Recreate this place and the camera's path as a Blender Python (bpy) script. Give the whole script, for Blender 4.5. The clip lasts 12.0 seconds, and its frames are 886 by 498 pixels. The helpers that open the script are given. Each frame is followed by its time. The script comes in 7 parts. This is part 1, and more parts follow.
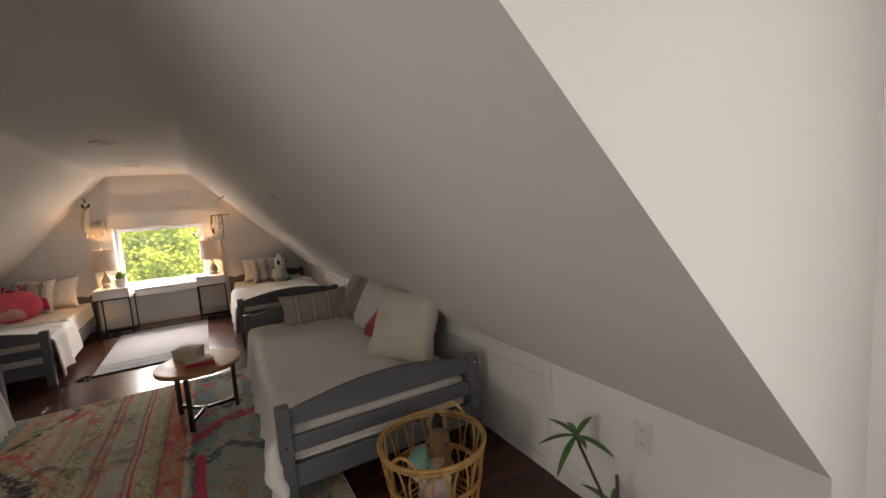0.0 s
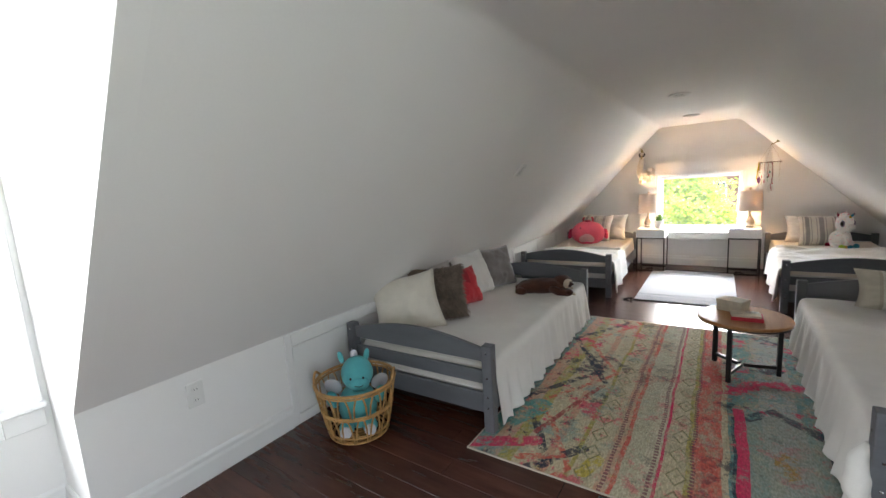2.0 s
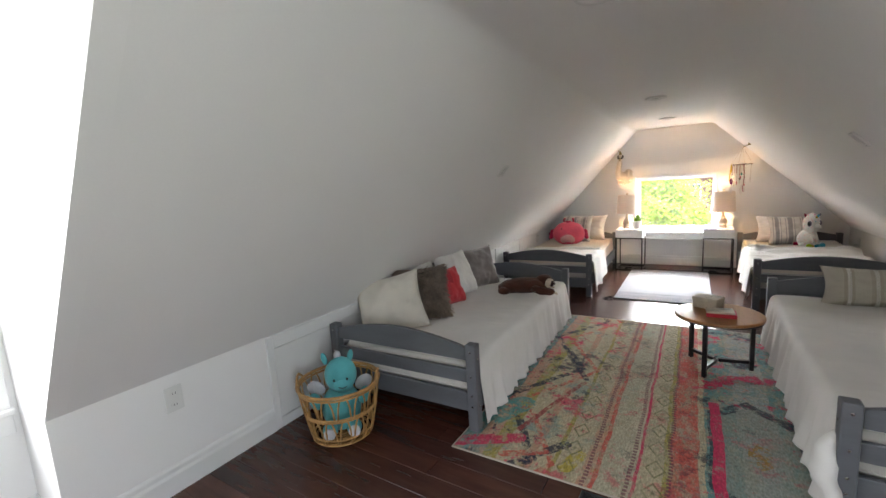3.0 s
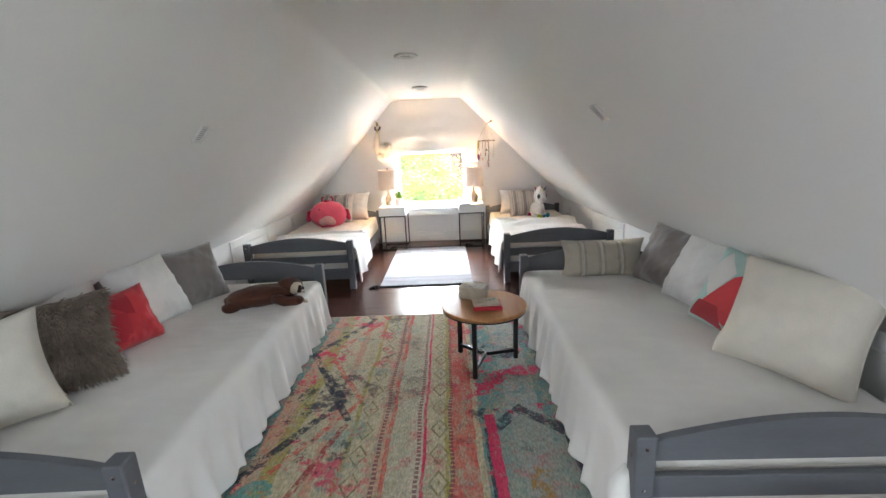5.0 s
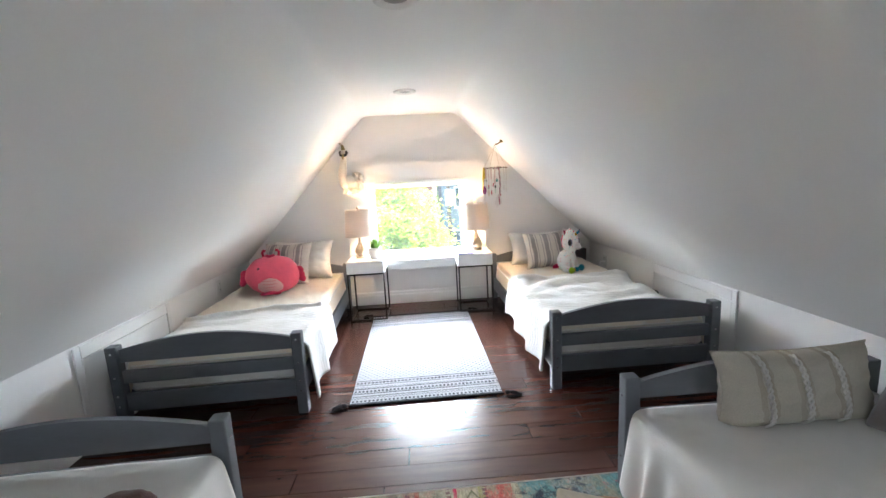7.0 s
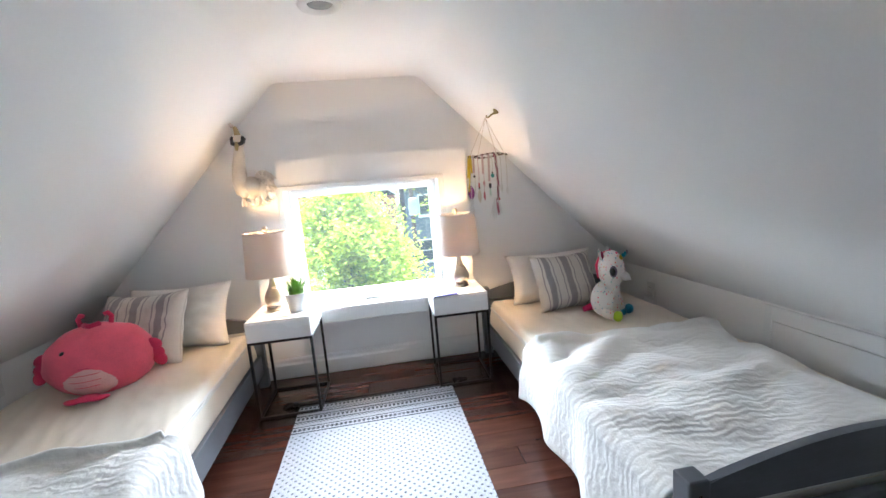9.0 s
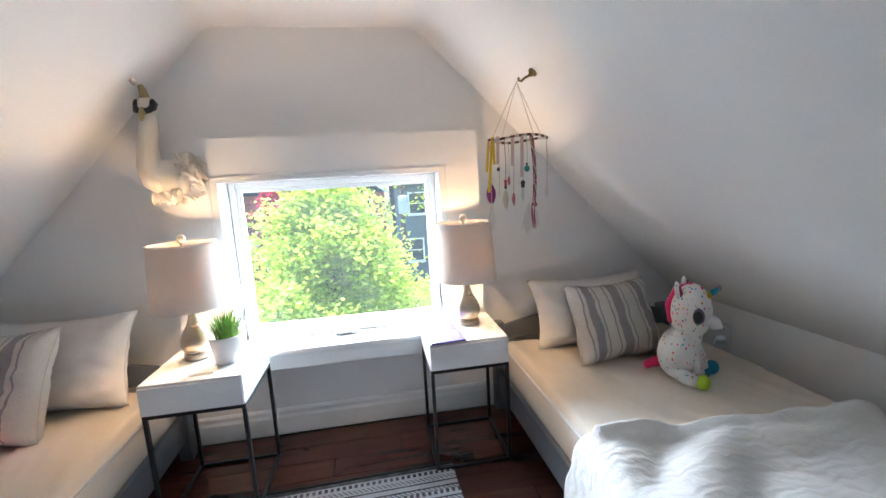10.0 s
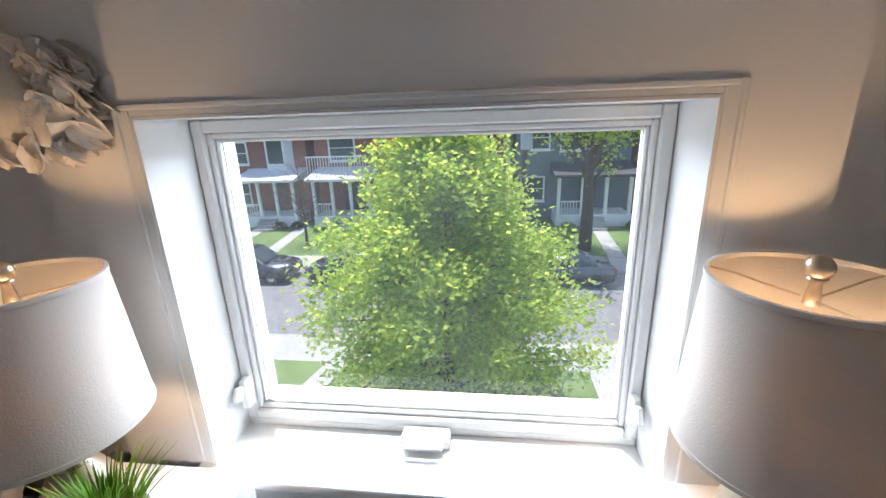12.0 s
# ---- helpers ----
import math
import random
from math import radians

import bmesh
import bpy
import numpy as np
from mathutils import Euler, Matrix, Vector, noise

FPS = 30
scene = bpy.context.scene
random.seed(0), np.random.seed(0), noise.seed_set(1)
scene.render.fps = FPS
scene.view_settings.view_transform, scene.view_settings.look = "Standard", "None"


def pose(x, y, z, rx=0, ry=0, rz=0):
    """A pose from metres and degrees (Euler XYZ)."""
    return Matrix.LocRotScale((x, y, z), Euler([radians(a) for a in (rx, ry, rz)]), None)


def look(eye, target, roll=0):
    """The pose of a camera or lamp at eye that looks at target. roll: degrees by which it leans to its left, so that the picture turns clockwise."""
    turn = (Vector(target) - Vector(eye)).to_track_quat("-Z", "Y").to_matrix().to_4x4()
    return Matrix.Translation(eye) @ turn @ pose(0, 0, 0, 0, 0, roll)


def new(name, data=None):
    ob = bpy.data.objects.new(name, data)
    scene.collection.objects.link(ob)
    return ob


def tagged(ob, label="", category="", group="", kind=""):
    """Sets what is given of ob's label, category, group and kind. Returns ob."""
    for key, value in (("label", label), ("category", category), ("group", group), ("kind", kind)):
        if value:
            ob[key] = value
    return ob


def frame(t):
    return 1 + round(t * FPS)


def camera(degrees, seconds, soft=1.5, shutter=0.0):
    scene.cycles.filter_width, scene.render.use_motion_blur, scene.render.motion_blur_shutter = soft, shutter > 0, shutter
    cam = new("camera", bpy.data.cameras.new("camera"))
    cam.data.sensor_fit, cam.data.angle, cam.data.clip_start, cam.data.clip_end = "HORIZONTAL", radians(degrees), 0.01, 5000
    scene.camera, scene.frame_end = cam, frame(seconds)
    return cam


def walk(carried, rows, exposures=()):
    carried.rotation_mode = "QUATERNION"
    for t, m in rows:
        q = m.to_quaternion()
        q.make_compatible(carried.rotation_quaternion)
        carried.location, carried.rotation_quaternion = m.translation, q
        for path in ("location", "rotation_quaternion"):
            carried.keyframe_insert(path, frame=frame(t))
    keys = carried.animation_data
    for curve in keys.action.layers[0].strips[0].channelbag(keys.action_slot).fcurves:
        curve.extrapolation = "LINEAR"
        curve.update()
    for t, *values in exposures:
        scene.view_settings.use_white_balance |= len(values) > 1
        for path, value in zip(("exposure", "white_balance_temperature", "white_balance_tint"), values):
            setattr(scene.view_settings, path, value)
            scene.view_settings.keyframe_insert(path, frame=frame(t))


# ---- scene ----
cam = camera(94.2, 12.0)
PATH = [
    (0, (0.182, 0.119, 1.296), (1.132, 1.865, 1.075), -4.1),
    (0.5, (0.125, 0.167, 1.297), (0.433, 2.127, 1.038), -3.9),
    (1, (0.083, 0.174, 1.276), (-0.225, 2.129, 0.985), -4.2),
    (1.5, (-0.019, 0.151, 1.286), (-0.811, 1.962, 0.984), -3.5),
    (2, (-0.109, 0.1, 1.303), (-1.25, 1.716, 1.005), -3.6),
    (2.5, (-0.141, 0.065, 1.297), (-1.384, 1.604, 1.003), -3.6),
    (3, (-0.11, 0.088, 1.296), (-1.18, 1.752, 1.0), -3.5),
    (3.5, (-0.078, 0.172, 1.289), (-0.798, 2.011, 0.975), -3.6),
    (3.7, (-0.075, 0.225, 1.295), (-0.63, 2.117, 0.958), -3.7),
    (5.3, (-0.212, 1.148, 1.267), (-0.222, 3.089, 0.788), -2.1),
    (5.5, (-0.242, 1.299, 1.272), (-0.222, 3.244, 0.808), -2.0),
    (6, (-0.286, 1.692, 1.241), (-0.296, 3.655, 0.858), -2.5),
    (6.5, (-0.345, 2.082, 1.244), (-0.347, 4.054, 0.909), -3.0),
    (7, (-0.431, 2.454, 1.261), (-0.342, 4.425, 0.934), -3.0),
    (7.5, (-0.441, 2.866, 1.251), (-0.312, 4.844, 0.985), -3.3),
    (7.7, (-0.43, 3.014, 1.259), (-0.287, 4.992, 0.994), -3.6),
    (9.3, (-0.331, 4.175, 1.198), (-0.035, 6.13, 0.895), -4.3),
    (9.5, (-0.323, 4.349, 1.199), (0.001, 6.299, 0.9), -3.6),
    (10, (-0.296, 4.695, 1.2), (0.015, 6.646, 0.89), -3.2),
    (10.5, (-0.25, 5.08, 1.226), (-0.005, 7.035, 0.881), -2.6),
    (11, (-0.318, 5.408, 1.254), (-0.187, 7.358, 0.827), -1.9),
    (11.5, (-0.34, 5.689, 1.231), (-0.395, 7.617, 0.701), -1.6),
    (12, (-0.322, 5.936, 1.24), (-0.567, 7.829, 0.645), -2.0),
]
walk(cam, [(t, look(eye, target, roll)) for t, eye, target, roll in PATH],
     exposures=[(0, 2.2, 8000, 19), (0.5, 3.0, 7300, 12), (1.2, 3.5, 6500, 8), (2.5, 3.05, 6700, 10), (3.7, 3.5, 6700, 11), (5.3, 3.65, 6200, 8), (6.5, 3.65, 6000, 7), (7.5, 3.45, 5850, 7), (9.5, 2.9, 5600, 7), (10.5, 2.5, 5550, 8), (11.5, 1.8, 5550, 9), (12, 1.25, 5800, 9)])
# ---------- world, sun, lamps ----------
SUN_EL, SUN_AZ = 74.0, -24.0   # degrees; azimuth from +y towards +x
world = bpy.data.worlds.new("sky_world")
scene.world = world
world.use_nodes = True
wn, wl = world.node_tree.nodes, world.node_tree.links
sky = wn.new("ShaderNodeTexSky")
sky.sky_type, sky.sun_disc = "NISHITA", False
sky.sun_elevation, sky.sun_rotation = radians(SUN_EL), radians(SUN_AZ)
wn["Background"].inputs["Strength"].default_value = 0.09
wl.new(sky.outputs["Color"], wn["Background"].inputs["Color"])
sun_data = bpy.data.lights.new("sun", "SUN")
sun_data.energy, sun_data.angle, sun_data.color = 2.8, radians(0.5), (1.0, 0.95, 0.87)
sun = new("sun", sun_data)
sd = Vector((math.sin(radians(SUN_AZ)) * math.cos(radians(SUN_EL)), math.cos(radians(SUN_AZ)) * math.cos(radians(SUN_EL)), math.sin(radians(SUN_EL))))
sun.matrix_world = look(sd * 40, (0, 0, 0))


def window_light(name, eye, target, sx, sy, power, color):
    """Added area lamp that stands in for sky light, in or beyond a window."""
    d = bpy.data.lights.new(name, "AREA")
    d.shape, d.size, d.size_y, d.energy, d.color = "RECTANGLE", sx, sy, power, color
    o = new(name, d)
    o.matrix_world = look(eye, target)
    return o


DAY = (0.95, 0.975, 1.0)
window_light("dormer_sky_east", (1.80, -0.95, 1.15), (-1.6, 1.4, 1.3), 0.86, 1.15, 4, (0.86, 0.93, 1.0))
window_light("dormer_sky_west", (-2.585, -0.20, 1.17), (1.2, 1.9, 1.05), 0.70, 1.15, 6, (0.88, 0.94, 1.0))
# three added fill lamps outside the gable window, out of view, brighten the room
window_light("gable_sky", (-0.47, 8.7, 2.02), (-0.47, 5.0, 1.30), 5.0, 1.25, 195, DAY)
window_light("gable_sky_side_west", (-2.75, 7.20, 0.95), (0.45, 5.9, 1.0), 0.9, 1.1, 15, DAY)
window_light("gable_sky_side_east", (1.80, 7.20, 0.95), (-1.4, 5.9, 1.0), 0.9, 1.1, 13, DAY)


# ---------- materials ----------
def shader(name):
    m = bpy.data.materials.new(name)
    m.use_nodes = True
    return m, m.node_tree.nodes, m.node_tree.links, m.node_tree.nodes["Principled BSDF"]


def tex_coords(n, l, scale=(1, 1, 1), kind="Object"):
    c, mp = n.new("ShaderNodeTexCoord"), n.new("ShaderNodeMapping")
    mp.inputs["Scale"].default_value = scale
    l.new(c.outputs[kind], mp.inputs["Vector"])
    return mp.outputs["Vector"]


def noise_tex(n, l, vec, scale, detail=4.0, rough=0.55):
    t = n.new("ShaderNodeTexNoise")
    t.inputs["Scale"].default_value, t.inputs["Detail"].default_value, t.inputs["Roughness"].default_value = scale, detail, rough
    l.new(vec, t.inputs["Vector"])
    return t.outputs["Fac"]


def ramp(n, l, fac, stops, interp="LINEAR"):
    r = n.new("ShaderNodeValToRGB")
    r.color_ramp.interpolation = interp
    e = r.color_ramp.elements
    while len(e) < len(stops):
        e.new(0.5)
    for el, (p, c) in zip(e, stops):
        el.position, el.color = p, (*c, 1) if len(c) == 3 else c
    l.new(fac, r.inputs["Fac"])
    return r.outputs["Color"]


def mixc(n, l, fac, a, b, mode="MIX"):
    m = n.new("ShaderNodeMix")
    m.data_type, m.blend_type = "RGBA", mode
    for key, v in ((0, fac), (6, a), (7, b)):
        if isinstance(v, (int, float)):
            m.inputs[key].default_value = v
        elif isinstance(v, tuple):
            m.inputs[key].default_value = (*v, 1)
        else:
            l.new(v, m.inputs[key])
    return m.outputs[2]


def math_node(n, l, op, a, b=0.0, c=None):
    m = n.new("ShaderNodeMath")
    m.operation = op
    for i, v in enumerate((a, b) if c is None else (a, b, c)):
        if isinstance(v, (int, float)):
            m.inputs[i].default_value = v
        else:
            l.new(v, m.inputs[i])
    return m.outputs[0]


def bump(n, l, b, height, strength, dist=0.01):
    k = n.new("ShaderNodeBump")
    k.inputs["Strength"].default_value, k.inputs["Distance"].default_value = strength, dist
    l.new(height, k.inputs["Height"])
    l.new(k.outputs["Normal"], b.inputs["Normal"])


def plain(name, col, rough=0.6, metal=0.0, vary=0.1, big=2.0, fine=60.0, relief=0.1, dist=0.004, sheen=0.0, stretch=(1, 1, 1), spec=0.5):
    """Colour with variation at two scales and fine relief."""
    m, n, l, b = shader(name)
    v = tex_coords(n, l, stretch)
    f1, f2 = noise_tex(n, l, v, big), noise_tex(n, l, v, fine, 3)
    lo, hi = tuple(c * (1 - vary) for c in col), tuple(min(1, c * (1 + vary)) for c in col)
    c1 = ramp(n, l, f1, [(0.3, lo), (0.7, hi)])
    c2 = ramp(n, l, f2, [(0.3, (1 - vary * 0.7,) * 3), (0.7, (1, 1, 1))])
    l.new(mixc(n, l, 1.0, c1, c2, "MULTIPLY"), b.inputs["Base Color"])
    b.inputs["Metallic"].default_value = metal
    b.inputs["Specular IOR Level"].default_value = spec
    l.new(ramp(n, l, f1, [(0.2, (max(0.02, rough - 0.06),) * 3), (0.8, (min(1, rough + 0.06),) * 3)]), b.inputs["Roughness"])
    if sheen:
        b.inputs["Sheen Weight"].default_value = sheen
    if relief:
        bump(n, l, b, f2, relief, dist)
    return m


M = {}
M["wall"] = plain("white_wall_paint", (0.88, 0.872, 0.858), 0.62, vary=0.02, big=0.9, fine=160, relief=0.06, dist=0.002)
M["ceiling"] = plain("white_ceiling_paint", (0.88, 0.872, 0.858), 0.75, vary=0.025, big=0.7, fine=140, relief=0.06, dist=0.002)
M["trim"] = plain("gloss_white_trim", (0.84, 0.84, 0.83), 0.32, vary=0.02, big=3, fine=40, relief=0.03)
M["grey_paint"] = plain("grey_painted_pine", (0.135, 0.142, 0.158), 0.45, vary=0.10, big=4, fine=40, relief=0.12, stretch=(1, 1, 4))
M["mattress"] = plain("mattress_cloth", (0.74, 0.71, 0.66), 0.9, vary=0.04, big=6, fine=250, relief=0.2, dist=0.002)
M["cream_sheet"] = plain("cream_cotton_sheet", (0.76, 0.68, 0.56), 0.9, vary=0.05, big=4, fine=300, relief=0.25, dist=0.002, sheen=0.2)
M["white_spread"] = plain("white_cotton_spread", (0.83, 0.81, 0.78), 0.92, vary=0.04, big=5, fine=260, relief=0.3, dist=0.003, sheen=0.15)
M["black_steel"] = plain("black_powder_steel", (0.012, 0.012, 0.013), 0.42, 0.3, vary=0.2, fine=200, relief=0.08)
M["white_lacquer"] = plain("white_lacquer", (0.82, 0.82, 0.82), 0.28, vary=0.015, big=3, fine=60, relief=0.02)
M["brass"] = plain("brushed_champagne_metal", (0.62, 0.52, 0.40), 0.30, 1.0, vary=0.08, big=6, fine=120, relief=0.06, stretch=(1, 1, 8))
M["chrome"] = plain("satin_chrome", (0.7, 0.7, 0.7), 0.22, 1.0, vary=0.05, fine=90, relief=0.02)
M["rattan"] = plain("honey_rattan", (0.52, 0.29, 0.10), 0.5, vary=0.25, big=20, fine=120, relief=0.3)
M["white_plastic"] = plain("white_plastic", (0.78, 0.78, 0.76), 0.35, vary=0.02, relief=0.0)
M["dark"] = plain("black_plastic", (0.01, 0.01, 0.011), 0.35, vary=0.1, relief=0.0)


def floor_material():
    m, n, l, b = shader("dark_walnut_planks")
    v = tex_coords(n, l, (1.2, 9, 9))
    info = n.new("ShaderNodeObjectInfo")
    off = n.new("ShaderNodeVectorMath")
    off.operation = "ADD"
    sc = n.new("ShaderNodeVectorMath")
    sc.operation = "SCALE"
    sc.inputs["Scale"].default_value = 37.0
    cx = n.new("ShaderNodeCombineXYZ")
    for k in ("X", "Y", "Z"):
        l.new(info.outputs["Random"], cx.inputs[k])
    l.new(cx.outputs[0], sc.inputs[0])
    l.new(v, off.inputs[0])
    l.new(sc.outputs[0], off.inputs[1])
    g = noise_tex(n, l, off.outputs[0], 2.6, 5, 0.55)
    c = ramp(n, l, g, [(0.25, (0.042, 0.0145, 0.0105)), (0.55, (0.072, 0.026, 0.018)), (0.85, (0.110, 0.042, 0.029))])
    tone = ramp(n, l, info.outputs["Random"], [(0, (0.72, 0.72, 0.72)), (1, (1.25, 1.2, 1.15))])
    l.new(mixc(n, l, 1.0, c, tone, "MULTIPLY"), b.inputs["Base Color"])
    b.inputs["Roughness"].default_value = 0.27
    return m


M["floor"] = floor_material()
M["subfloor"] = plain("dark_subfloor", (0.012, 0.007, 0.005), 0.7)


# ---------- mesh helpers ----------
def part(name, bm, material, parent=None, label="", smooth=False, mods=()):
    """Links a bmesh as one mesh object under a thing or a part."""
    bmesh.ops.recalc_face_normals(bm, faces=bm.faces)
    me = bpy.data.meshes.new(name)
    bm.to_mesh(me)
    bm.free()
    for mt in (material if isinstance(material, (list, tuple)) else [material]):
        me.materials.append(mt)
    if smooth:
        for p in me.polygons:
            p.use_smooth = True
    ob = new(name, me)
    if parent:
        ob.parent = parent
    if label:
        ob["label"] = label
    return ob


def thing(name, label, category, m=None, group="", kind=""):
    ob = new(name)
    ob.empty_display_size = 0.05
    if m:
        ob.matrix_basis = m
    return tagged(ob, label, category, group, kind)


def box(x0, x1, y0, y1, z0, z1, bev=0.0, seg=2, bm=None):
    own = bmesh.new()
    vs = [own.verts.new(p) for p in ((x0, y0, z0), (x1, y0, z0), (x1, y1, z0), (x0, y1, z0), (x0, y0, z1), (x1, y0, z1), (x1, y1, z1), (x0, y1, z1))]
    for f in ((0, 3, 2, 1), (4, 5, 6, 7), (0, 1, 5, 4), (1, 2, 6, 5), (2, 3, 7, 6), (3, 0, 4, 7)):
        own.faces.new([vs[i] for i in f])
    if bev:
        bmesh.ops.bevel(own, geom=own.edges[:], offset=bev, segments=seg, affect="EDGES", profile=0.5)
    if bm is None:
        return own
    return join(bm, own)


def join(bm, own, m=None):
    if m is not None:
        own.transform(m)
    me = bpy.data.meshes.new("t")
    own.to_mesh(me)
    own.free()
    bm.from_mesh(me)
    bpy.data.meshes.remove(me)
    return bm


def prism(pts, axis, a, b, bm=None):
    """A polygon (two coordinates each) extruded along an axis from a to b."""
    own = bm or bmesh.new()
    put = {"x": lambda p, k: (k, p[0], p[1]), "y": lambda p, k: (p[0], k, p[1]), "z": lambda p, k: (p[0], p[1], k)}[axis]
    v0, v1 = [own.verts.new(put(p, a)) for p in pts], [own.verts.new(put(p, b)) for p in pts]
    own.faces.new(v0)
    own.faces.new(v1[::-1])
    for i in range(len(pts)):
        j = (i + 1) % len(pts)
        own.faces.new((v0[j], v0[i], v1[i], v1[j]))
    return own


def lathe(profile, seg=32, bm=None, cap=True):
    own = bm or bmesh.new()
    rings = []
    for r, z in profile:
        rings.append([own.verts.new((r * math.cos(2 * math.pi * i / seg), r * math.sin(2 * math.pi * i / seg), z)) for i in range(seg)])
    for a, b in zip(rings, rings[1:]):
        for i in range(seg):
            own.faces.new((a[i], a[(i + 1) % seg], b[(i + 1) % seg], b[i]))
    if cap:
        own.faces.new(rings[0][::-1])
        own.faces.new(rings[-1])
    return own


def tube(pts, r, seg=8, bm=None, closed=False, taper=None):
    """A round tube along points."""
    own = bm or bmesh.new()
    pts = [Vector(p) for p in pts]
    rings, nrm = [], None
    cnt = len(pts)
    for i, p in enumerate(pts):
        a = pts[i - 1] if (i or closed) else p
        b = pts[(i + 1) % cnt] if (i + 1 < cnt or closed) else p
        d = (b - a).normalized()
        if nrm is None:
            nrm = d.orthogonal().normalized()
        nrm = (nrm - d * nrm.dot(d)).normalized()
        bi = d.cross(nrm)
        rr = r if taper is None else r * taper(i / max(1, cnt - 1))
        rings.append([own.verts.new(p + (nrm * math.cos(2 * math.pi * k / seg) + bi * math.sin(2 * math.pi * k / seg)) * rr) for k in range(seg)])
    pairs = list(zip(rings, rings[1:])) + ([(rings[-1], rings[0])] if closed else [])
    for a, b in pairs:
        for k in range(seg):
            own.faces.new((a[k], a[(k + 1) % seg], b[(k + 1) % seg], b[k]))
    if not closed:
        own.faces.new(rings[0][::-1])
        own.faces.new(rings[-1])
    return own


def blob(c, r, seg=20, bm=None, m=None, shape=None):
    """An ellipsoid with radii r about c, bent by shape(unit vector) -> factor; m: further pose."""
    own = bmesh.new()
    bmesh.ops.create_uvsphere(own, u_segments=seg, v_segments=max(8, seg * 2 // 3), radius=1)
    for v in own.verts:
        k = shape(v.co) if shape else 1.0
        v.co = Vector((v.co.x * r[0] * k, v.co.y * r[1] * k, v.co.z * r[2] * k))
    if m is not None:
        own.transform(m)
    own.transform(Matrix.Translation(c))
    if bm is None:
        return own
    return join(bm, own)


def grid_surface(nu, nv, f, bm=None):
    own = bm or bmesh.new()
    vs = [[own.verts.new(f(i / nu, j / nv)) for j in range(nv + 1)] for i in range(nu + 1)]
    for i in range(nu):
        for j in range(nv):
            own.faces.new((vs[i][j], vs[i + 1][j], vs[i + 1][j + 1], vs[i][j + 1]))
    return own


def paint(bm, start, index):
    """Gives all faces from number start on a material slot."""
    bm.faces.ensure_lookup_table()
    for f in bm.faces[start:]:
        f.material_index = index
    return len(bm.faces)


def structure(name, bm, material, label, category, smooth=False):
    return tagged(part(name, bm, material, None, "", smooth), label, category, "", "structure")


# ---------- the attic room ----------
Y0, Y1, YB = 0.46, 6.744, -2.2          # cheek walls, gable wall, rear wall
YC = {-1: 0.46, 1: 0.51}               # cheek wall faces
CZ, KZ = 1.93, 0.545                    # flat ceiling, knee walls
XL0, XL1, XR0, XR1 = -2.10, -2.25, 1.45, 1.345   # knee walls at the cheeks and at the gable
FL0, FL1, FR0, FR1 = -0.89, -0.965, 0.085, -0.05  # ceiling folds
DXL, DXR = -2.45, 1.68                  # dormer walls


def knee_x(side, y):
    k = (y - Y0) / (Y1 - Y0)
    return XL0 + (XL1 - XL0) * k if side < 0 else XR0 + (XR1 - XR0) * k


def fold_x(side, y):
    k = (y - Y0) / (Y1 - Y0)
    return FL0 + (FL1 - FL0) * k if side < 0 else FR0 + (FR1 - FR0) * k


def slope_at(side, y, z):
    """Point of a sloping ceiling at a height."""
    k = (z - KZ) / (CZ - KZ)
    a, b = knee_x(side, y), fold_x(side, y)
    return Vector((a + (b - a) * k, y, z))


SOFT = 0.05   # how far the plaster is rounded to either side of a ceiling fold


def slope_line(side, y):
    """Slope from the knee wall up to where the rounded fold begins."""
    zt = CZ - SOFT * 0.72
    return [slope_at(side, y, KZ + (zt - KZ) * i / 10) for i in range(11)]


def fold_line(side, y):
    """The rounded fold, from the slope to the flat ceiling."""
    a, c = slope_line(side, y)[-1], Vector((fold_x(side, y), y, CZ))
    b = Vector((fold_x(side, y) - side * SOFT, y, CZ))
    return [a.lerp(c, t).lerp(c.lerp(b, t), t) for t in (i / 8 for i in range(9))]


def plaster(line, ys, lift):
    """A thick sheet of plaster lofted along the room through cross-sections."""
    own = bmesh.new()
    low = [[own.verts.new(p) for p in line(y)] for y in ys]
    top = [[own.verts.new(v.co + lift) for v in row] for row in low]
    n = len(low[0])
    for i in range(len(ys) - 1):
        for j in range(n - 1):
            own.faces.new((low[i][j], low[i][j + 1], low[i + 1][j + 1], low[i + 1][j]))
            own.faces.new((top[i][j], top[i + 1][j], top[i + 1][j + 1], top[i][j + 1]))
        for j in (0, n - 1):
            own.faces.new((low[i][j], low[i + 1][j], top[i + 1][j], top[i][j]))
    for i in (0, len(ys) - 1):
        for j in range(n - 1):
            own.faces.new((low[i][j], top[i][j], top[i][j + 1], low[i][j + 1]))
    return own


def ceiling_part(name, bm, label):
    ob = structure(name, bm, M["ceiling"], label, "ceiling")
    ob.data.polygons.foreach_set("use_smooth", [abs(p.normal.y) < 0.7 for p in ob.data.polygons])
    ob.data.set_sharp_from_angle(angle=radians(50))
    return ob


def slab8(a, b):
    """A solid between two quads of four points."""
    own = bmesh.new()
    va, vb = [own.verts.new(p) for p in a], [own.verts.new(p) for p in b]
    own.faces.new(va)
    own.faces.new(vb[::-1])
    for i in range(4):
        j = (i + 1) % 4
        own.faces.new((va[j], va[i], vb[i], vb[j]))
    return own


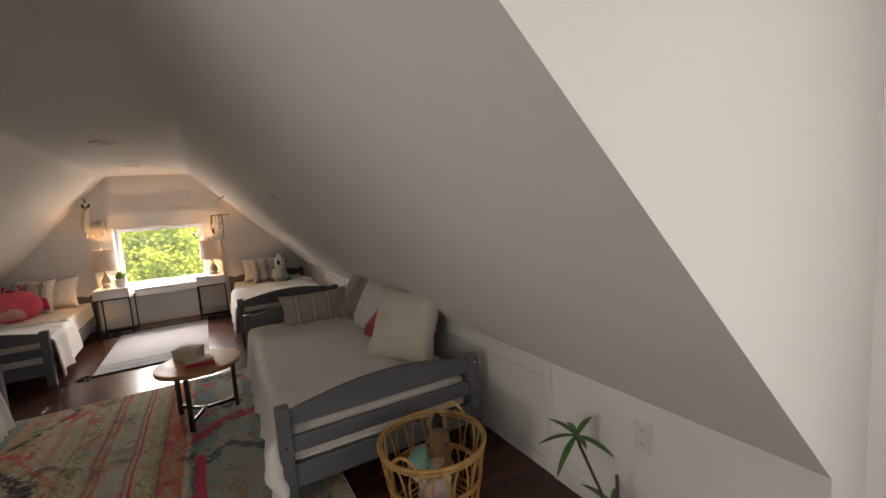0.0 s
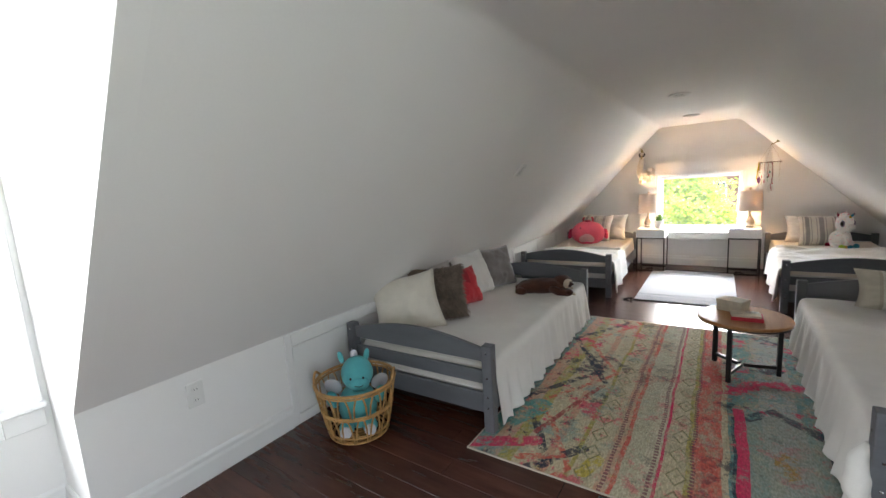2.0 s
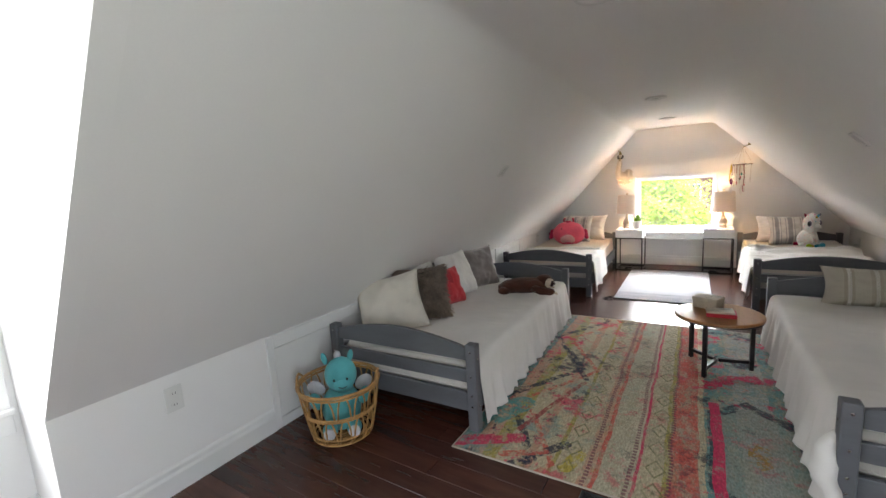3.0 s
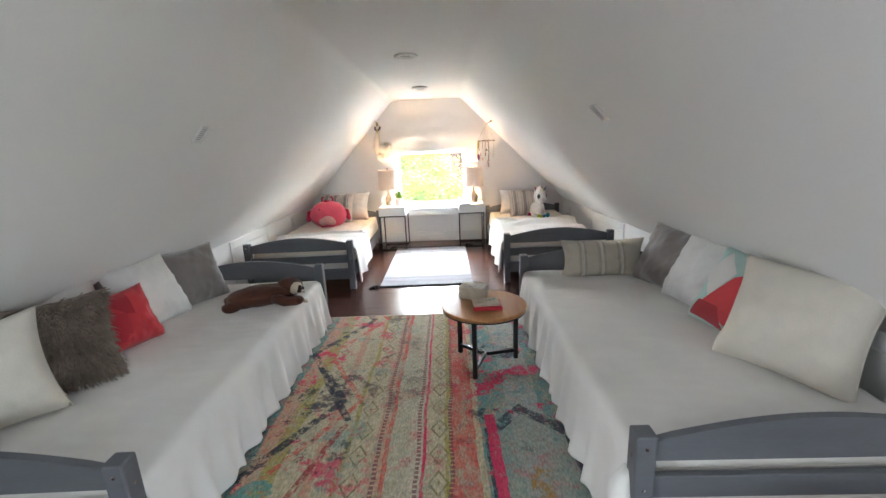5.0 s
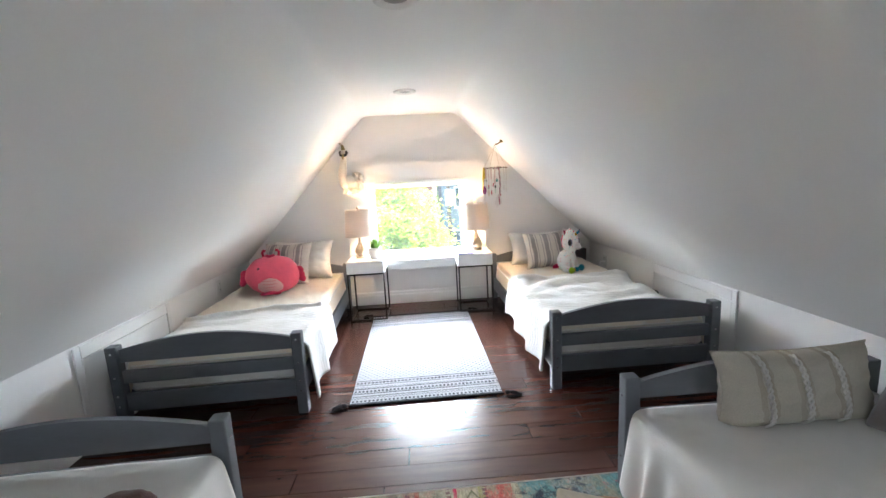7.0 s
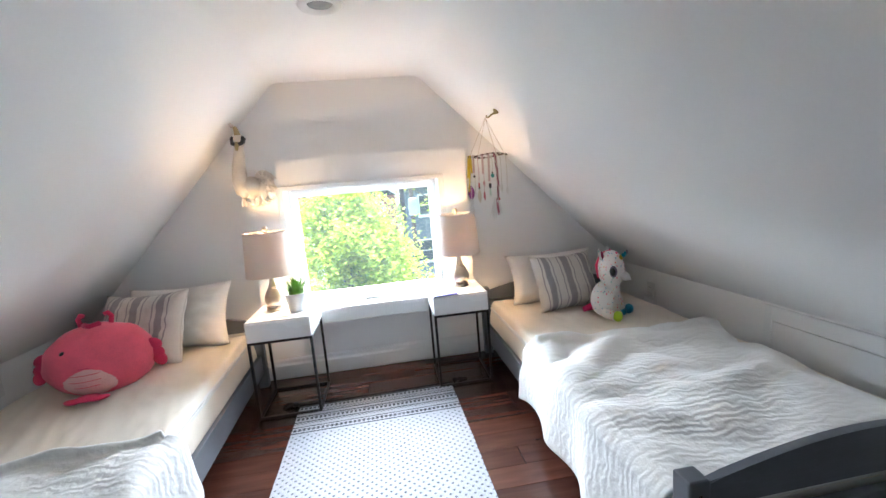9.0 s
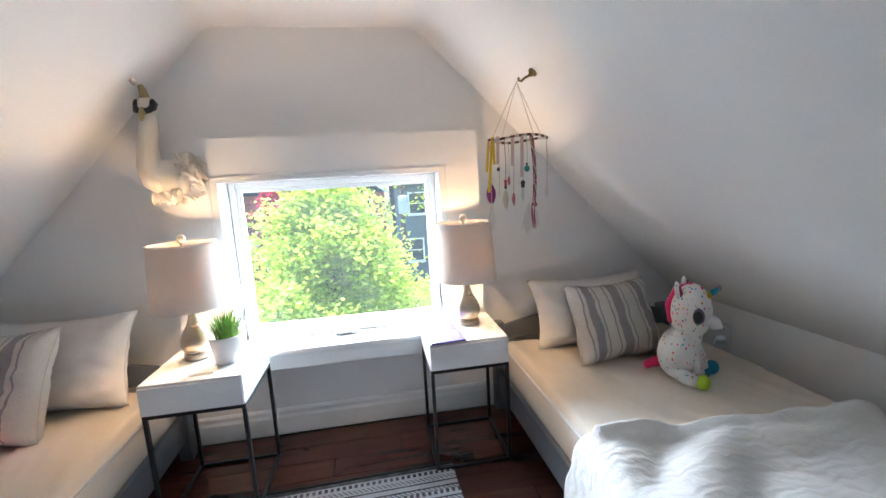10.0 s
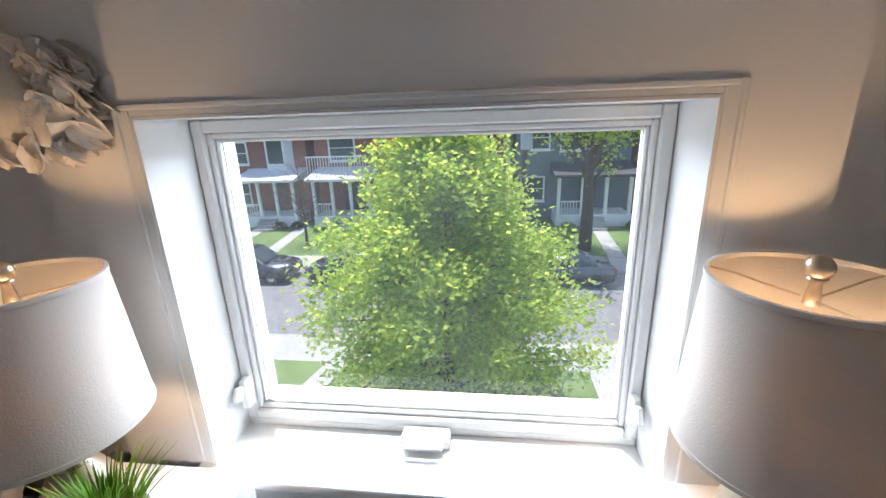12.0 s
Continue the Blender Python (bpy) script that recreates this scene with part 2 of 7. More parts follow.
floor = structure("floor", box(DXL - 0.1, DXR + 0.1, YB - 0.12, Y1 + 0.2, -0.25, -0.014), M["subfloor"], "dark walnut plank floor with a satin finish", "floor")
for side, nm in ((-1, "west"), (1, "east")):
    ys = YC[side] + 0.06
    a0, a1 = knee_x(side, ys), knee_x(side, Y1)
    structure("wall_" + nm, slab8([(a0, ys, -0.014), (a1, Y1, -0.014), (a1, Y1, KZ), (a0, ys, KZ)],
                                  [(a0 + side * 0.1, ys, -0.014), (a1 + side * 0.1, Y1, -0.014), (a1 + side * 0.1, Y1, KZ), (a0 + side * 0.1, ys, KZ)]),
              M["wall"], "low white painted knee wall under the slope", "wall")
    e = Vector((side * 0.11, 0, 0.11))
    spans = [ys + (Y1 - ys) * i / 12 for i in range(13)]
    ceiling_part("ceiling_slope_" + nm, plaster(lambda y: slope_line(side, y), spans, e), "white painted sloping attic ceiling")
    # cheek wall: the triangle between slope and dormer
    dx = DXL if side < 0 else DXR
    bm = prism([(a0, -0.014), (dx, -0.014), (dx, CZ), (fold_x(side, ys), CZ)] + [(a0, KZ)], "y", YC[side], ys)
    structure("wall_cheek_" + nm, bm, M["wall"], "white painted cheek wall of the dormer", "wall")
ceiling_part("ceiling", plaster(lambda y: fold_line(-1, y) + fold_line(1, y)[::-1], [Y0 + (Y1 - Y0) * i / 12 for i in range(13)], Vector((0, 0, 0.12))), "narrow flat white painted attic ceiling with softly rounded folds")
structure("ceiling_rear", box(FR0 + 0.001, DXR, Y0, YC[1] + 0.06, CZ, CZ + 0.12, bm=box(DXL, DXR, YB, Y0, CZ, CZ + 0.12)), M["ceiling"], "flat white painted ceiling over the dormers", "ceiling")
structure("wall_rear", box(DXL - 0.12, DXR + 0.12, YB - 0.12, YB, -0.014, CZ + 0.1), M["wall"], "plain white painted rear wall", "wall")


def wall_with_hole(x0, x1, y0, y1, z0, z1, a0, a1, c0, c1, axis):
    """A wall slab with a rectangular hole; axis x: wall across x."""
    bm = bmesh.new()
    for p0, p1, q0, q1 in ((y0, a0, z0, z1), (a1, y1, z0, z1), (a0, a1, z0, c0), (a0, a1, c1, z1)):
        box(x0, x1, p0, p1, q0, q1, bm=bm)
    bmesh.ops.remove_doubles(bm, verts=bm.verts, dist=0.0005)
    return bm


bm = wall_with_hole(DXL - 0.14, DXL, -0.80, Y0 + 0.06, -0.014, CZ, -0.57, 0.32, 0.55, 1.80, "x")
box(DXL - 0.14, DXL, YB, -0.80, -0.014, CZ, bm=bm)
structure("wall_dormer_west", bm, M["wall"], "white painted dormer wall with a window", "wall")
structure("wall_dormer_east", wall_with_hole(DXR, DXR + 0.14, YB, YC[1] + 0.06, -0.014, CZ, -1.40, -0.50, 0.55, 1.75, "x"), M["wall"], "white painted dormer wall with an opening", "wall")

# gable wall with its window hole
WX0, WX1, WZ0, WZ1 = -0.969, 0.019, 0.487, 1.265
bm = bmesh.new()
sl = (CZ - KZ) / (FL1 - XL1)
sr = (CZ - KZ) / (XR1 - FR1)
T = 0.10
prism([(XL1 - 0.10, -0.014), (WX0, -0.014), (WX0, CZ + T), (FL1 - 0.08, CZ + T), (XL1 - 0.10, KZ + 0.02)], "y", Y1, Y1 + 0.145, bm)
prism([(WX1, -0.014), (XR1 + 0.10, -0.014), (XR1 + 0.10, KZ + 0.02), (FR1 + 0.08, CZ + T), (WX1, CZ + T)], "y", Y1, Y1 + 0.145, bm)
prism([(WX0, -0.014), (WX1, -0.014), (WX1, WZ0 - 0.0225), (WX0, WZ0 - 0.0225)], "y", Y1, Y1 + 0.145, bm)
prism([(WX0, WZ1), (WX1, WZ1), (WX1, CZ + T), (WX0, CZ + T)], "y", Y1, Y1 + 0.145, bm)
structure("wall_gable", bm, M["wall"], "white painted gable end wall with a window", "wall")
# boxed-out surround of the window
YP = 6.640
bm = bmesh.new()
for x0, x1, z0, z1 in ((-1.19, WX0, WZ0, 1.445), (WX1, 0.205, WZ0, 1.445), (WX0, WX1, WZ1, 1.445)):
    box(x0, x1, YP, Y1 - 0.001, z0, z1, 0, 1, bm)
structure("window_surround", bm, M["wall"], "white boxed-out panel round the gable window", "wall panel")

# baseboards: stepped profile along the walls
BASE = [(0, 0), (0.016, 0), (0.016, 0.085), (0.011, 0.10), (0.011, 0.118), (0.004, 0.13), (0, 0.13)]


def baseboard(name, p0, p1, inward):
    own = bmesh.new()
    p0, p1, w = Vector((*p0, 0)), Vector((*p1, 0)), Vector((*inward, 0))
    ra = [own.verts.new(p0 + w * d + Vector((0, 0, z))) for d, z in BASE]
    rb = [own.verts.new(p1 + w * d + Vector((0, 0, z))) for d, z in BASE]
    own.faces.new(ra)
    own.faces.new(rb[::-1])
    for i in range(len(BASE)):
        j = (i + 1) % len(BASE)
        own.faces.new((ra[i], ra[j], rb[j], rb[i]))
    return structure(name, own, M["trim"], "white painted moulded baseboard", "baseboard")


baseboard("baseboard_gable", (XL1, Y1), (XR1, Y1), (0, -1))
baseboard("baseboard_west", (XL0 + 0.001, Y0), (knee_x(-1, 1.36), 1.36), (1, 0))
baseboard("baseboard_east", (XR0 - 0.001, Y0), (knee_x(1, 1.47), 1.47), (-1, 0))
baseboard("baseboard_west_far", (knee_x(-1, 5.30), 5.30), (XL1, Y1), (1, 0))
baseboard("baseboard_east_far", (knee_x(1, 5.62), 5.62), (XR1, Y1), (-1, 0))
baseboard("baseboard_cheek_west", (DXL, Y0), (XL0, Y0), (0, -1))
baseboard("baseboard_cheek_east", (DXR, YC[1]), (XR0, YC[1]), (0, -1))
baseboard("baseboard_dormer_west", (DXL, YB), (DXL, Y0), (1, 0))
baseboard("baseboard_rear", (DXL, YB), (DXR, YB), (0, 1))


def access_door(side, y0, y1, bolt):
    """Flush access panel in a knee wall, in a shallow frame, with a shadow gap round it."""
    yc = (y0 + y1) / 2
    base = knee_x(side, yc)
    ang = math.degrees(math.atan2(knee_x(side, y1) - knee_x(side, y0), y1 - y0))
    th = thing("access_door", "white painted access panel in the knee wall" + (" with a black bolt" if bolt else ""), "access door", pose(base, yc, 0, 0, 0, -ang), "knee wall access doors")
    L, s = (y1 - y0) / 2, -side
    bm = bmesh.new()
    for a, b, c, d in ((-L - 0.04, -L, 0.0, KZ - 0.006), (L, L + 0.04, 0.0, KZ - 0.006), (-L, L, KZ - 0.075, KZ - 0.006), (-L, L, 0.0, 0.06)):
        x = sorted((s * 0.002, s * 0.014))
        box(x[0], x[1], a, b, c, d, 0.003, 1, bm)
    part("frame", bm, M["trim"], th)
    x = sorted((s * 0.001, s * 0.010))
    panel = part("panel", box(x[0], x[1], -L + 0.004, L - 0.004, 0.064, KZ - 0.080, 0.002, 1), M["trim"], th)
    if bolt:
        bm = tube([(s * 0.022, L - 0.06, 0.32), (s * 0.022, L + 0.03, 0.32)], 0.006, 8)
        blob((s * 0.022, L - 0.065, 0.32), (0.014, 0.014, 0.014), 10, bm)
        blob((s * 0.022, L + 0.03, 0.32), (0.014, 0.014, 0.014), 10, bm)
        box(min(s * 0.008, s * 0.018), max(s * 0.008, s * 0.018), L - 0.05, L + 0.02, 0.31, 0.33, 0.002, 1, bm)
        part("bolt", bm, M["dark"], th, "black barrel bolt", True)


access_door(-1, 1.40, 2.45, False)
access_door(1, 1.51, 2.60, False)
access_door(-1, 4.50, 5.24, True)
access_door(1, 4.72, 5.52, True)


def outlet(side, y, z, plug=False):
    x = knee_x(side, y)
    s = -side
    th = thing("wall_outlet", "white double wall outlet" + (" with a white plug in it" if plug else ""), "outlet", pose(x, y, z, 0, 0, 0 if s > 0 else 180), "wall outlets")
    part("plate", box(0.001, 0.008, -0.037, 0.037, -0.058, 0.058, 0.003, 2), M["white_plastic"], th)
    for k in (-0.026, 0.026):
        bm = prism([(0.017 * math.cos(a), k + 0.017 * math.sin(a)) for a in [i * math.pi / 8 for i in range(16)]], "x", 0.0082, 0.011)
        sock = part("socket", bm, M["white_plastic"], th)
        bm = bmesh.new()
        for j in (-0.006, 0.006):
            box(0.0112, 0.0118, j - 0.001, j + 0.001, k - 0.004, k + 0.005, bm=bm)
        part("slot", bm, M["dark"], sock)
    if plug:
        part("plug", lathe([(0.014, 0.0), (0.015, 0.02), (0.008, 0.04)], 12), M["white_plastic"], th).matrix_basis = pose(0.011, 0, -0.02, 0, 90, 0)
        part("cord", tube([(0.05, 0, -0.02), (0.07, 0, -0.06), (0.05, 0.04, -0.2), (0.03, 0.1, -0.33)], 0.004, 6), M["white_plastic"], th, "", True)
    return th


outlet(-1, 0.88, 0.43)
outlet(1, 1.02, 0.41)
outlet(-1, 6.02, 0.455)
outlet(1, 6.38, 0.40, True)

# ---------- the gable window ----------
def ring_frame(x0, x1, z0, z1, w, y0, y1, bev=0.003, bm=None):
    bm = bm or bmesh.new()
    for a, b, c, d in ((x0, x0 + w, z0, z1), (x1 - w, x1, z0, z1), (x0 + w, x1 - w, z1 - w, z1), (x0 + w, x1 - w, z0, z0 + w)):
        box(a, b, y0, y1, c, d, bev, 1, bm)
    return bm


def glass_material():
    m, n, l, b = shader("window_glass")
    n.remove(b)
    out = n["Material Output"]
    tr, gl, mx, fr = n.new("ShaderNodeBsdfTransparent"), n.new("ShaderNodeBsdfGlossy"), n.new("ShaderNodeMixShader"), n.new("ShaderNodeFresnel")
    gl.inputs["Roughness"].default_value = 0.03
    fr.inputs["IOR"].default_value = 1.3
    l.new(fr.outputs[0], mx.inputs[0])
    l.new(tr.outputs[0], mx.inputs[1])
    l.new(gl.outputs[0], mx.inputs[2])
    # a faint whitish haze mixed into the glass to imitate daylight glare
    v = tex_coords(n, l)
    haze, veil = n.new("ShaderNodeBsdfTranslucent"), n.new("ShaderNodeMixShader")
    haze.inputs["Color"].default_value = (0.9, 0.93, 0.95, 1)
    l.new(ramp(n, l, noise_tex(n, l, v, 5, 5, 0.6), [(0.3, (0.004,) * 3), (0.7, (0.009,) * 3)]), veil.inputs[0])
    l.new(mx.outputs[0], veil.inputs[1])
    l.new(haze.outputs[0], veil.inputs[2])
    l.new(veil.outputs[0], out.inputs["Surface"])
    return m


M["glass"] = glass_material()
win = thing("window_1", "white awning window with a crank, closed, in the gable wall", "window", None, "", "structure")
# casing: an outer back band and an inner flat, mitred round the opening
bm = bmesh.new()
for a, b, c, d in ((-0.992, WX0, WZ0 + 0.01, 1.276), (WX1, 0.042, WZ0 + 0.01, 1.276), (WX0, WX1, WZ1, 1.276)):
    box(a, b, YP - 0.004, YP - 0.0005, c, d, 0.0015, 1, bm)
for a, b, c, d in ((-1.003, -0.991, WZ0 + 0.01, 1.287), (0.041, 0.053, WZ0 + 0.01, 1.287), (-0.991, 0.041, 1.275, 1.287)):
    box(a, b, YP - 0.006, YP - 0.0005, c, d, 0.003, 1, bm)
part("casing", bm, M["trim"], win)
bm = bmesh.new()
for a, b, c, d in ((WX0, WX0 + 0.006, WZ0, WZ1), (WX1 - 0.006, WX1, WZ0, WZ1), (WX0 + 0.006, WX1 - 0.006, WZ1 - 0.006, WZ1)):
    box(a + 0.0005, b - 0.0005, YP - 0.004, Y1 + 0.10, c, d - 0.0005, 0, 1, bm)
part("jamb", bm, M["trim"], win)
bm = ring_frame(WX0 + 0.0065, WX1 - 0.0065, WZ0 + 0.020, WZ1 - 0.007, 0.027, 6.772, 6.885, 0.004)
box(WX0 + 0.0065, WX1 - 0.0065, 6.776, 6.885, WZ0 + 0.0005, WZ0 + 0.0195, 0.002, 1, bm)
fr = part("window_frame", bm, M["trim"], win)
ss = part("sash", ring_frame(WX0 + 0.034, WX1 - 0.034, WZ0 + 0.0475, WZ1 - 0.0345, 0.012, 6.782, 6.822, 0.003), M["trim"], win)
part("bead", ring_frame(WX0 + 0.0463, WX1 - 0.0463, WZ0 + 0.0598, WZ1 - 0.0468, 0.008, 6.791, 6.822, 0.003), M["trim"], ss)
pane = part("pane", box(WX0 + 0.0545, WX1 - 0.0545, 6.803, 6.807, WZ0 + 0.068, WZ1 - 0.055), M["glass"], ss, "clear glass pane")
pane.visible_shadow = False
part("window_sill", box(-1.01, 0.06, YP - 0.045, 6.90, WZ0 - 0.022, WZ0, 0.006, 3), M["trim"], win)
bm = box(-0.985, 0.035, YP - 0.028, YP + 0.05, WZ0 - 0.040, WZ0 - 0.0225, 0.005, 2)
box(-0.985, 0.035, YP - 0.016, YP + 0.05, WZ0 - 0.105, WZ0 - 0.0405, 0.004, 2, bm)
box(-0.985, 0.035, YP + 0.051, Y1 - 0.001, WZ0 - 0.105, WZ0 - 0.0225, bm=bm)
part("apron", bm, M["trim"], win)
bm = box(-0.545, -0.425, 6.72, 6.775, WZ0 + 0.001, WZ0 + 0.028, 0.010, 3)
box(-0.535, -0.44, 6.700, 6.725, WZ0 + 0.014, WZ0 + 0.024, 0.004, 2, bm)
part("crank", bm, M["white_plastic"], win, "folded white crank handle")
for x in (WX0 + 0.016, WX1 - 0.034):
    bm = box(x, x + 0.018, 6.745, 6.79, WZ0 + 0.07, WZ0 + 0.15, 0.005, 2)
    join(bm, box(-0.006, 0.006, -0.03, 0.0, -0.025, 0.012, 0.004, 2), pose(x + 0.009, 6.745, WZ0 + 0.125, -25, 0, 0))
    part("lock_lever", bm, M["white_plastic"], win)

# ---------- the dormer window ----------
dw = thing("window_2", "white double-hung dormer window facing a brick wall", "window", None, "", "structure")


def ring_x(y0, y1, z0, z1, w, x0, x1, bm=None):
    bm = bm or bmesh.new()
    for a, b, c, d in ((y0, y0 + w, z0, z1), (y1 - w, y1, z0, z1), (y0 + w, y1 - w, z1 - w, z1), (y0 + w, y1 - w, z0, z0 + w)):
        box(x0, x1, a, b, c, d, 0.003, 1, bm)
    return bm


part("casing", ring_x(-0.70, 0.44, 0.42, 1.90, 0.128, DXL + 0.0005, DXL + 0.018), M["trim"], dw)
part("window_frame", ring_x(-0.569, 0.319, 0.551, 1.799, 0.022, DXL - 0.11, DXL - 0.002), M["trim"], dw)
lo = part("lower_sash", ring_x(-0.546, 0.296, 0.574, 1.165, 0.045, DXL - 0.055, DXL - 0.02), M["trim"], dw)
up = part("upper_sash", ring_x(-0.546, 0.296, 1.125, 1.776, 0.045, DXL - 0.098, DXL - 0.06), M["trim"], dw)
for p, z0, z1, x in ((lo, 0.618, 1.121, -0.038), (up, 1.169, 1.732, -0.08)):
    g = part("pane", box(DXL + x - 0.002, DXL + x + 0.002, -0.502, 0.252, z0, z1), M["glass"], p, "clear glass pane")
    g.visible_shadow = False
part("window_sill", box(DXL + 0.001, DXL + 0.045, -0.72, 0.448, 0.505, 0.53, 0.006, 2), M["trim"], dw)
rod = thing("curtain_rod", "slim white curtain rod on brackets over the dormer window", "curtain rod")
part("rod", tube([(DXL + 0.075, -0.72, 1.80), (DXL + 0.075, 0.39, 1.80)], 0.009, 10), M["white_plastic"], rod, "", True)
for y in (-0.64, 0.35):
    part("bracket", box(DXL + 0.0185, DXL + 0.07, y - 0.008, y + 0.008, 1.78, 1.80, 0.003, 1), M["chrome"], rod)
for y in (-0.73, 0.398):
    part("finial", blob((DXL + 0.075, y, 1.80), (0.016, 0.02, 0.016), 12), M["white_plastic"], rod, "", True)
# ---------- ceiling fittings ----------
for y in (1.69, 4.09, 5.66):
    x = (fold_x(-1, y) + fold_x(1, y)) / 2 - 0.02
    th = thing("recessed_light", "round white recessed ceiling light, switched off", "ceiling light", pose(x, y, CZ, 180, 0, 0), "ceiling lights")
    part("trim_ring", lathe([(0.048, 0.001), (0.080, 0.001), (0.086, 0.006), (0.080, 0.014), (0.060, 0.016), (0.048, 0.004)], 36, cap=False), M["white_plastic"], th, "", True)
    part("lens", lathe([(0.049, 0.0012), (0.047, 0.004), (0.02, 0.003), (0.001, 0.003)], 32), plain("frosted_lens", (0.30, 0.30, 0.29), 0.35, vary=0.03), th, "grey frosted lens", True)


def slope_vent(side, y, z):
    p = slope_at(side, y, z)
    d = (slope_at(side, y, 1.6) - slope_at(side, y, 1.0)).normalized()
    n = Vector((0, 1, 0)).cross(d)
    if n.x * side > 0:
        n = -n
    m = Matrix((( *Vector((0, 1, 0)), 0), (*d, 0), (*n, 0), (0, 0, 0, 1))).transposed()
    m.translation = p
    m = m @ Matrix.Diagonal((0.66, 0.74, 0.9, 1))
    th = thing("air_vent", "small white air vent on the sloping ceiling", "vent", m, "slope vents")
    part("frame", ring_frame(-0.055, 0.055, -0.07, 0.07, 0.012, -0.014, -0.0005), M["white_plastic"], th).matrix_basis = pose(0, 0, 0, -90, 0, 0)
    part("backing", box(-0.044, 0.044, -0.059, 0.059, 0.0006, 0.002), plain("vent_grey", (0.45, 0.45, 0.44), 0.8), th)
    for i in range(7):
        bm = box(-0.043, 0.043, -0.0085, 0.0085, -0.001, 0.001)
        part("slat", bm, M["white_plastic"], th).matrix_basis = pose(0, -0.048 + i * 0.016, 0.008, 22, 0, 0)


slope_vent(-1, 2.99, 1.392)
slope_vent(1, 3.03, 1.412)

th = thing("floor_register", "black metal floor register set in the planks", "vent", pose(-0.36, 1.615, 0.001))
part("frame", ring_frame(-0.155, 0.155, -0.065, 0.065, 0.014, 0.0, 0.006), M["black_steel"], th).matrix_basis = pose(0, 0, 0.006, -90, 0, 0)
part("tray", box(-0.141, 0.141, -0.051, 0.051, 0.0, 0.0012), M["dark"], th)
for i in range(9):
    part("slat", box(-0.139, 0.139, -0.002, 0.002, 0.0013, 0.005), M["black_steel"], th).matrix_basis = pose(0, -0.044 + i * 0.011, 0)

# ---------- beds ----------
BW, BL, PH = 1.02, 2.02, 0.478


def arch_board(x0, x1, z0, z1, rise, y0, y1):
    own = bmesh.new()
    n = 16
    low = [(x0, z0), (x1, z0)]
    top = [(x1 + (x0 - x1) * i / n, z1 + rise * math.sin(math.pi * i / n)) for i in range(n + 1)]
    prism(low + top, "y", y0, y1, own)
    bmesh.ops.bevel(own, geom=[e for e in own.edges if abs(e.verts[0].co.y - e.verts[1].co.y) < 1e-6], offset=0.004, segments=2, affect="EDGES")
    return own


bolt_bm = lathe([(0.006, 0), (0.006, 0.0015), (0.003, 0.002)], 8)
BOLT = bpy.data.meshes.new("bolt")
bolt_bm.to_mesh(BOLT)
bolt_bm.free()
BOLT.materials.append(M["chrome"])


def bolt_at(post, m):
    o = new("bolt", BOLT)
    o.parent = post
    o.matrix_basis = m


def make_bed(m, label):
    bed = thing("single_bed", label, "bed", m, "grey single beds")
    h, l = BW / 2, BL / 2
    for sx in (-1, 1):
        for sy in (-1, 1):
            x, y = sx * (h - 0.029), sy * (l - 0.029)
            post = part("post", box(x - 0.029, x + 0.029, y - 0.029, y + 0.029, 0, PH, 0.006, 2), M["grey_paint"], bed)
            for z in (0.14, 0.20, 0.305, 0.44):
                bolt_at(post, pose(x, y + sy * 0.0288, z, -90 * sy, 0, 0))
            for z in (0.14, 0.40):
                bolt_at(post, pose(x + sx * 0.0288, y, z, 0, 90 * sx, 0))
    for sy in (-1, 1):
        y = sy * (l - 0.029)
        a = h - 0.0585
        part("top_rail", arch_board(-a, a, 0.385, 0.455, 0.062, y - 0.012, y + 0.012), M["grey_paint"], bed, "arched grey top rail")
        part("middle_rail", box(-a, a, y - 0.012, y + 0.012, 0.262, 0.335, 0.004), M["grey_paint"], bed)
        part("lower_rail", box(-a, a, y - 0.012, y + 0.012, 0.10, 0.205, 0.004), M["grey_paint"], bed)
    for sx in (-1, 1):
        x = sx * (h - 0.029)
        part("side_rail", box(x - 0.012, x + 0.012, -l + 0.0585, l - 0.0585, 0.10, 0.225, 0.004), M["grey_paint"], bed)
    for i in range(10):
        y = -0.86 + i * 0.19
        part("slat", box(-h + 0.042, h - 0.042, y - 0.03, y + 0.03, 0.175, 0.19, 0.002, 1), plain("bed_slat_pine", (0.42, 0.30, 0.18), 0.6) if "bed_slat_pine" not in bpy.data.materials else bpy.data.materials["bed_slat_pine"], bed)
    return bed


def wavy(x, y, z, s):
    return noise.noise(Vector((x * s, y * s, z * s)))


def make_mattress(m, label, top):
    th = thing("mattress", label, "mattress", m, "mattresses")
    bm = box(-BW / 2 + 0.05, BW / 2 - 0.05, -BL / 2 + 0.062, BL / 2 - 0.062, 0.172, top, 0.045, 4)
    body = part("body", bm, M["mattress"], th, "", True)
    bm = bmesh.new()
    for z in (0.205, top - 0.033):
        hx, hy = BW / 2 - 0.049, BL / 2 - 0.061
        pts = [(sx * (hx - 0.03), sy * hy, z) for sx, sy in ((-1, -1), (1, -1))] + [(hx, -hy + 0.03, z), (hx, hy - 0.03, z)] + [(hx - 0.03, hy, z), (-hx + 0.03, hy, z), (-hx, hy - 0.03, z), (-hx, -hy + 0.03, z)]
        tube(pts, 0.005, 6, bm, True)
    part("piping", bm, M["mattress"], body, "", True)
    return th


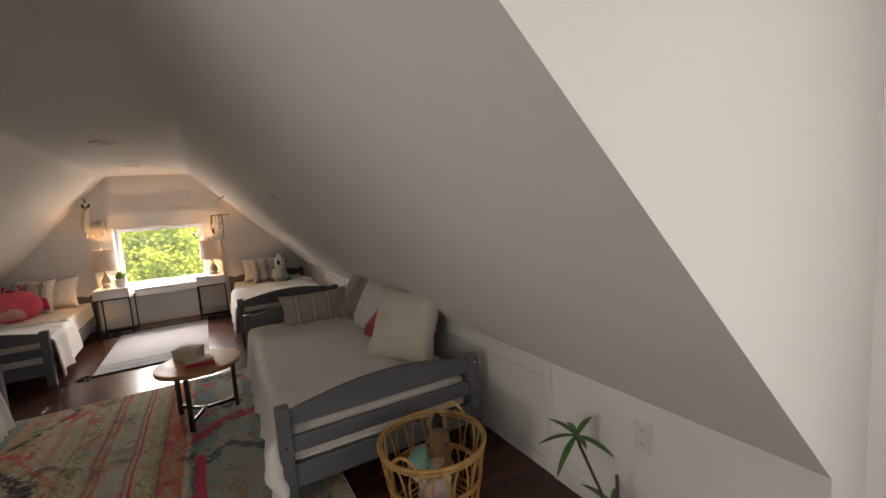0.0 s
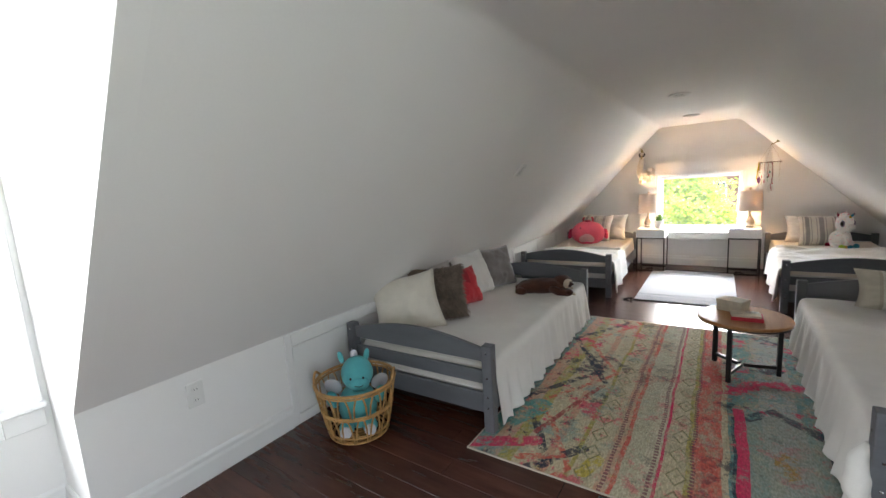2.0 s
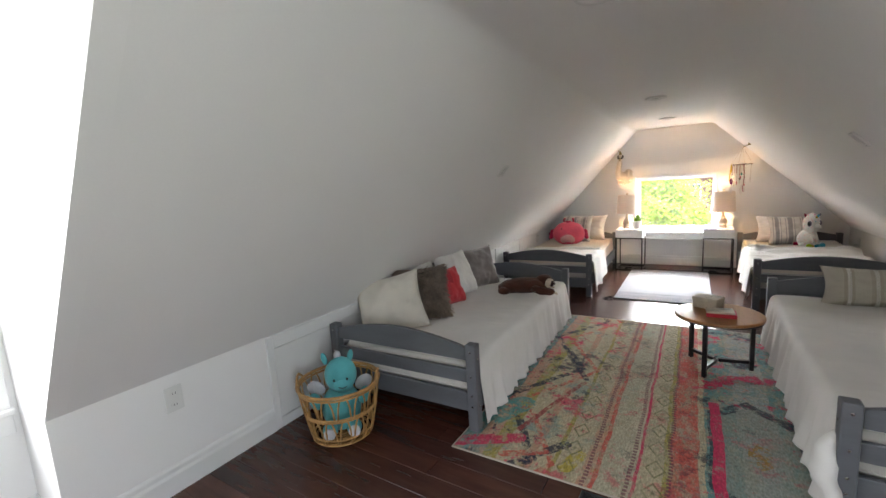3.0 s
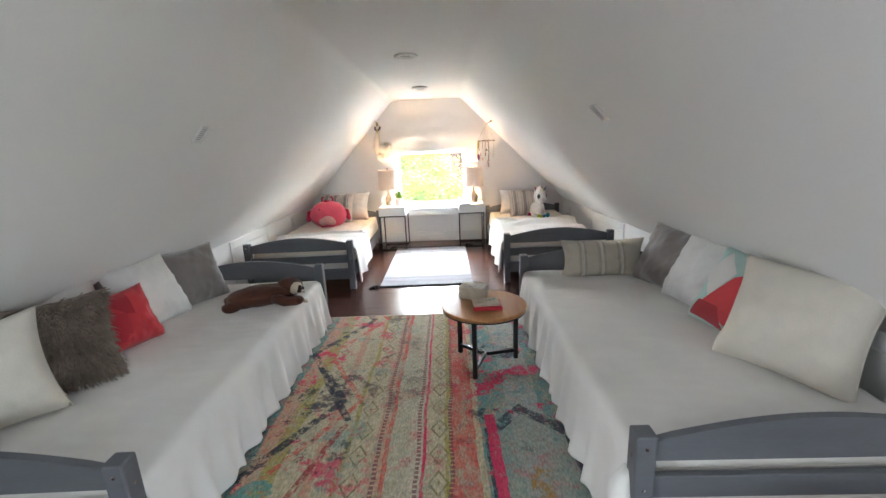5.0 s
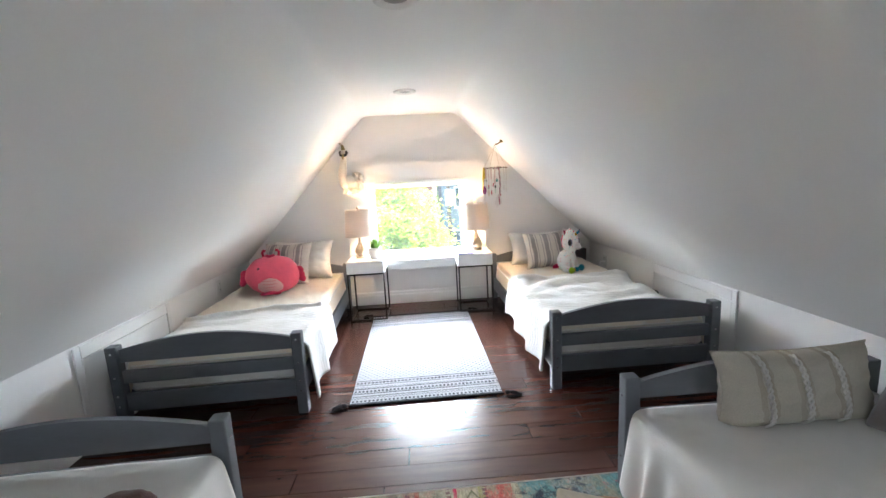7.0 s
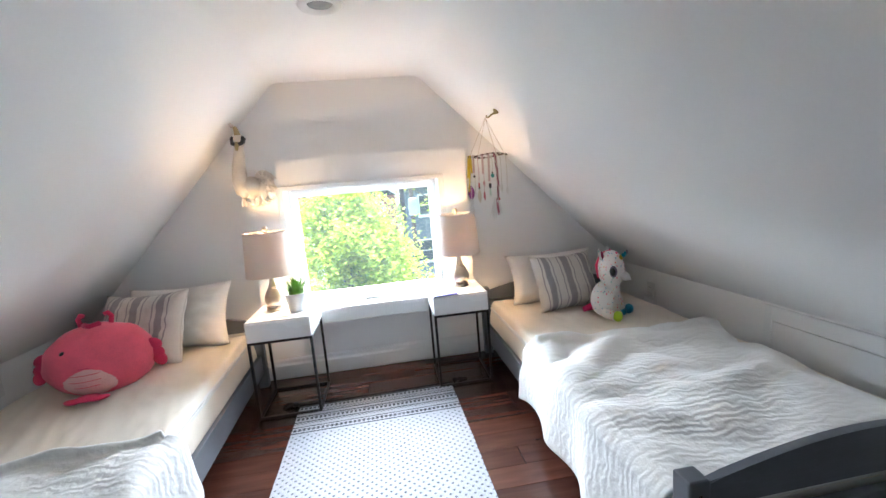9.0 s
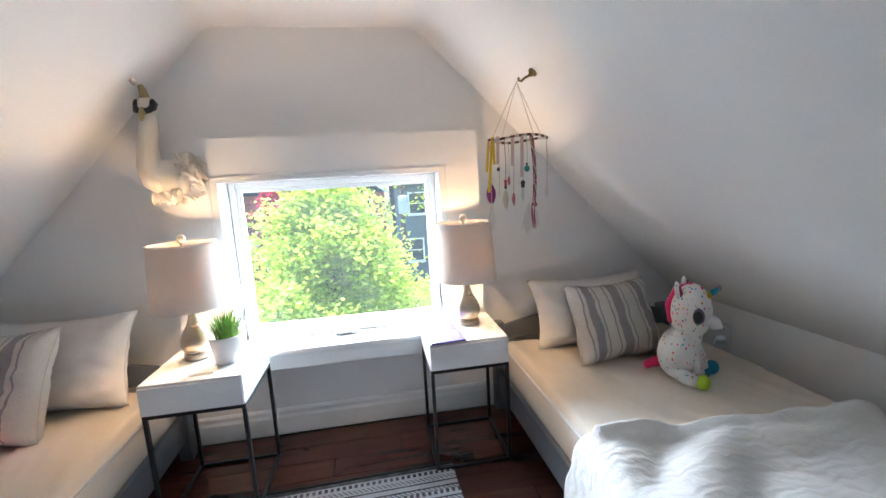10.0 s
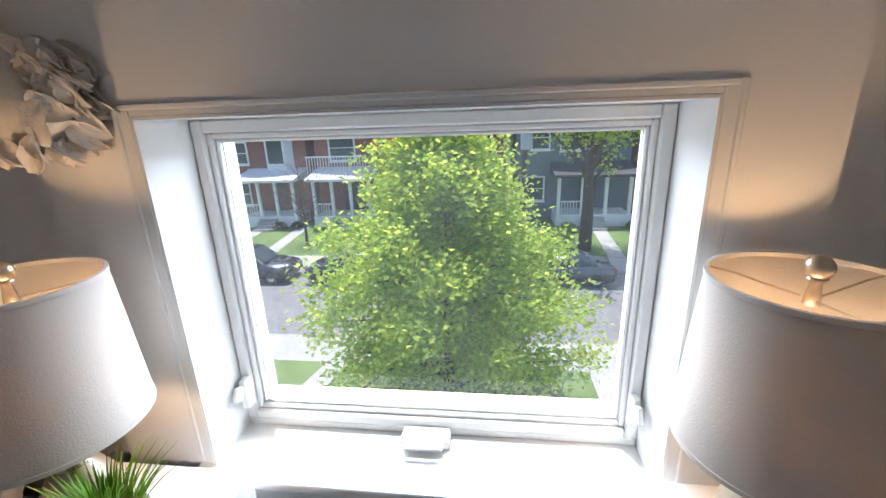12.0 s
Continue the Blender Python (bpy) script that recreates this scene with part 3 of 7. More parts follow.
def make_spread(m, label, aisle, seed):
    """Bedspread: lies on the mattress, falls over the aisle side to a scalloped hem."""
    hw, hl = BW / 2 - 0.045, BL / 2 - 0.062
    drop = 0.307

    def f(u, v):
        y = -hl + 0.01 + v * (2 * hl - 0.02)
        if u < 0.55:                                   # top
            x = -hw + 0.01 + (u / 0.55) * (2 * hw - 0.03)
            z = 0.358 + 0.006 * wavy(x * 1.5, y, seed, 3) + 0.003 * wavy(x, y * 3, seed, 7)
        elif u < 0.62:                                 # rounded edge
            a = (u - 0.55) / 0.07 * math.pi / 2
            x = hw - 0.02 + 0.045 * math.sin(a)
            z = 0.358 - 0.035 * (1 - math.cos(a)) + 0.004 * wavy(x, y * 2, seed, 6)
        else:
            k = (u - 0.62) / 0.38
            fold = math.sin(y * 34 + 2.2 * wavy(0, y, seed, 2.4)) * 0.7 + 0.5 * math.sin(y * 53 + seed)
            x = hw + 0.028 + 0.030 * k + 0.022 * k * fold + 0.012 * k * wavy(1, y, seed, 3)
            z = 0.323 - k * (drop - 0.018 * math.sin(y * 34 + 2.2 * wavy(0, y, seed, 2.4)) - 0.012 * wavy(5, y, seed, 4))
            y += 0.010 * k * math.cos(y * 34)
        return Vector((aisle * x, y, max(z, 0.018)))
    th = thing("bedspread", label, "bedspread", m, "white bedspreads")
    ob = part("cover", grid_surface(60, 170, f), M["white_spread"], th, "", True)
    s = ob.modifiers.new("thickness", "SOLIDIFY")
    s.thickness, s.offset = 0.004, 1
    part("hem", tube([f(1.0, k / 170) for k in range(171)], 0.0045, 6), M["white_spread"], th, "rolled scalloped hem", True)
    return th


def make_sheet(m, label, aisle, seed):
    """Fitted sheet: hugs the mattress with soft creases."""
    hw, hl = BW / 2 - 0.046, BL / 2 - 0.058

    def f(u, v):
        a = u * 2 - 1
        y = -hl + v * 2 * hl
        side = max(0.0, abs(a) - 0.78) / 0.22
        t = min(1, side * 1.6)
        x = math.copysign(min(abs(a) / 0.78, 1.0) * (hw - 0.03) + 0.032 * math.sin(t * math.pi / 2), a)
        z = 0.382 - 0.19 * max(0, side - 0.12) - 0.02 * (1 - math.cos(t * math.pi / 2))
        e = max(0, abs(v * 2 - 1) - 0.97) / 0.03
        z -= 0.05 * e
        z += (1 - t) * (0.006 * wavy(x * 2, y * 0.8, seed, 5) + 0.007 * (1 - abs(wavy(x * 5 + y * 2, y, seed, 4))) ** 3)
        return Vector((x, y, z))
    ob = part("fitted_sheet", grid_surface(64, 110, f), M["cream_sheet"], None, "", True)
    ob.matrix_basis = m
    return tagged(ob, label, "bed sheet", "cream fitted sheets")


def plush_material():
    m, n, l, b = shader("white_plush_blanket")
    v = tex_coords(n, l)
    w = n.new("ShaderNodeTexWave")
    w.wave_type, w.bands_direction = "BANDS", "Y"
    w.inputs["Scale"].default_value, w.inputs["Distortion"].default_value, w.inputs["Detail"].default_value = 9.5, 9.0, 3.0
    w.inputs["Detail Scale"].default_value = 1.6
    l.new(v, w.inputs["Vector"])
    f = noise_tex(n, l, v, 220, 3)
    g = noise_tex(n, l, v, 5, 3)
    l.new(ramp(n, l, g, [(0.3, (0.74, 0.72, 0.68)), (0.7, (0.83, 0.82, 0.79))]), b.inputs["Base Color"])
    b.inputs["Roughness"].default_value = 0.95
    b.inputs["Sheen Weight"].default_value = 0.4
    h = math_node(n, l, "ADD", math_node(n, l, "MULTIPLY", w.outputs["Fac"], 1.0), math_node(n, l, "MULTIPLY", f, 0.25))
    bump(n, l, b, h, 0.17, 0.012)
    return m


M["plush"] = plush_material()


def make_blanket(m, label, aisle, seed, y_end, drop, rumple=1.0):
    """Thick plush blanket thrown over the foot half, hanging over the aisle side."""
    hw, hl = BW / 2 - 0.03, BL / 2 - 0.065

    def f(u, v):
        edge = y_end + 0.16 * (u - 0.5) + 0.05 * wavy(u * 3, 0, seed, 2)
        y = -hl + 0.005 + v * (edge + hl)
        ridge = (0.036 * abs(math.sin((v * 8 + u * 3.4) + 2.8 * wavy(u * 2, v * 2, seed, 1.5))) ** 1.6 + 0.020 * abs(wavy(u * 5, v * 4, seed, 1.7))) * (0.25 + 0.75 * v) * rumple
        fat = 0.028 * math.exp(-((1 - v) / 0.03) ** 2)
        if u < 0.66:
            x = -hw + 0.055 + (u / 0.66) * (2 * hw - 0.06)
            z = 0.397 + max(-0.006, ridge) + 0.008 * wavy(x * 3, y * 2, seed, 2) + fat - 0.02 * max(0, 1 - u * 15)
        else:
            k = (u - 0.66) / 0.34
            a = min(1, k * 4) * math.pi / 2
            fold = math.sin(y * 19 + 1.7 * wavy(0, y, seed, 3))
            x = hw - 0.008 + 0.045 * math.sin(a) + k * (0.02 + 0.018 * fold)
            z = 0.397 - 0.04 * (1 - math.cos(a)) - max(0, k - 0.25) / 0.75 * (drop * (0.72 + 0.25 * (1 - v) + 0.12 * wavy(2, y, seed, 3))) + (1 - k) * max(-0.006, ridge)
            y += 0.015 * k * math.cos(y * 19)
        return Vector((aisle * x, y, max(z, 0.03)))
    ob = part("plush_blanket", grid_surface(110, 140, f), M["plush"], None, "", True)
    ob.matrix_basis = m
    s = ob.modifiers.new("thickness", "SOLIDIFY")
    s.thickness, s.offset = 0.012, 0
    return tagged(ob, label, "blanket", "white plush blankets")


def bed_at(ix, iy, rot, aisle):
    """Pose of a bed from the near aisle-side corner."""
    return pose(ix, iy, 0, 0, 0, rot) @ pose(-aisle * BW / 2, BL / 2, 0)


B_L = bed_at(-1.080, 1.835, 2.2, 1)
B_R = bed_at(0.305, 1.905, 0.2, -1)
B_LB = bed_at(-1.140, 4.650, 2.2, 1)
B_RB = bed_at(0.280, 4.700, 0.6, -1)
# daybeds lie on the rug with their inner legs
UP = Matrix.Translation((0, 0, 0.009))
make_bed(UP @ B_L, "grey painted wooden single bed used as a daybed with cushions")
make_bed(UP @ B_R, "grey painted wooden single bed used as a daybed with cushions")
make_bed(B_LB, "grey painted wooden single bed with a plush blanket beside the window")
make_bed(B_RB, "grey painted wooden single bed with a plush blanket beside the window")
for b, up, top in ((B_L, UP, 0.352), (B_R, UP, 0.352), (B_LB, Matrix(), 0.375), (B_RB, Matrix(), 0.375)):
    make_mattress(up @ b, "thin cream mattress on the slats of a bed", top)
make_spread(UP @ B_L, "white cotton bedspread with a scalloped hem on the daybed", 1, 1.3)
spread = make_spread(UP @ B_R, "white cotton bedspread with a scalloped hem on the daybed", -1, 4.7)
pts = [(-0.505 - 0.030 * math.sin(math.pi * k / 11), -0.955 - 0.075 * (k / 11) ** 1.4, 0.335 - 0.245 * k / 11) for k in range(12)]
bm = tube(pts, 0.030, 14, None, False, lambda t: 0.35 + 1.0 * math.sin(math.pi * min(1, 0.12 + 0.80 * t)) ** 1.2)
for v in bm.verts:
    v.co.x += 0.006 * math.sin(v.co.z * 60)
part("loose_corner", bm, M["white_spread"], spread, "twisted corner of the spread hanging down", True)
make_sheet(B_LB, "cream fitted cotton sheet on the bed", 1, 2.1)
make_sheet(B_RB, "cream fitted cotton sheet on the bed", -1, 6.4)
make_blanket(B_LB, "white plush blanket spread over the bed foot", 1, 3.3, -0.28, 0.33, 0.4)
make_blanket(B_RB, "rumpled white plush blanket thrown over the bed foot", -1, 8.1, 0.02, 0.30)


# ---------- rugs ----------
def rug_material():
    """Faded kilim: lengthwise bands, worn through by noise."""
    m, n, l, b = shader("faded_kilim_wool")
    v = tex_coords(n, l)
    sep = n.new("ShaderNodeSeparateXYZ")
    l.new(v, sep.inputs[0])
    x, y = sep.outputs[0], sep.outputs[1]
    wob = noise_tex(n, l, v, 3.0, 4)
    xw = math_node(n, l, "ADD", x, math_node(n, l, "MULTIPLY", math_node(n, l, "SUBTRACT", wob, 0.5), 0.05))
    fx = math_node(n, l, "ADD", math_node(n, l, "DIVIDE", xw, 1.75), 0.5)
    cream, teal, coral, pink, navy, olive, salmon, grey = (0.52, 0.44, 0.29), (0.12, 0.27, 0.27), (0.56, 0.10, 0.07), (0.60, 0.025, 0.10), (0.014, 0.022, 0.045), (0.36, 0.31, 0.08), (0.52, 0.30, 0.20), (0.33, 0.36, 0.35)
    c = ramp(n, l, fx, [(0.0, teal), (0.05, salmon), (0.09, olive), (0.13, cream), (0.20, salmon), (0.225, cream), (0.27, olive), (0.285, cream), (0.345, salmon),
                        (0.375, coral), (0.385, (0.47, 0.43, 0.31)), (0.43, (0.52, 0.46, 0.34)), (0.465, pink), (0.475, cream), (0.525, olive), (0.54, coral), (0.605, cream), (0.62, teal), (0.70, grey), (0.80, teal), (0.88, grey), (0.95, cream)], "CONSTANT")
    # the bands fade out in places into a mottled olive and cream ground
    gnd = noise_tex(n, l, tex_coords(n, l, (1.4, 1.0, 1)), 4.0, 9, 0.75)
    fleck = noise_tex(n, l, tex_coords(n, l, (1.0, 0.8, 1)), 46, 5, 0.8)
    base = mixc(n, l, ramp(n, l, gnd, [(0.4, (0, 0, 0)), (0.6, (1, 1, 1))]), (0.45, 0.40, 0.29), (0.33, 0.30, 0.19))
    worn = noise_tex(n, l, tex_coords(n, l, (2.0, 1.0, 1)), 5.0, 10, 0.82)
    c = mixc(n, l, ramp(n, l, worn, [(0.46, (0, 0, 0)), (0.60, (0.88,) * 3)]), c, base)
    c = mixc(n, l, ramp(n, l, fleck, [(0.54, (0, 0, 0)), (0.66, (0.6,) * 3)]), c, (0.52, 0.47, 0.36))
    sidef = ramp(n, l, fx, [(0.0, (1, 1, 1)), (0.20, (0.9,) * 3), (0.38, (0.48,) * 3), (0.56, (0.42,) * 3), (0.64, (1, 1, 1))])

    def speck(sc, dx, rough=0.82):
        sh = n.new("ShaderNodeVectorMath")
        sh.operation = "ADD"
        sh.inputs[1].default_value = (dx, dx * 0.7, 0)
        l.new(v, sh.inputs[0])
        return noise_tex(n, l, sh.outputs[0], sc, 10, rough)
    for sc, lo, hi, col, amt in ((2.3, 0.53, 0.60, teal, 0.7), (3.0, 0.57, 0.61, coral, 0.5), (3.4, 0.55, 0.585, pink, 0.95), (2.9, 0.55, 0.59, navy, 0.92), (8, 0.58, 0.63, navy, 0.85), (7, 0.60, 0.64, olive, 0.8), (13, 0.58, 0.63, pink, 0.7)):
        kk = mixc(n, l, sidef, (0, 0, 0), ramp(n, l, speck(sc, sc * 3.1), [(lo, (0, 0, 0)), (hi, (amt,) * 3)]))
        c = mixc(n, l, kk, c, col)
    # broken zigzag borders and a pink arch, worn through
    tooth = math_node(n, l, "ABSOLUTE", math_node(n, l, "SUBTRACT", math_node(n, l, "FRACT", math_node(n, l, "MULTIPLY", y, 0.95)), 0.5))
    patchy = speck(16, 4.4)
    for cx, amp, wd, col in ((-0.80, 0.62, 0.026, navy), (-0.70, 0.62, 0.016, coral)):
        dist_ = math_node(n, l, "ABSOLUTE", math_node(n, l, "SUBTRACT", xw, math_node(n, l, "ADD", math_node(n, l, "MULTIPLY", tooth, amp), cx)))
        near = math_node(n, l, "LESS_THAN", dist_, wd)
        c = mixc(n, l, math_node(n, l, "MULTIPLY", near, ramp(n, l, patchy, [(0.46, (0, 0, 0)), (0.52, (0.9,) * 3)])), c, col)
    dx2, dy2 = math_node(n, l, "SUBTRACT", xw, 0.50), math_node(n, l, "SUBTRACT", y, -0.02)
    rad = math_node(n, l, "SQRT", math_node(n, l, "ADD", math_node(n, l, "MULTIPLY", dx2, dx2), math_node(n, l, "MULTIPLY", dy2, dy2)))
    arch = math_node(n, l, "LESS_THAN", math_node(n, l, "ABSOLUTE", math_node(n, l, "SUBTRACT", math_node(n, l, "ADD", rad, math_node(n, l, "MULTIPLY", math_node(n, l, "SUBTRACT", speck(7, 2.2), 0.5), 0.34)), 0.27)), 0.042)
    arch = math_node(n, l, "MULTIPLY", arch, math_node(n, l, "GREATER_THAN", dy2, 0.03))
    c = mixc(n, l, math_node(n, l, "MULTIPLY", arch, ramp(n, l, patchy, [(0.42, (0, 0, 0)), (0.50, (0.95,) * 3)])), c, pink)
    # a navy hexagon with a grey-teal field, a column of pink beads, and broken dark strokes
    K = lambda op, a, q=0.0: math_node(n, l, op, a, q)
    hx, hy = K("ABSOLUTE", K("SUBTRACT", xw, 0.42)), K("ABSOLUTE", K("SUBTRACT", y, -0.59))
    hexd = K("MAXIMUM", K("DIVIDE", hx, 0.18), K("ADD", K("MULTIPLY", hy, 2.1), K("MULTIPLY", hx, 2.0)))
    c = mixc(n, l, K("MULTIPLY", K("LESS_THAN", hexd, 0.95), ramp(n, l, gnd, [(0.35, (0.45,) * 3), (0.65, (0.85,) * 3)])), c, (0.27, 0.30, 0.26))
    c = mixc(n, l, K("MULTIPLY", K("LESS_THAN", K("ABSOLUTE", K("SUBTRACT", hexd, 1.0)), 0.09), ramp(n, l, patchy, [(0.44, (0, 0, 0)), (0.52, (0.85,) * 3)])), c, navy)
    c = mixc(n, l, K("MULTIPLY", K("LESS_THAN", hexd, 0.24), ramp(n, l, patchy, [(0.48, (0, 0, 0)), (0.54, (0.9,) * 3)])), c, (0.34, 0.19, 0.03))
    bead = K("MULTIPLY", K("LESS_THAN", K("ABSOLUTE", K("SUBTRACT", xw, 0.262)), 0.024), K("LESS_THAN", y, -0.15))
    c = mixc(n, l, K("MULTIPLY", bead, ramp(n, l, patchy, [(0.38, (0, 0, 0)), (0.46, (0.95,) * 3)])), c, pink)
    for ax_, ay_, bx_, by_, wd, col in ((-0.75, 0.43, -0.44, -0.15, 0.026, navy), (-0.44, -0.20, -0.63, -0.86, 0.022, (0.30, 0.05, 0.05)), (-0.37, -0.88, -0.56, -1.13, 0.036, navy), (-0.30, -0.93, -0.33, -1.05, 0.045, (0.46, 0.36, 0.04)), (-0.86, -1.08, -0.60, -0.93, 0.06, pink), (-0.80, -0.80, -0.70, -0.60, 0.11, (0.10, 0.30, 0.27)), (-0.62, -1.08, -0.45, -0.98, 0.03, coral)):
        ex, ey = bx_ - ax_, by_ - ay_
        px, py = K("SUBTRACT", xw, ax_), K("SUBTRACT", y, ay_)
        u = K("MINIMUM", K("MAXIMUM", K("DIVIDE", K("ADD", K("MULTIPLY", px, ex), K("MULTIPLY", py, ey)), ex * ex + ey * ey), 0.0), 1.0)
        qx, qy = K("SUBTRACT", px, K("MULTIPLY", u, ex)), K("SUBTRACT", py, K("MULTIPLY", u, ey))
        near = K("LESS_THAN", K("ADD", K("MULTIPLY", qx, qx), K("MULTIPLY", qy, qy)), wd * wd * 0.5)
        c = mixc(n, l, K("MULTIPLY", near, ramp(n, l, patchy, [(0.45, (0, 0, 0)), (0.52, (0.9,) * 3)])), c, col)
    # small flecks everywhere
    for sc, lo, hi, col in ((26, 0.62, 0.66, navy), (20, 0.62, 0.66, coral), (24, 0.63, 0.67, olive), (30, 0.64, 0.68, pink)):
        c = mixc(n, l, ramp(n, l, speck(sc, sc), [(lo, (0, 0, 0)), (hi, (0.8,) * 3)]), c, col)
    # small repeating diamond medallions along two bands
    for cx in (-0.33, 0.02):
        ax = math_node(n, l, "ABSOLUTE", math_node(n, l, "SUBTRACT", x, cx))
        ay = math_node(n, l, "ABSOLUTE", math_node(n, l, "SUBTRACT", math_node(n, l, "FRACT", math_node(n, l, "MULTIPLY", y, 6.2)), 0.5))
        dd = math_node(n, l, "ADD", math_node(n, l, "MULTIPLY", ax, 16.0), math_node(n, l, "MULTIPLY", ay, 1.6))
        ring = ramp(n, l, dd, [(0.0, (1, 1, 1)), (0.22, (0, 0, 0)), (0.5, (0, 0, 0)), (0.56, (0.8,) * 3), (0.66, (0.8,) * 3), (0.70, (0, 0, 0))], "LINEAR")
        fade = mixc(n, l, ramp(n, l, worn, [(0.45, (1, 1, 1)), (0.6, (0.15,) * 3)]), (0, 0, 0), ring)
        c = mixc(n, l, fade, c, (0.12, 0.13, 0.05))
    # dotted dark lines between the bands
    for cx in (-0.245, -0.075, 0.075):
        ax = math_node(n, l, "ABSOLUTE", math_node(n, l, "SUBTRACT", xw, cx))
        near = math_node(n, l, "LESS_THAN", ax, 0.009)
        dot = math_node(n, l, "GREATER_THAN", math_node(n, l, "FRACT", math_node(n, l, "MULTIPLY", y, 42.0)), 0.35)
        k = math_node(n, l, "MULTIPLY", math_node(n, l, "MULTIPLY", near, dot), 0.75)
        c = mixc(n, l, k, c, (0.16, 0.045, 0.07))
    thr = noise_tex(n, l, tex_coords(n, l, (1, 0.35, 1)), 130, 3)
    c = mixc(n, l, 1.0, c, ramp(n, l, thr, [(0.3, (0.62,) * 3), (0.65, (1.12,) * 3)]), "MULTIPLY")
    l.new(c, b.inputs["Base Color"])
    b.inputs["Roughness"].default_value = 0.95
    bump(n, l, b, thr, 0.4, 0.004)
    return m


def thin_rug(w, l, t, seed):
    own = bmesh.new()
    nx, ny = 36, 44

    def h(x, y):
        return t + 0.0012 * noise.noise(Vector((x * 4, y * 4, seed)))
    top = [[own.verts.new((-w / 2 + w * i / nx + 0.004 * noise.noise(Vector((0, j * 0.3, seed))), -l / 2 + l * j / ny + 0.004 * noise.noise(Vector((i * 0.3, 5, seed))), h(i, j))) for j in range(ny + 1)] for i in range(nx + 1)]
    for i in range(nx):
        for j in range(ny):
            own.faces.new((top[i][j], top[i + 1][j], top[i + 1][j + 1], top[i][j + 1]))
    edge = [top[i][0] for i in range(nx + 1)] + [top[nx][j] for j in range(1, ny + 1)] + [top[i][ny] for i in range(nx - 1, -1, -1)] + [top[0][j] for j in range(ny - 1, 0, -1)]
    low = [own.verts.new((e.co.x, e.co.y, 0.0005)) for e in edge]
    for i in range(len(edge)):
        k = (i + 1) % len(edge)
        own.faces.new((edge[k], edge[i], low[i], low[k]))
    return own


rug = thing("area_rug", "faded multicolour kilim-style rug with pink and teal on the floor", "rug", pose(-0.30, 2.835, 0.0, 0, 0, 1.0))
part("field", thin_rug(1.74, 2.27, 0.007, 3.0), rug_material(), rug)
bm = bmesh.new()
for x0, x1, y0, y1 in ((-0.872, 0.872, -1.139, -1.131), (-0.872, 0.872, 1.131, 1.139), (-0.876, -0.868, -1.139, 1.139), (0.868, 0.876, -1.139, 1.139)):
    box(x0, x1, y0, y1, 0.0005, 0.0085, 0.002, 1, bm)
part("binding", bm, plain("cream_rug_binding", (0.55, 0.48, 0.40), 0.9, vary=0.15, fine=200), rug, "pale whipped edge binding")


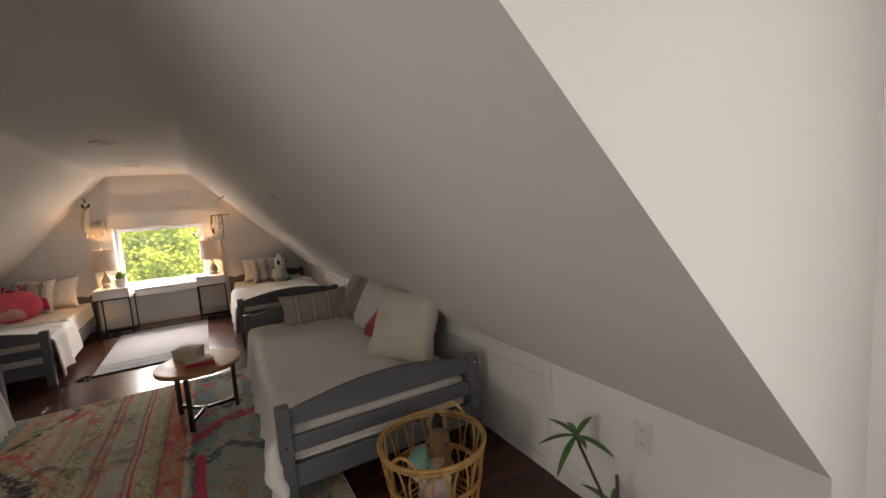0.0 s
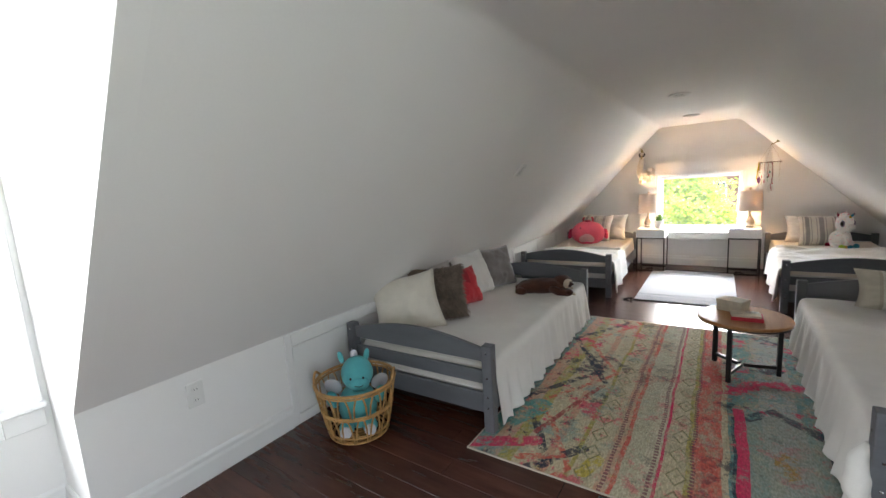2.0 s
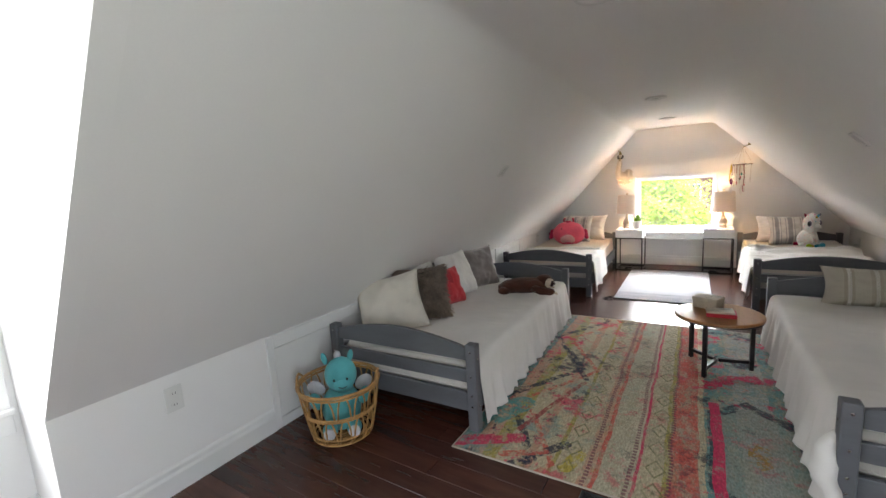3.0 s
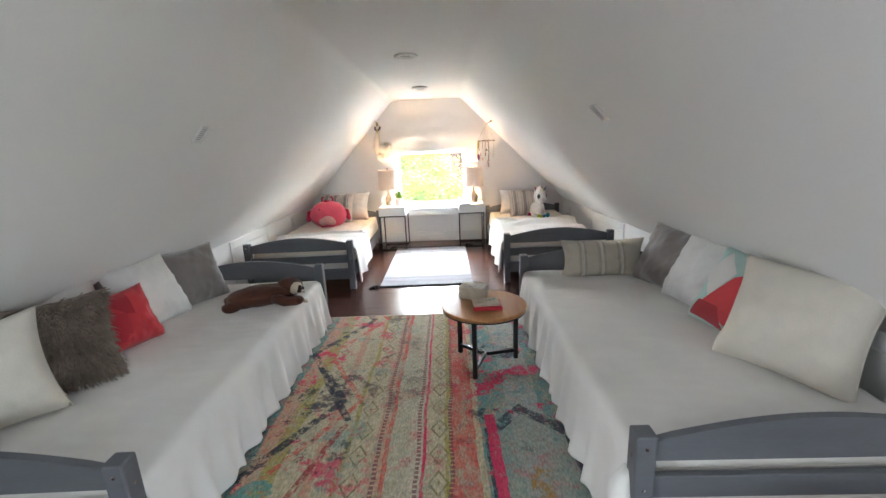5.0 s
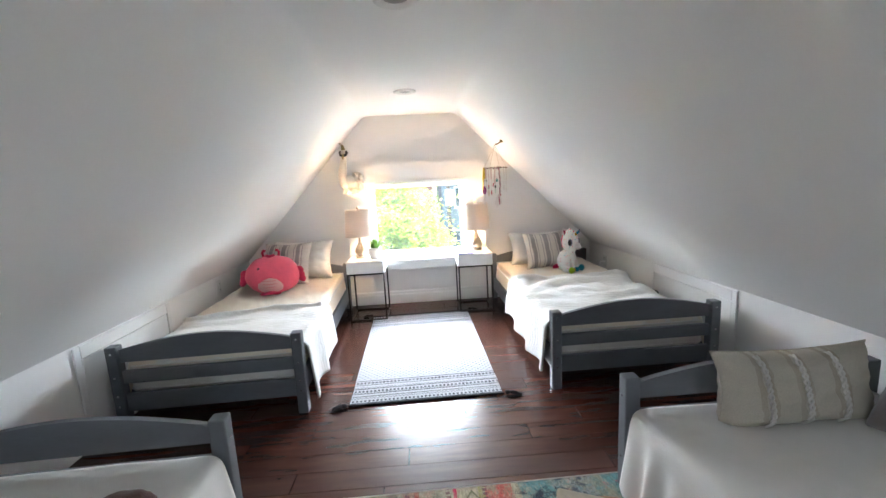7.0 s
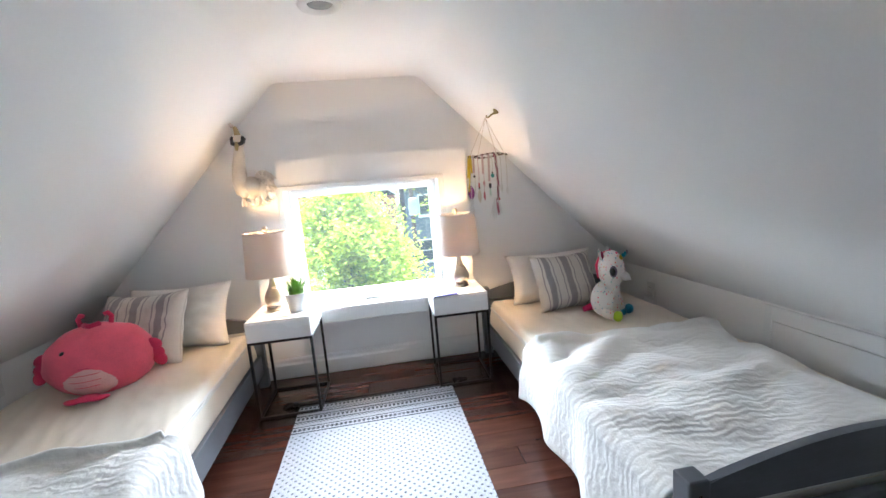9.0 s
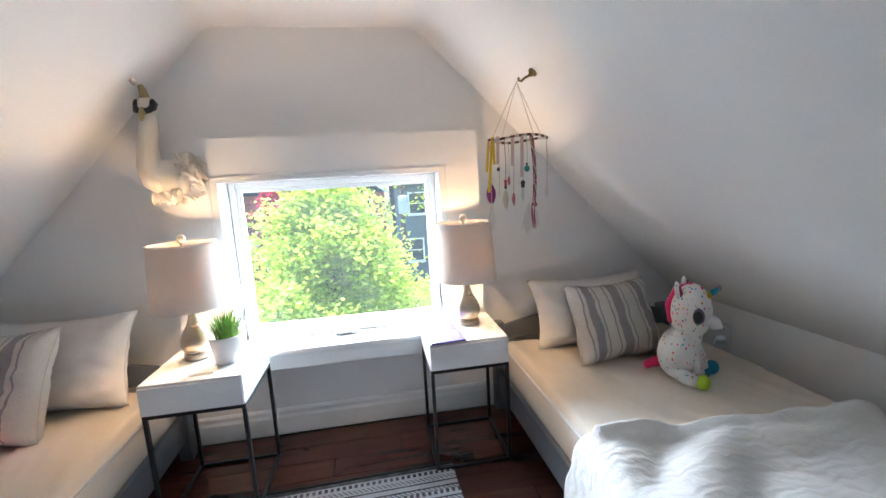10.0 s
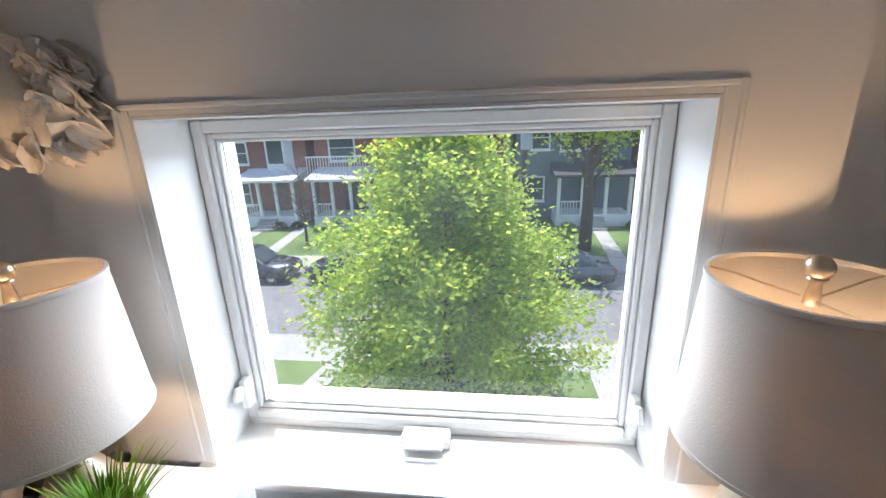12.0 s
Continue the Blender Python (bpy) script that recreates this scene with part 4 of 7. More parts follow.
def mat_material():
    """Black and white woven mat: diamonds in the field, rows of dashes at the ends."""
    m, n, l, b = shader("black_white_woven_mat")
    v = tex_coords(n, l)
    sep = n.new("ShaderNodeSeparateXYZ")
    l.new(v, sep.inputs[0])
    x, y = sep.outputs[0], sep.outputs[1]
    K = lambda op, a, q=0.0: math_node(n, l, op, a, q)
    white, black = (0.48, 0.49, 0.53), (0.018, 0.018, 0.024)
    # field of diagonal lines
    d1 = K("LESS_THAN", K("ABSOLUTE", K("SUBTRACT", K("FRACT", K("MULTIPLY", K("ADD", x, y), 26.0)), 0.5)), 0.16)
    d2 = K("LESS_THAN", K("ABSOLUTE", K("SUBTRACT", K("FRACT", K("MULTIPLY", K("SUBTRACT", x, y), 26.0)), 0.5)), 0.16)
    lines = K("MAXIMUM", d1, d2)
    spot = K("LESS_THAN", K("MAXIMUM", K("ABSOLUTE", K("SUBTRACT", K("FRACT", K("MULTIPLY", K("ADD", x, y), 26.0)), 0.0)), K("ABSOLUTE", K("SUBTRACT", K("FRACT", K("MULTIPLY", K("SUBTRACT", x, y), 26.0)), 0.0))), 0.55)
    field = K("MULTIPLY", spot, K("SUBTRACT", 1.0, K("MULTIPLY", lines, 0.9)))
    ay = K("ABSOLUTE", y)
    s = K("SUBTRACT", 0.80, ay)                      # distance from the end
    dash = K("GREATER_THAN", K("FRACT", K("MULTIPLY", x, 42.0)), 0.45)
    rows = None
    for a, w, dashed in ((0.012, 0.012, 0), (0.040, 0.010, 1), (0.095, 0.004, 0), (0.125, 0.004, 0), (0.155, 0.011, 1), (0.185, 0.004, 0), (0.235, 0.004, 0), (0.262, 0.012, 1), (0.29, 0.005, 0)):
        r = K("LESS_THAN", K("ABSOLUTE", K("SUBTRACT", s, a)), w)
        if dashed:
            r = K("MULTIPLY", r, dash)
        rows = r if rows is None else K("MAXIMUM", rows, r)
    fine = K("MULTIPLY", K("LESS_THAN", K("FRACT", K("MULTIPLY", s, 16.0)), 0.35), K("GREATER_THAN", K("FRACT", K("ADD", K("MULTIPLY", x, 52.0), K("MULTIPLY", y, 52.0))), 0.55))
    ends = K("MAXIMUM", rows, K("MULTIPLY", fine, 0.7))
    inner = K("GREATER_THAN", s, 0.305)
    k = K("ADD", K("MULTIPLY", inner, K("MULTIPLY", field, 0.85)), K("MULTIPLY", K("SUBTRACT", 1.0, inner), ends))
    thr = noise_tex(n, l, tex_coords(n, l, (1, 0.4, 1)), 190, 2)
    wob = noise_tex(n, l, v, 14, 4)
    k = K("MULTIPLY", k, ramp(n, l, wob, [(0.25, (0.65,) * 3), (0.6, (1, 1, 1))]))
    c = mixc(n, l, k, white, black)
    c = mixc(n, l, 1.0, c, ramp(n, l, thr, [(0.3, (0.75,) * 3), (0.7, (1.0,) * 3)]), "MULTIPLY")
    l.new(c, b.inputs["Base Color"])
    b.inputs["Roughness"].default_value = 0.92
    bump(n, l, b, thr, 0.5, 0.004)
    return m


wm = thing("woven_mat", "black and white woven cotton mat with corner tassels", "rug", pose(-0.485, 5.49, 0.0, 0, 0, 1.2))
part("weave", thin_rug(0.90, 1.60, 0.006, 9.0), mat_material(), wm)
M["yarn"] = plain("black_yarn", (0.012, 0.012, 0.014), 0.9, vary=0.3, fine=200, relief=0.3)
for sy in (-1, 1):
    bm = tube([(-0.455 + 0.91 * i / 24, sy * 0.803, 0.007 + 0.0015 * math.sin(i * 2.1)) for i in range(25)], 0.006, 8)
    part("black_edge", bm, M["yarn"], wm, "black braided end", True)
    for sx in (-1, 1):
        rr = random.Random(5 + sx * 3 + sy)
        bm = blob((sx * 0.475, sy * 0.812, 0.016), (0.017, 0.015, 0.014), 10)
        for i in range(26):
            a = rr.uniform(-0.9, 0.9)
            ln = rr.uniform(0.05, 0.085)
            p0 = Vector((sx * 0.478, sy * 0.814, 0.014))
            p1 = p0 + Vector((sx * ln * math.cos(a), sy * ln * 0.6 * math.sin(a) + sy * 0.01, -0.009))
            pm = (p0 + p1) / 2 + Vector((0, rr.uniform(-0.012, 0.012), rr.uniform(0.0, 0.014)))
            tube([p0, pm, p1], 0.0022, 4, bm)
        part("tassel", bm, M["yarn"], wm, "black yarn tassel")


# ---------- coffee table ----------
def wood_material(name, lo, hi, rough=0.4, stretch=(10, 1, 1)):
    m, n, l, b = shader(name)
    v = tex_coords(n, l, stretch)
    g, g2 = noise_tex(n, l, v, 6, 7, 0.6), noise_tex(n, l, v, 40, 3)
    l.new(ramp(n, l, g, [(0.3, lo), (0.7, hi)]), b.inputs["Base Color"])
    l.new(ramp(n, l, g2, [(0.2, (rough - 0.05,) * 3), (0.8, (rough + 0.08,) * 3)]), b.inputs["Roughness"])
    bump(n, l, b, g2, 0.06, 0.002)
    return m


TX, TY, TZ = -0.02, 3.195, 0.385
M["oak"] = wood_material("honey_oak_veneer", (0.34, 0.145, 0.045), (0.44, 0.205, 0.07), 0.36)
tb = thing("coffee_table", "round oak coffee table on a black steel tripod frame", "coffee table", pose(TX, TY, 0.0085))
part("tabletop", lathe([(0.001, TZ - 0.030), (0.240, TZ - 0.030), (0.247, TZ - 0.026), (0.249, TZ - 0.019), (0.247, TZ - 0.011), (0.242, TZ - 0.0085), (0.001, TZ - 0.0085)], 64), M["oak"], tb)
part("edge_band", lathe([(0.236, TZ - 0.036), (0.245, TZ - 0.036), (0.245, TZ - 0.0302), (0.236, TZ - 0.0302)], 64, cap=False), M["black_steel"], tb)
hub = Vector((-0.005, 0.0, 0))
for ang in (250, 138, 12):
    d = Vector((math.cos(radians(ang)), math.sin(radians(ang)), 0))
    p = d * 0.195
    m = pose(p.x, p.y, 0, 0, 0, ang)
    part("leg", box(-0.012, 0.012, -0.012, 0.012, 0, TZ - 0.0365, 0.002, 1), M["black_steel"], tb).matrix_basis = m
    part("foot_bar", box(-0.183, -0.0125, -0.011, 0.011, 0.045, 0.067, 0.002, 1), M["black_steel"], tb).matrix_basis = m

# ---------- nightstands ----------
def nightstand(x0, x1, y0, y1, label):
    w, d, top, bot = x1 - x0, y1 - y0, 0.566, 0.452
    th = thing("nightstand", label, "nightstand", pose((x0 + x1) / 2, (y0 + y1) / 2, 0), "nightstands")
    a, b = w / 2, d / 2
    part("drawer_box", box(-a, a, -b, b, bot, top, 0.004, 2), M["white_lacquer"], th)
    part("drawer_front", box(-a + 0.002, a - 0.002, -b - 0.007, -b - 0.0005, bot + 0.002, top - 0.008, 0.003, 1), M["white_lacquer"], th)
    slot = lathe([(0.0, 0.0), (0.011, 0.0), (0.011, 0.0012), (0.0, 0.0012)], 16)
    for v in slot.verts:
        v.co.x += 0.032 if v.co.x > 0 else -0.032
    part("finger_slot", slot, plain("slot_grey", (0.42, 0.41, 0.40), 0.5, vary=0.05), th, "grey oblong finger slot").matrix_basis = pose(0.02 if x0 < -0.5 else 0.06, -b + 0.045, top + 0.0002)
    r = 0.007
    for sx in (-1, 1):
        for sy in (-1, 1):
            part("leg", box(sx * (a - r) - r, sx * (a - r) + r, sy * (b - r) - r, sy * (b - r) + r, 0, bot - 0.0145, 0.001, 1), M["black_steel"], th)
    for z in (bot - 0.007, 0.0072):
        for sy in (-1, 1):
            part("cross_bar", box(-a + (0 if z > 0.1 else 2 * r), a - (0 if z > 0.1 else 2 * r), sy * (b - r) - r, sy * (b - r) + r, z - r, z + r - 0.0005, 0.001, 1), M["black_steel"], th)
        for sx in (-1, 1):
            part("side_bar", box(sx * (a - r) - r, sx * (a - r) + r, -b + 2 * r, b - 2 * r, z - r, z + r - 0.0005, 0.001, 1), M["black_steel"], th)
    return th


nightstand(-1.160, -0.815, 6.192, 6.555, "white lacquered nightstand on a black steel frame under the window")
nightstand(-0.124, 0.206, 6.262, 6.600, "white lacquered nightstand on a black steel frame under the window")


# ---------- table lamps ----------
def shade_material():
    m, n, l, b = shader("ivory_linen_shade")
    v = tex_coords(n, l, (1, 1, 1))
    g = noise_tex(n, l, v, 300, 2)
    out = n["Material Output"]
    b.inputs["Base Color"].default_value = (0.76, 0.71, 0.66, 1)
    b.inputs["Roughness"].default_value = 0.9
    bump(n, l, b, g, 0.3, 0.002)
    tr, mx = n.new("ShaderNodeBsdfTranslucent"), n.new("ShaderNodeMixShader")
    tr.inputs["Color"].default_value = (0.80, 0.62, 0.45, 1)
    mx.inputs[0].default_value = 0.16
    l.new(b.outputs[0], mx.inputs[1])
    l.new(tr.outputs[0], mx.inputs[2])
    l.new(mx.outputs[0], out.inputs["Surface"])
    return m


M["shade"] = shade_material()
bulb_m, bn_, bl_, bb_ = shader("warm_bulb")
bb_.inputs["Emission Color"].default_value = (1.0, 0.62, 0.28, 1)
bb_.inputs["Emission Strength"].default_value = 6.0


def table_lamp(x, y):
    z = 0.566
    th = thing("table_lamp", "champagne metal table lamp with an ivory drum shade, lit", "table lamp", pose(x, y, z), "table lamps")
    prof = [(0.001, 0.001), (0.050, 0.001), (0.052, 0.006), (0.050, 0.024), (0.046, 0.028), (0.046, 0.034), (0.051, 0.040), (0.058, 0.060), (0.055, 0.085), (0.042, 0.112), (0.027, 0.138), (0.018, 0.165), (0.015, 0.19), (0.016, 0.215), (0.012, 0.222), (0.001, 0.222)]
    part("base", lathe(prof, 40), M["brass"], th, "vase-shaped champagne metal base", True)
    part("stem", tube([(0, 0, 0.222), (0, 0, 0.30)], 0.007, 10), M["brass"], th, "", True)
    sh = bmesh.new()
    R0, R1, z0, z1, t = 0.137, 0.121, 0.215, 0.462, 0.0025
    lathe([(R0, z0), (R1, z1), (R1 - t, z1), (R0 - t, z0), (R0, z0)], 56, sh, False)
    shade = part("shade", sh, M["shade"], th, "ivory linen drum shade", True)
    for rr, zz in ((R0, z0), (R1, z1)):
        bm = lathe([(rr - 0.004, zz - 0.004), (rr + 0.0015, zz - 0.004), (rr + 0.0015, zz + 0.003), (rr - 0.004, zz + 0.003), (rr - 0.004, zz - 0.004)], 56, None, False)
        part("shade_rim", bm, M["shade"], shade)
    bm = bmesh.new()
    for a in (20, 140, 260):
        d = Vector((math.cos(radians(a)), math.sin(radians(a)), 0))
        tube([d * (R1 - 0.004) + Vector((0, 0, z1 - 0.006)), d * 0.09 + Vector((0, 0, z1 - 0.008)), d * 0.012 + Vector((0, 0, z1 - 0.022))], 0.0016, 6, bm)
    part("spider", bm, M["brass"], shade, "thin wire spider")
    part("finial", join(lathe([(0.001, z1 - 0.03), (0.010, z1 - 0.03), (0.008, z1 - 0.012), (0.006, z1 + 0.0), (0.012, z1 + 0.006), (0.001, z1 + 0.007)], 16), blob((0, 0, 0), (0.016, 0.016, 0.016), 16), Matrix.Translation((0, 0, z1 + 0.020))), M["brass"], th, "round metal finial", True)
    part("bulb", blob((0, 0, 0.345), (0.026, 0.026, 0.036), 14), bulb_m, th, "warm glowing bulb", True).visible_shadow = False
    ld = bpy.data.lights.new("lamp_glow", "POINT")
    ld.energy, ld.color, ld.shadow_soft_size = 1.05, (1.0, 0.58, 0.27), 0.03
    lo_ = new("lamp_glow", ld)
    lo_.location = (x, y, z + 0.345)
    return th


table_lamp(-1.045, 6.425)
table_lamp(0.085, 6.475)
# ---------- cushions and pillows ----------
def cloth(name, col, vary=0.06, fine=260, relief=0.3, sheen=0.2, rough=0.92, big=5):
    return plain(name, col, rough, vary=vary, big=big, fine=fine, relief=relief, dist=0.003, sheen=sheen)


def striped(name, ground, bands, axis=0):
    """Woven stripes: (centre, half width, colour) across a local axis."""
    m, n, l, b = shader(name)
    v = tex_coords(n, l)
    sep = n.new("ShaderNodeSeparateXYZ")
    l.new(v, sep.inputs[0])
    wob = noise_tex(n, l, v, 30, 2)
    x = math_node(n, l, "ADD", sep.outputs[axis], math_node(n, l, "MULTIPLY", math_node(n, l, "SUBTRACT", wob, 0.5), 0.004))
    c = ground
    for p, w, col in bands:
        k = math_node(n, l, "LESS_THAN", math_node(n, l, "ABSOLUTE", math_node(n, l, "SUBTRACT", x, p)), w)
        c = mixc(n, l, k, c, col)
    f = noise_tex(n, l, v, 320, 2)
    c = mixc(n, l, 1.0, c, ramp(n, l, f, [(0.3, (0.82,) * 3), (0.7, (1, 1, 1))]), "MULTIPLY")
    l.new(c, b.inputs["Base Color"])
    b.inputs["Roughness"].default_value = 0.92
    bump(n, l, b, f, 0.35, 0.003)
    return m


def cushion_mesh(w, h, d, seed, soft=0.115, creases=0.016):
    own = bmesh.new()
    n = 26
    rows = {}
    for s in (1, -1):
        for i in range(n + 1):
            for j in range(n + 1):
                u, v = i / n * 2 - 1, j / n * 2 - 1
                edge = i in (0, n) or j in (0, n)
                if edge and s < 0:
                    rows[s, i, j] = rows[1, i, j]
                    continue
                x = u * w / 2 * (1 - soft * (1 - v * v))
                z = v * h / 2 * (1 - soft * (1 - u * u))
                t = ((1 - u ** 4) * (1 - v ** 4)) ** 0.5
                t *= 1 - 0.18 * v
                y = -s * (d * 0.62 * t)
                rim = max(abs(u), abs(v))
                y += -s * creases * t ** 0.3 * noise.noise(Vector((u * 2.4 + seed, v * 2.4, s * 3 + seed)))
                y += -s * creases * 1.2 * rim * t * noise.noise(Vector((u * 7, v * 7, seed)))
                rows[s, i, j] = own.verts.new((x, y, z))
        for i in range(n):
            for j in range(n):
                q = [rows[s, i, j], rows[s, i + 1, j], rows[s, i + 1, j + 1], rows[s, i, j + 1]]
                own.faces.new(q)
    return own


def piping_mesh(w, h, soft=0.115, r=0.0022):
    pts = []
    n = 14
    for k in range(4 * n):
        a, b = divmod(k, n)
        q = b / n * 2 - 1
        u, v = ((q, -1), (1, q), (-q, 1), (-1, -q))[a]
        pts.append((u * w / 2 * (1 - soft * (1 - v * v)), 0, v * h / 2 * (1 - soft * (1 - u * u))))
    return tube(pts, r, 6, None, True)


def cushion(x, y, z, rz, tilt, w, h, d, material, label, group, seed=1.0, name="cushion", extra=None, roll=0):
    """A stuffed cushion that stands on its lower edge and leans back by tilt degrees, facing -y turned by rz."""
    m = pose(x, y, z, 0, 0, rz) @ pose(0, 0, 0, -tilt, 0, 0) @ Matrix.Translation((0, 0, h / 2 * 0.94)) @ pose(0, 0, 0, 0, roll, 0)
    th = thing(name, label, "cushion" if name == "cushion" else "pillow", m, group)
    cover = part("cover", cushion_mesh(w, h, d, seed), material, th, "", True)
    part("seam", piping_mesh(w, h), material, cover, "", True)
    if extra:
        extra(cover, w, h, d)
    return th


CREAM = cloth("cream_boucle", (0.76, 0.71, 0.62), 0.07, 160, 0.4)
WHITE = cloth("white_cotton_slub", (0.76, 0.74, 0.71), 0.05, 160, 0.4)
TAUPE = cloth("taupe_velvet", (0.235, 0.205, 0.195), 0.14, 200, 0.2, 0.6, 0.75)
BROWNFUR = cloth("brown_fur_skin", (0.22, 0.165, 0.125), 0.3, 90, 0.8)
RED = cloth("red_printed_cotton", (0.60, 0.045, 0.055), 0.06, 220, 0.3)
DRED = cloth("dark_red_print", (0.38, 0.018, 0.03), 0.06, 220, 0.3)
MINT = cloth("mint_cotton", (0.50, 0.68, 0.62), 0.06, 200, 0.3)
GL, GR, GP = "cushions on the west daybed", "cushions on the east daybed", "pillows on the beds"
ZC, ZB = 0.348, 0.385


def fur(cover, w, h, d):
    rr = random.Random(4)
    own = bmesh.new()
    for i in range(5200):
        u, v = rr.uniform(-0.97, 0.97), rr.uniform(-0.97, 0.97)
        t = ((1 - u ** 4) * (1 - v ** 4)) ** 0.5 * (1 - 0.18 * v)
        s = 1 if rr.random() < 0.8 else -1
        p = Vector((u * w / 2 * (1 - 0.115 * (1 - v * v)), -s * d * 0.62 * t, v * h / 2 * (1 - 0.115 * (1 - u * u))))
        out = Vector((u * 0.5 + rr.uniform(-0.4, 0.4), -s * (0.55 * t + 0.15), v * 0.4 - 0.45 + rr.uniform(-0.4, 0.4))).normalized()
        ln = rr.uniform(0.022, 0.048)
        sd_ = out.cross(Vector((rr.uniform(-1, 1), rr.uniform(-1, 1), rr.uniform(-1, 1)))).normalized() * 0.0022
        a, b = own.verts.new(p - sd_), own.verts.new(p + sd_)
        c = own.verts.new(p + out * ln * 0.6 + Vector((0, 0, -0.004)) + sd_ * 0.5)
        e = own.verts.new(p + out * ln + Vector((0, 0, -0.014)))
        own.faces.new((a, b, c))
        own.faces.new((a, c, e))
    f = part("fur", own, plain("brown_grey_fur_tips", (0.30, 0.235, 0.185), 0.85, vary=0.4, big=14, fine=60, relief=0), cover, "long shaggy brown-grey pile")
    f["kind"] = "stuff"


def patches(shapes):
    """Printed shapes that follow the cushion's front."""
    def put(cover, w, h, d):
        for pts, mt, lift in shapes:
            own = bmesh.new()
            vs = []
            n = 10
            grid = {}
            (ax, az), (bx, bz), (cx, cz), (ex, ez) = pts
            for i in range(n + 1):
                for j in range(n + 1):
                    p, q = i / n, j / n
                    u = (ax * (1 - p) + bx * p) * (1 - q) + (ex * (1 - p) + cx * p) * q
                    v = (az * (1 - p) + bz * p) * (1 - q) + (ez * (1 - p) + cz * p) * q
                    t = ((1 - u ** 4) * (1 - v ** 4)) ** 0.5 * (1 - 0.18 * v)
                    grid[i, j] = own.verts.new((u * w / 2 * (1 - 0.115 * (1 - v * v)), -(d * 0.62 * t) - 0.0085 - lift, v * h / 2 * (1 - 0.115 * (1 - u * u))))
            for i in range(n):
                for j in range(n):
                    own.faces.new((grid[i, j], grid[i + 1, j], grid[i + 1, j + 1], grid[i, j + 1]))
            part("print", own, mt, cover, "printed colour field", True)
    return put


# west daybed
cushion(-1.995, 2.680, ZC, 78, 16, 0.42, 0.42, 0.13, WHITE, "white cotton cushion at the back of the daybed", GL, 2.2)
cushion(-2.005, 3.060, ZC, 86, 18, 0.44, 0.44, 0.13, TAUPE, "taupe velvet cushion at the back of the daybed", GL, 5.1)
cushion(-1.845, 2.10, ZC + 0.012, 38, 34, 0.47, 0.43, 0.14, CREAM, "large cream boucle cushion leaning on the daybed", GL, 1.1, roll=-9)
cushion(-1.790, 2.410, ZC, 48, 22, 0.41, 0.42, 0.16, BROWNFUR, "shaggy brown-grey fur cushion on the daybed", GL, 3.4, extra=fur)
cushion(-1.800, 2.800, ZC + 0.016, 74, 20, 0.30, 0.31, 0.11, RED, "small red cushion with darker geometric shapes", GL, 6.6,
        extra=patches([(((-0.9, 0.9), (0.2, 0.95), (0.15, 0.1), (-0.15, 0.2)), DRED, 0.0), (((-0.9, -0.6), (-0.3, -0.8), (-0.1, 0.2), (-0.9, 0.5)), cloth("mid_red_print", (0.50, 0.03, 0.045), 0.06), 0.0)]))
cushion(-1.875, 3.110, ZC, 82, 22, 0.42, 0.42, 0.14, WHITE, "white cotton cushion leaning on the daybed", GL, 7.7)
cushion(-1.845, 3.430, ZC, 66, 20, 0.42, 0.40, 0.14, TAUPE, "taupe velvet cushion by the bed end", GL, 8.2)
# east daybed
lumbar = striped("cream_knit_braids", (0.62, 0.57, 0.48), [(-0.16, 0.026, (0.52, 0.46, 0.37)), (-0.16, 0.009, (0.66, 0.61, 0.52)), (-0.03, 0.028, (0.54, 0.48, 0.39)), (-0.03, 0.008, (0.66, 0.61, 0.52)), (0.10, 0.026, (0.52, 0.46, 0.37)), (0.10, 0.009, (0.66, 0.61, 0.52))])


def braids(cover, w, h, d):
    for cx in (-0.16, -0.03, 0.10):
        u0 = cx / (w / 2)
        for ph in (0, math.pi):
            pts = []
            for k in range(41):
                v = -0.94 + 1.88 * k / 40
                t = ((1 - u0 ** 4) * (1 - v ** 4)) ** 0.5 * (1 - 0.18 * v)
                pts.append((cx + 0.007 * math.sin(k * 0.9 + ph), -(d * 0.62 * t) - 0.007 - 0.003 * math.cos(k * 0.9 + ph), v * h / 2 * (1 - 0.115 * (1 - u0 * u0))))
            part("braid", tube(pts, 0.0042, 6), M["mattress"], cover, "raised knitted braid", True)


cushion(1.220, 2.955, ZC, -88, 24, 0.462, 0.437, 0.12, WHITE, "white cushion at the back of the daybed", GR, 0.7)
cushion(0.860, 3.745, ZC, 0, 12, 0.590, 0.275, 0.15, lumbar, "cream knitted lumbar cushion with braided bands", GR, 1.9, extra=braids)
cushion(1.100, 3.475, ZC, -76, 24, 0.441, 0.437, 0.14, TAUPE, "taupe velvet cushion in the corner of the daybed", GR, 2.6)
cushion(1.110, 3.145, ZC, -84, 25, 0.441, 0.437, 0.14, cloth("white_fluffy", (0.78, 0.76, 0.75), 0.06, 90, 0.8), "fluffy white cushion on the daybed", GR, 3.7)
cushion(1.085, 2.795, ZC, -84, 25, 0.441, 0.437, 0.13, MINT, "mint cushion printed with red geometric shapes", GR, 4.2,
        extra=patches([(((-0.55, -0.55), (0.95, -0.95), (0.95, 0.85), (0.0, 0.35)), RED, 0.0), (((-0.75, -0.85), (0.35, -0.95), (0.05, -0.45), (-0.6, -0.45)), DRED, 0.0015), (((0.4, 0.75), (0.95, 0.9), (0.95, 0.0), (0.6, -0.1)), DRED, 0.0015),
                       (((-0.9, 0.2), (-0.4, -0.3), (0.0, 0.45), (-0.5, 0.9)), WHITE, 0.0)]))
cushion(1.060, 2.415, ZC, -62, 25, 0.493, 0.478, 0.15, CREAM, "large cream boucle cushion on the daybed", GR, 5.5)
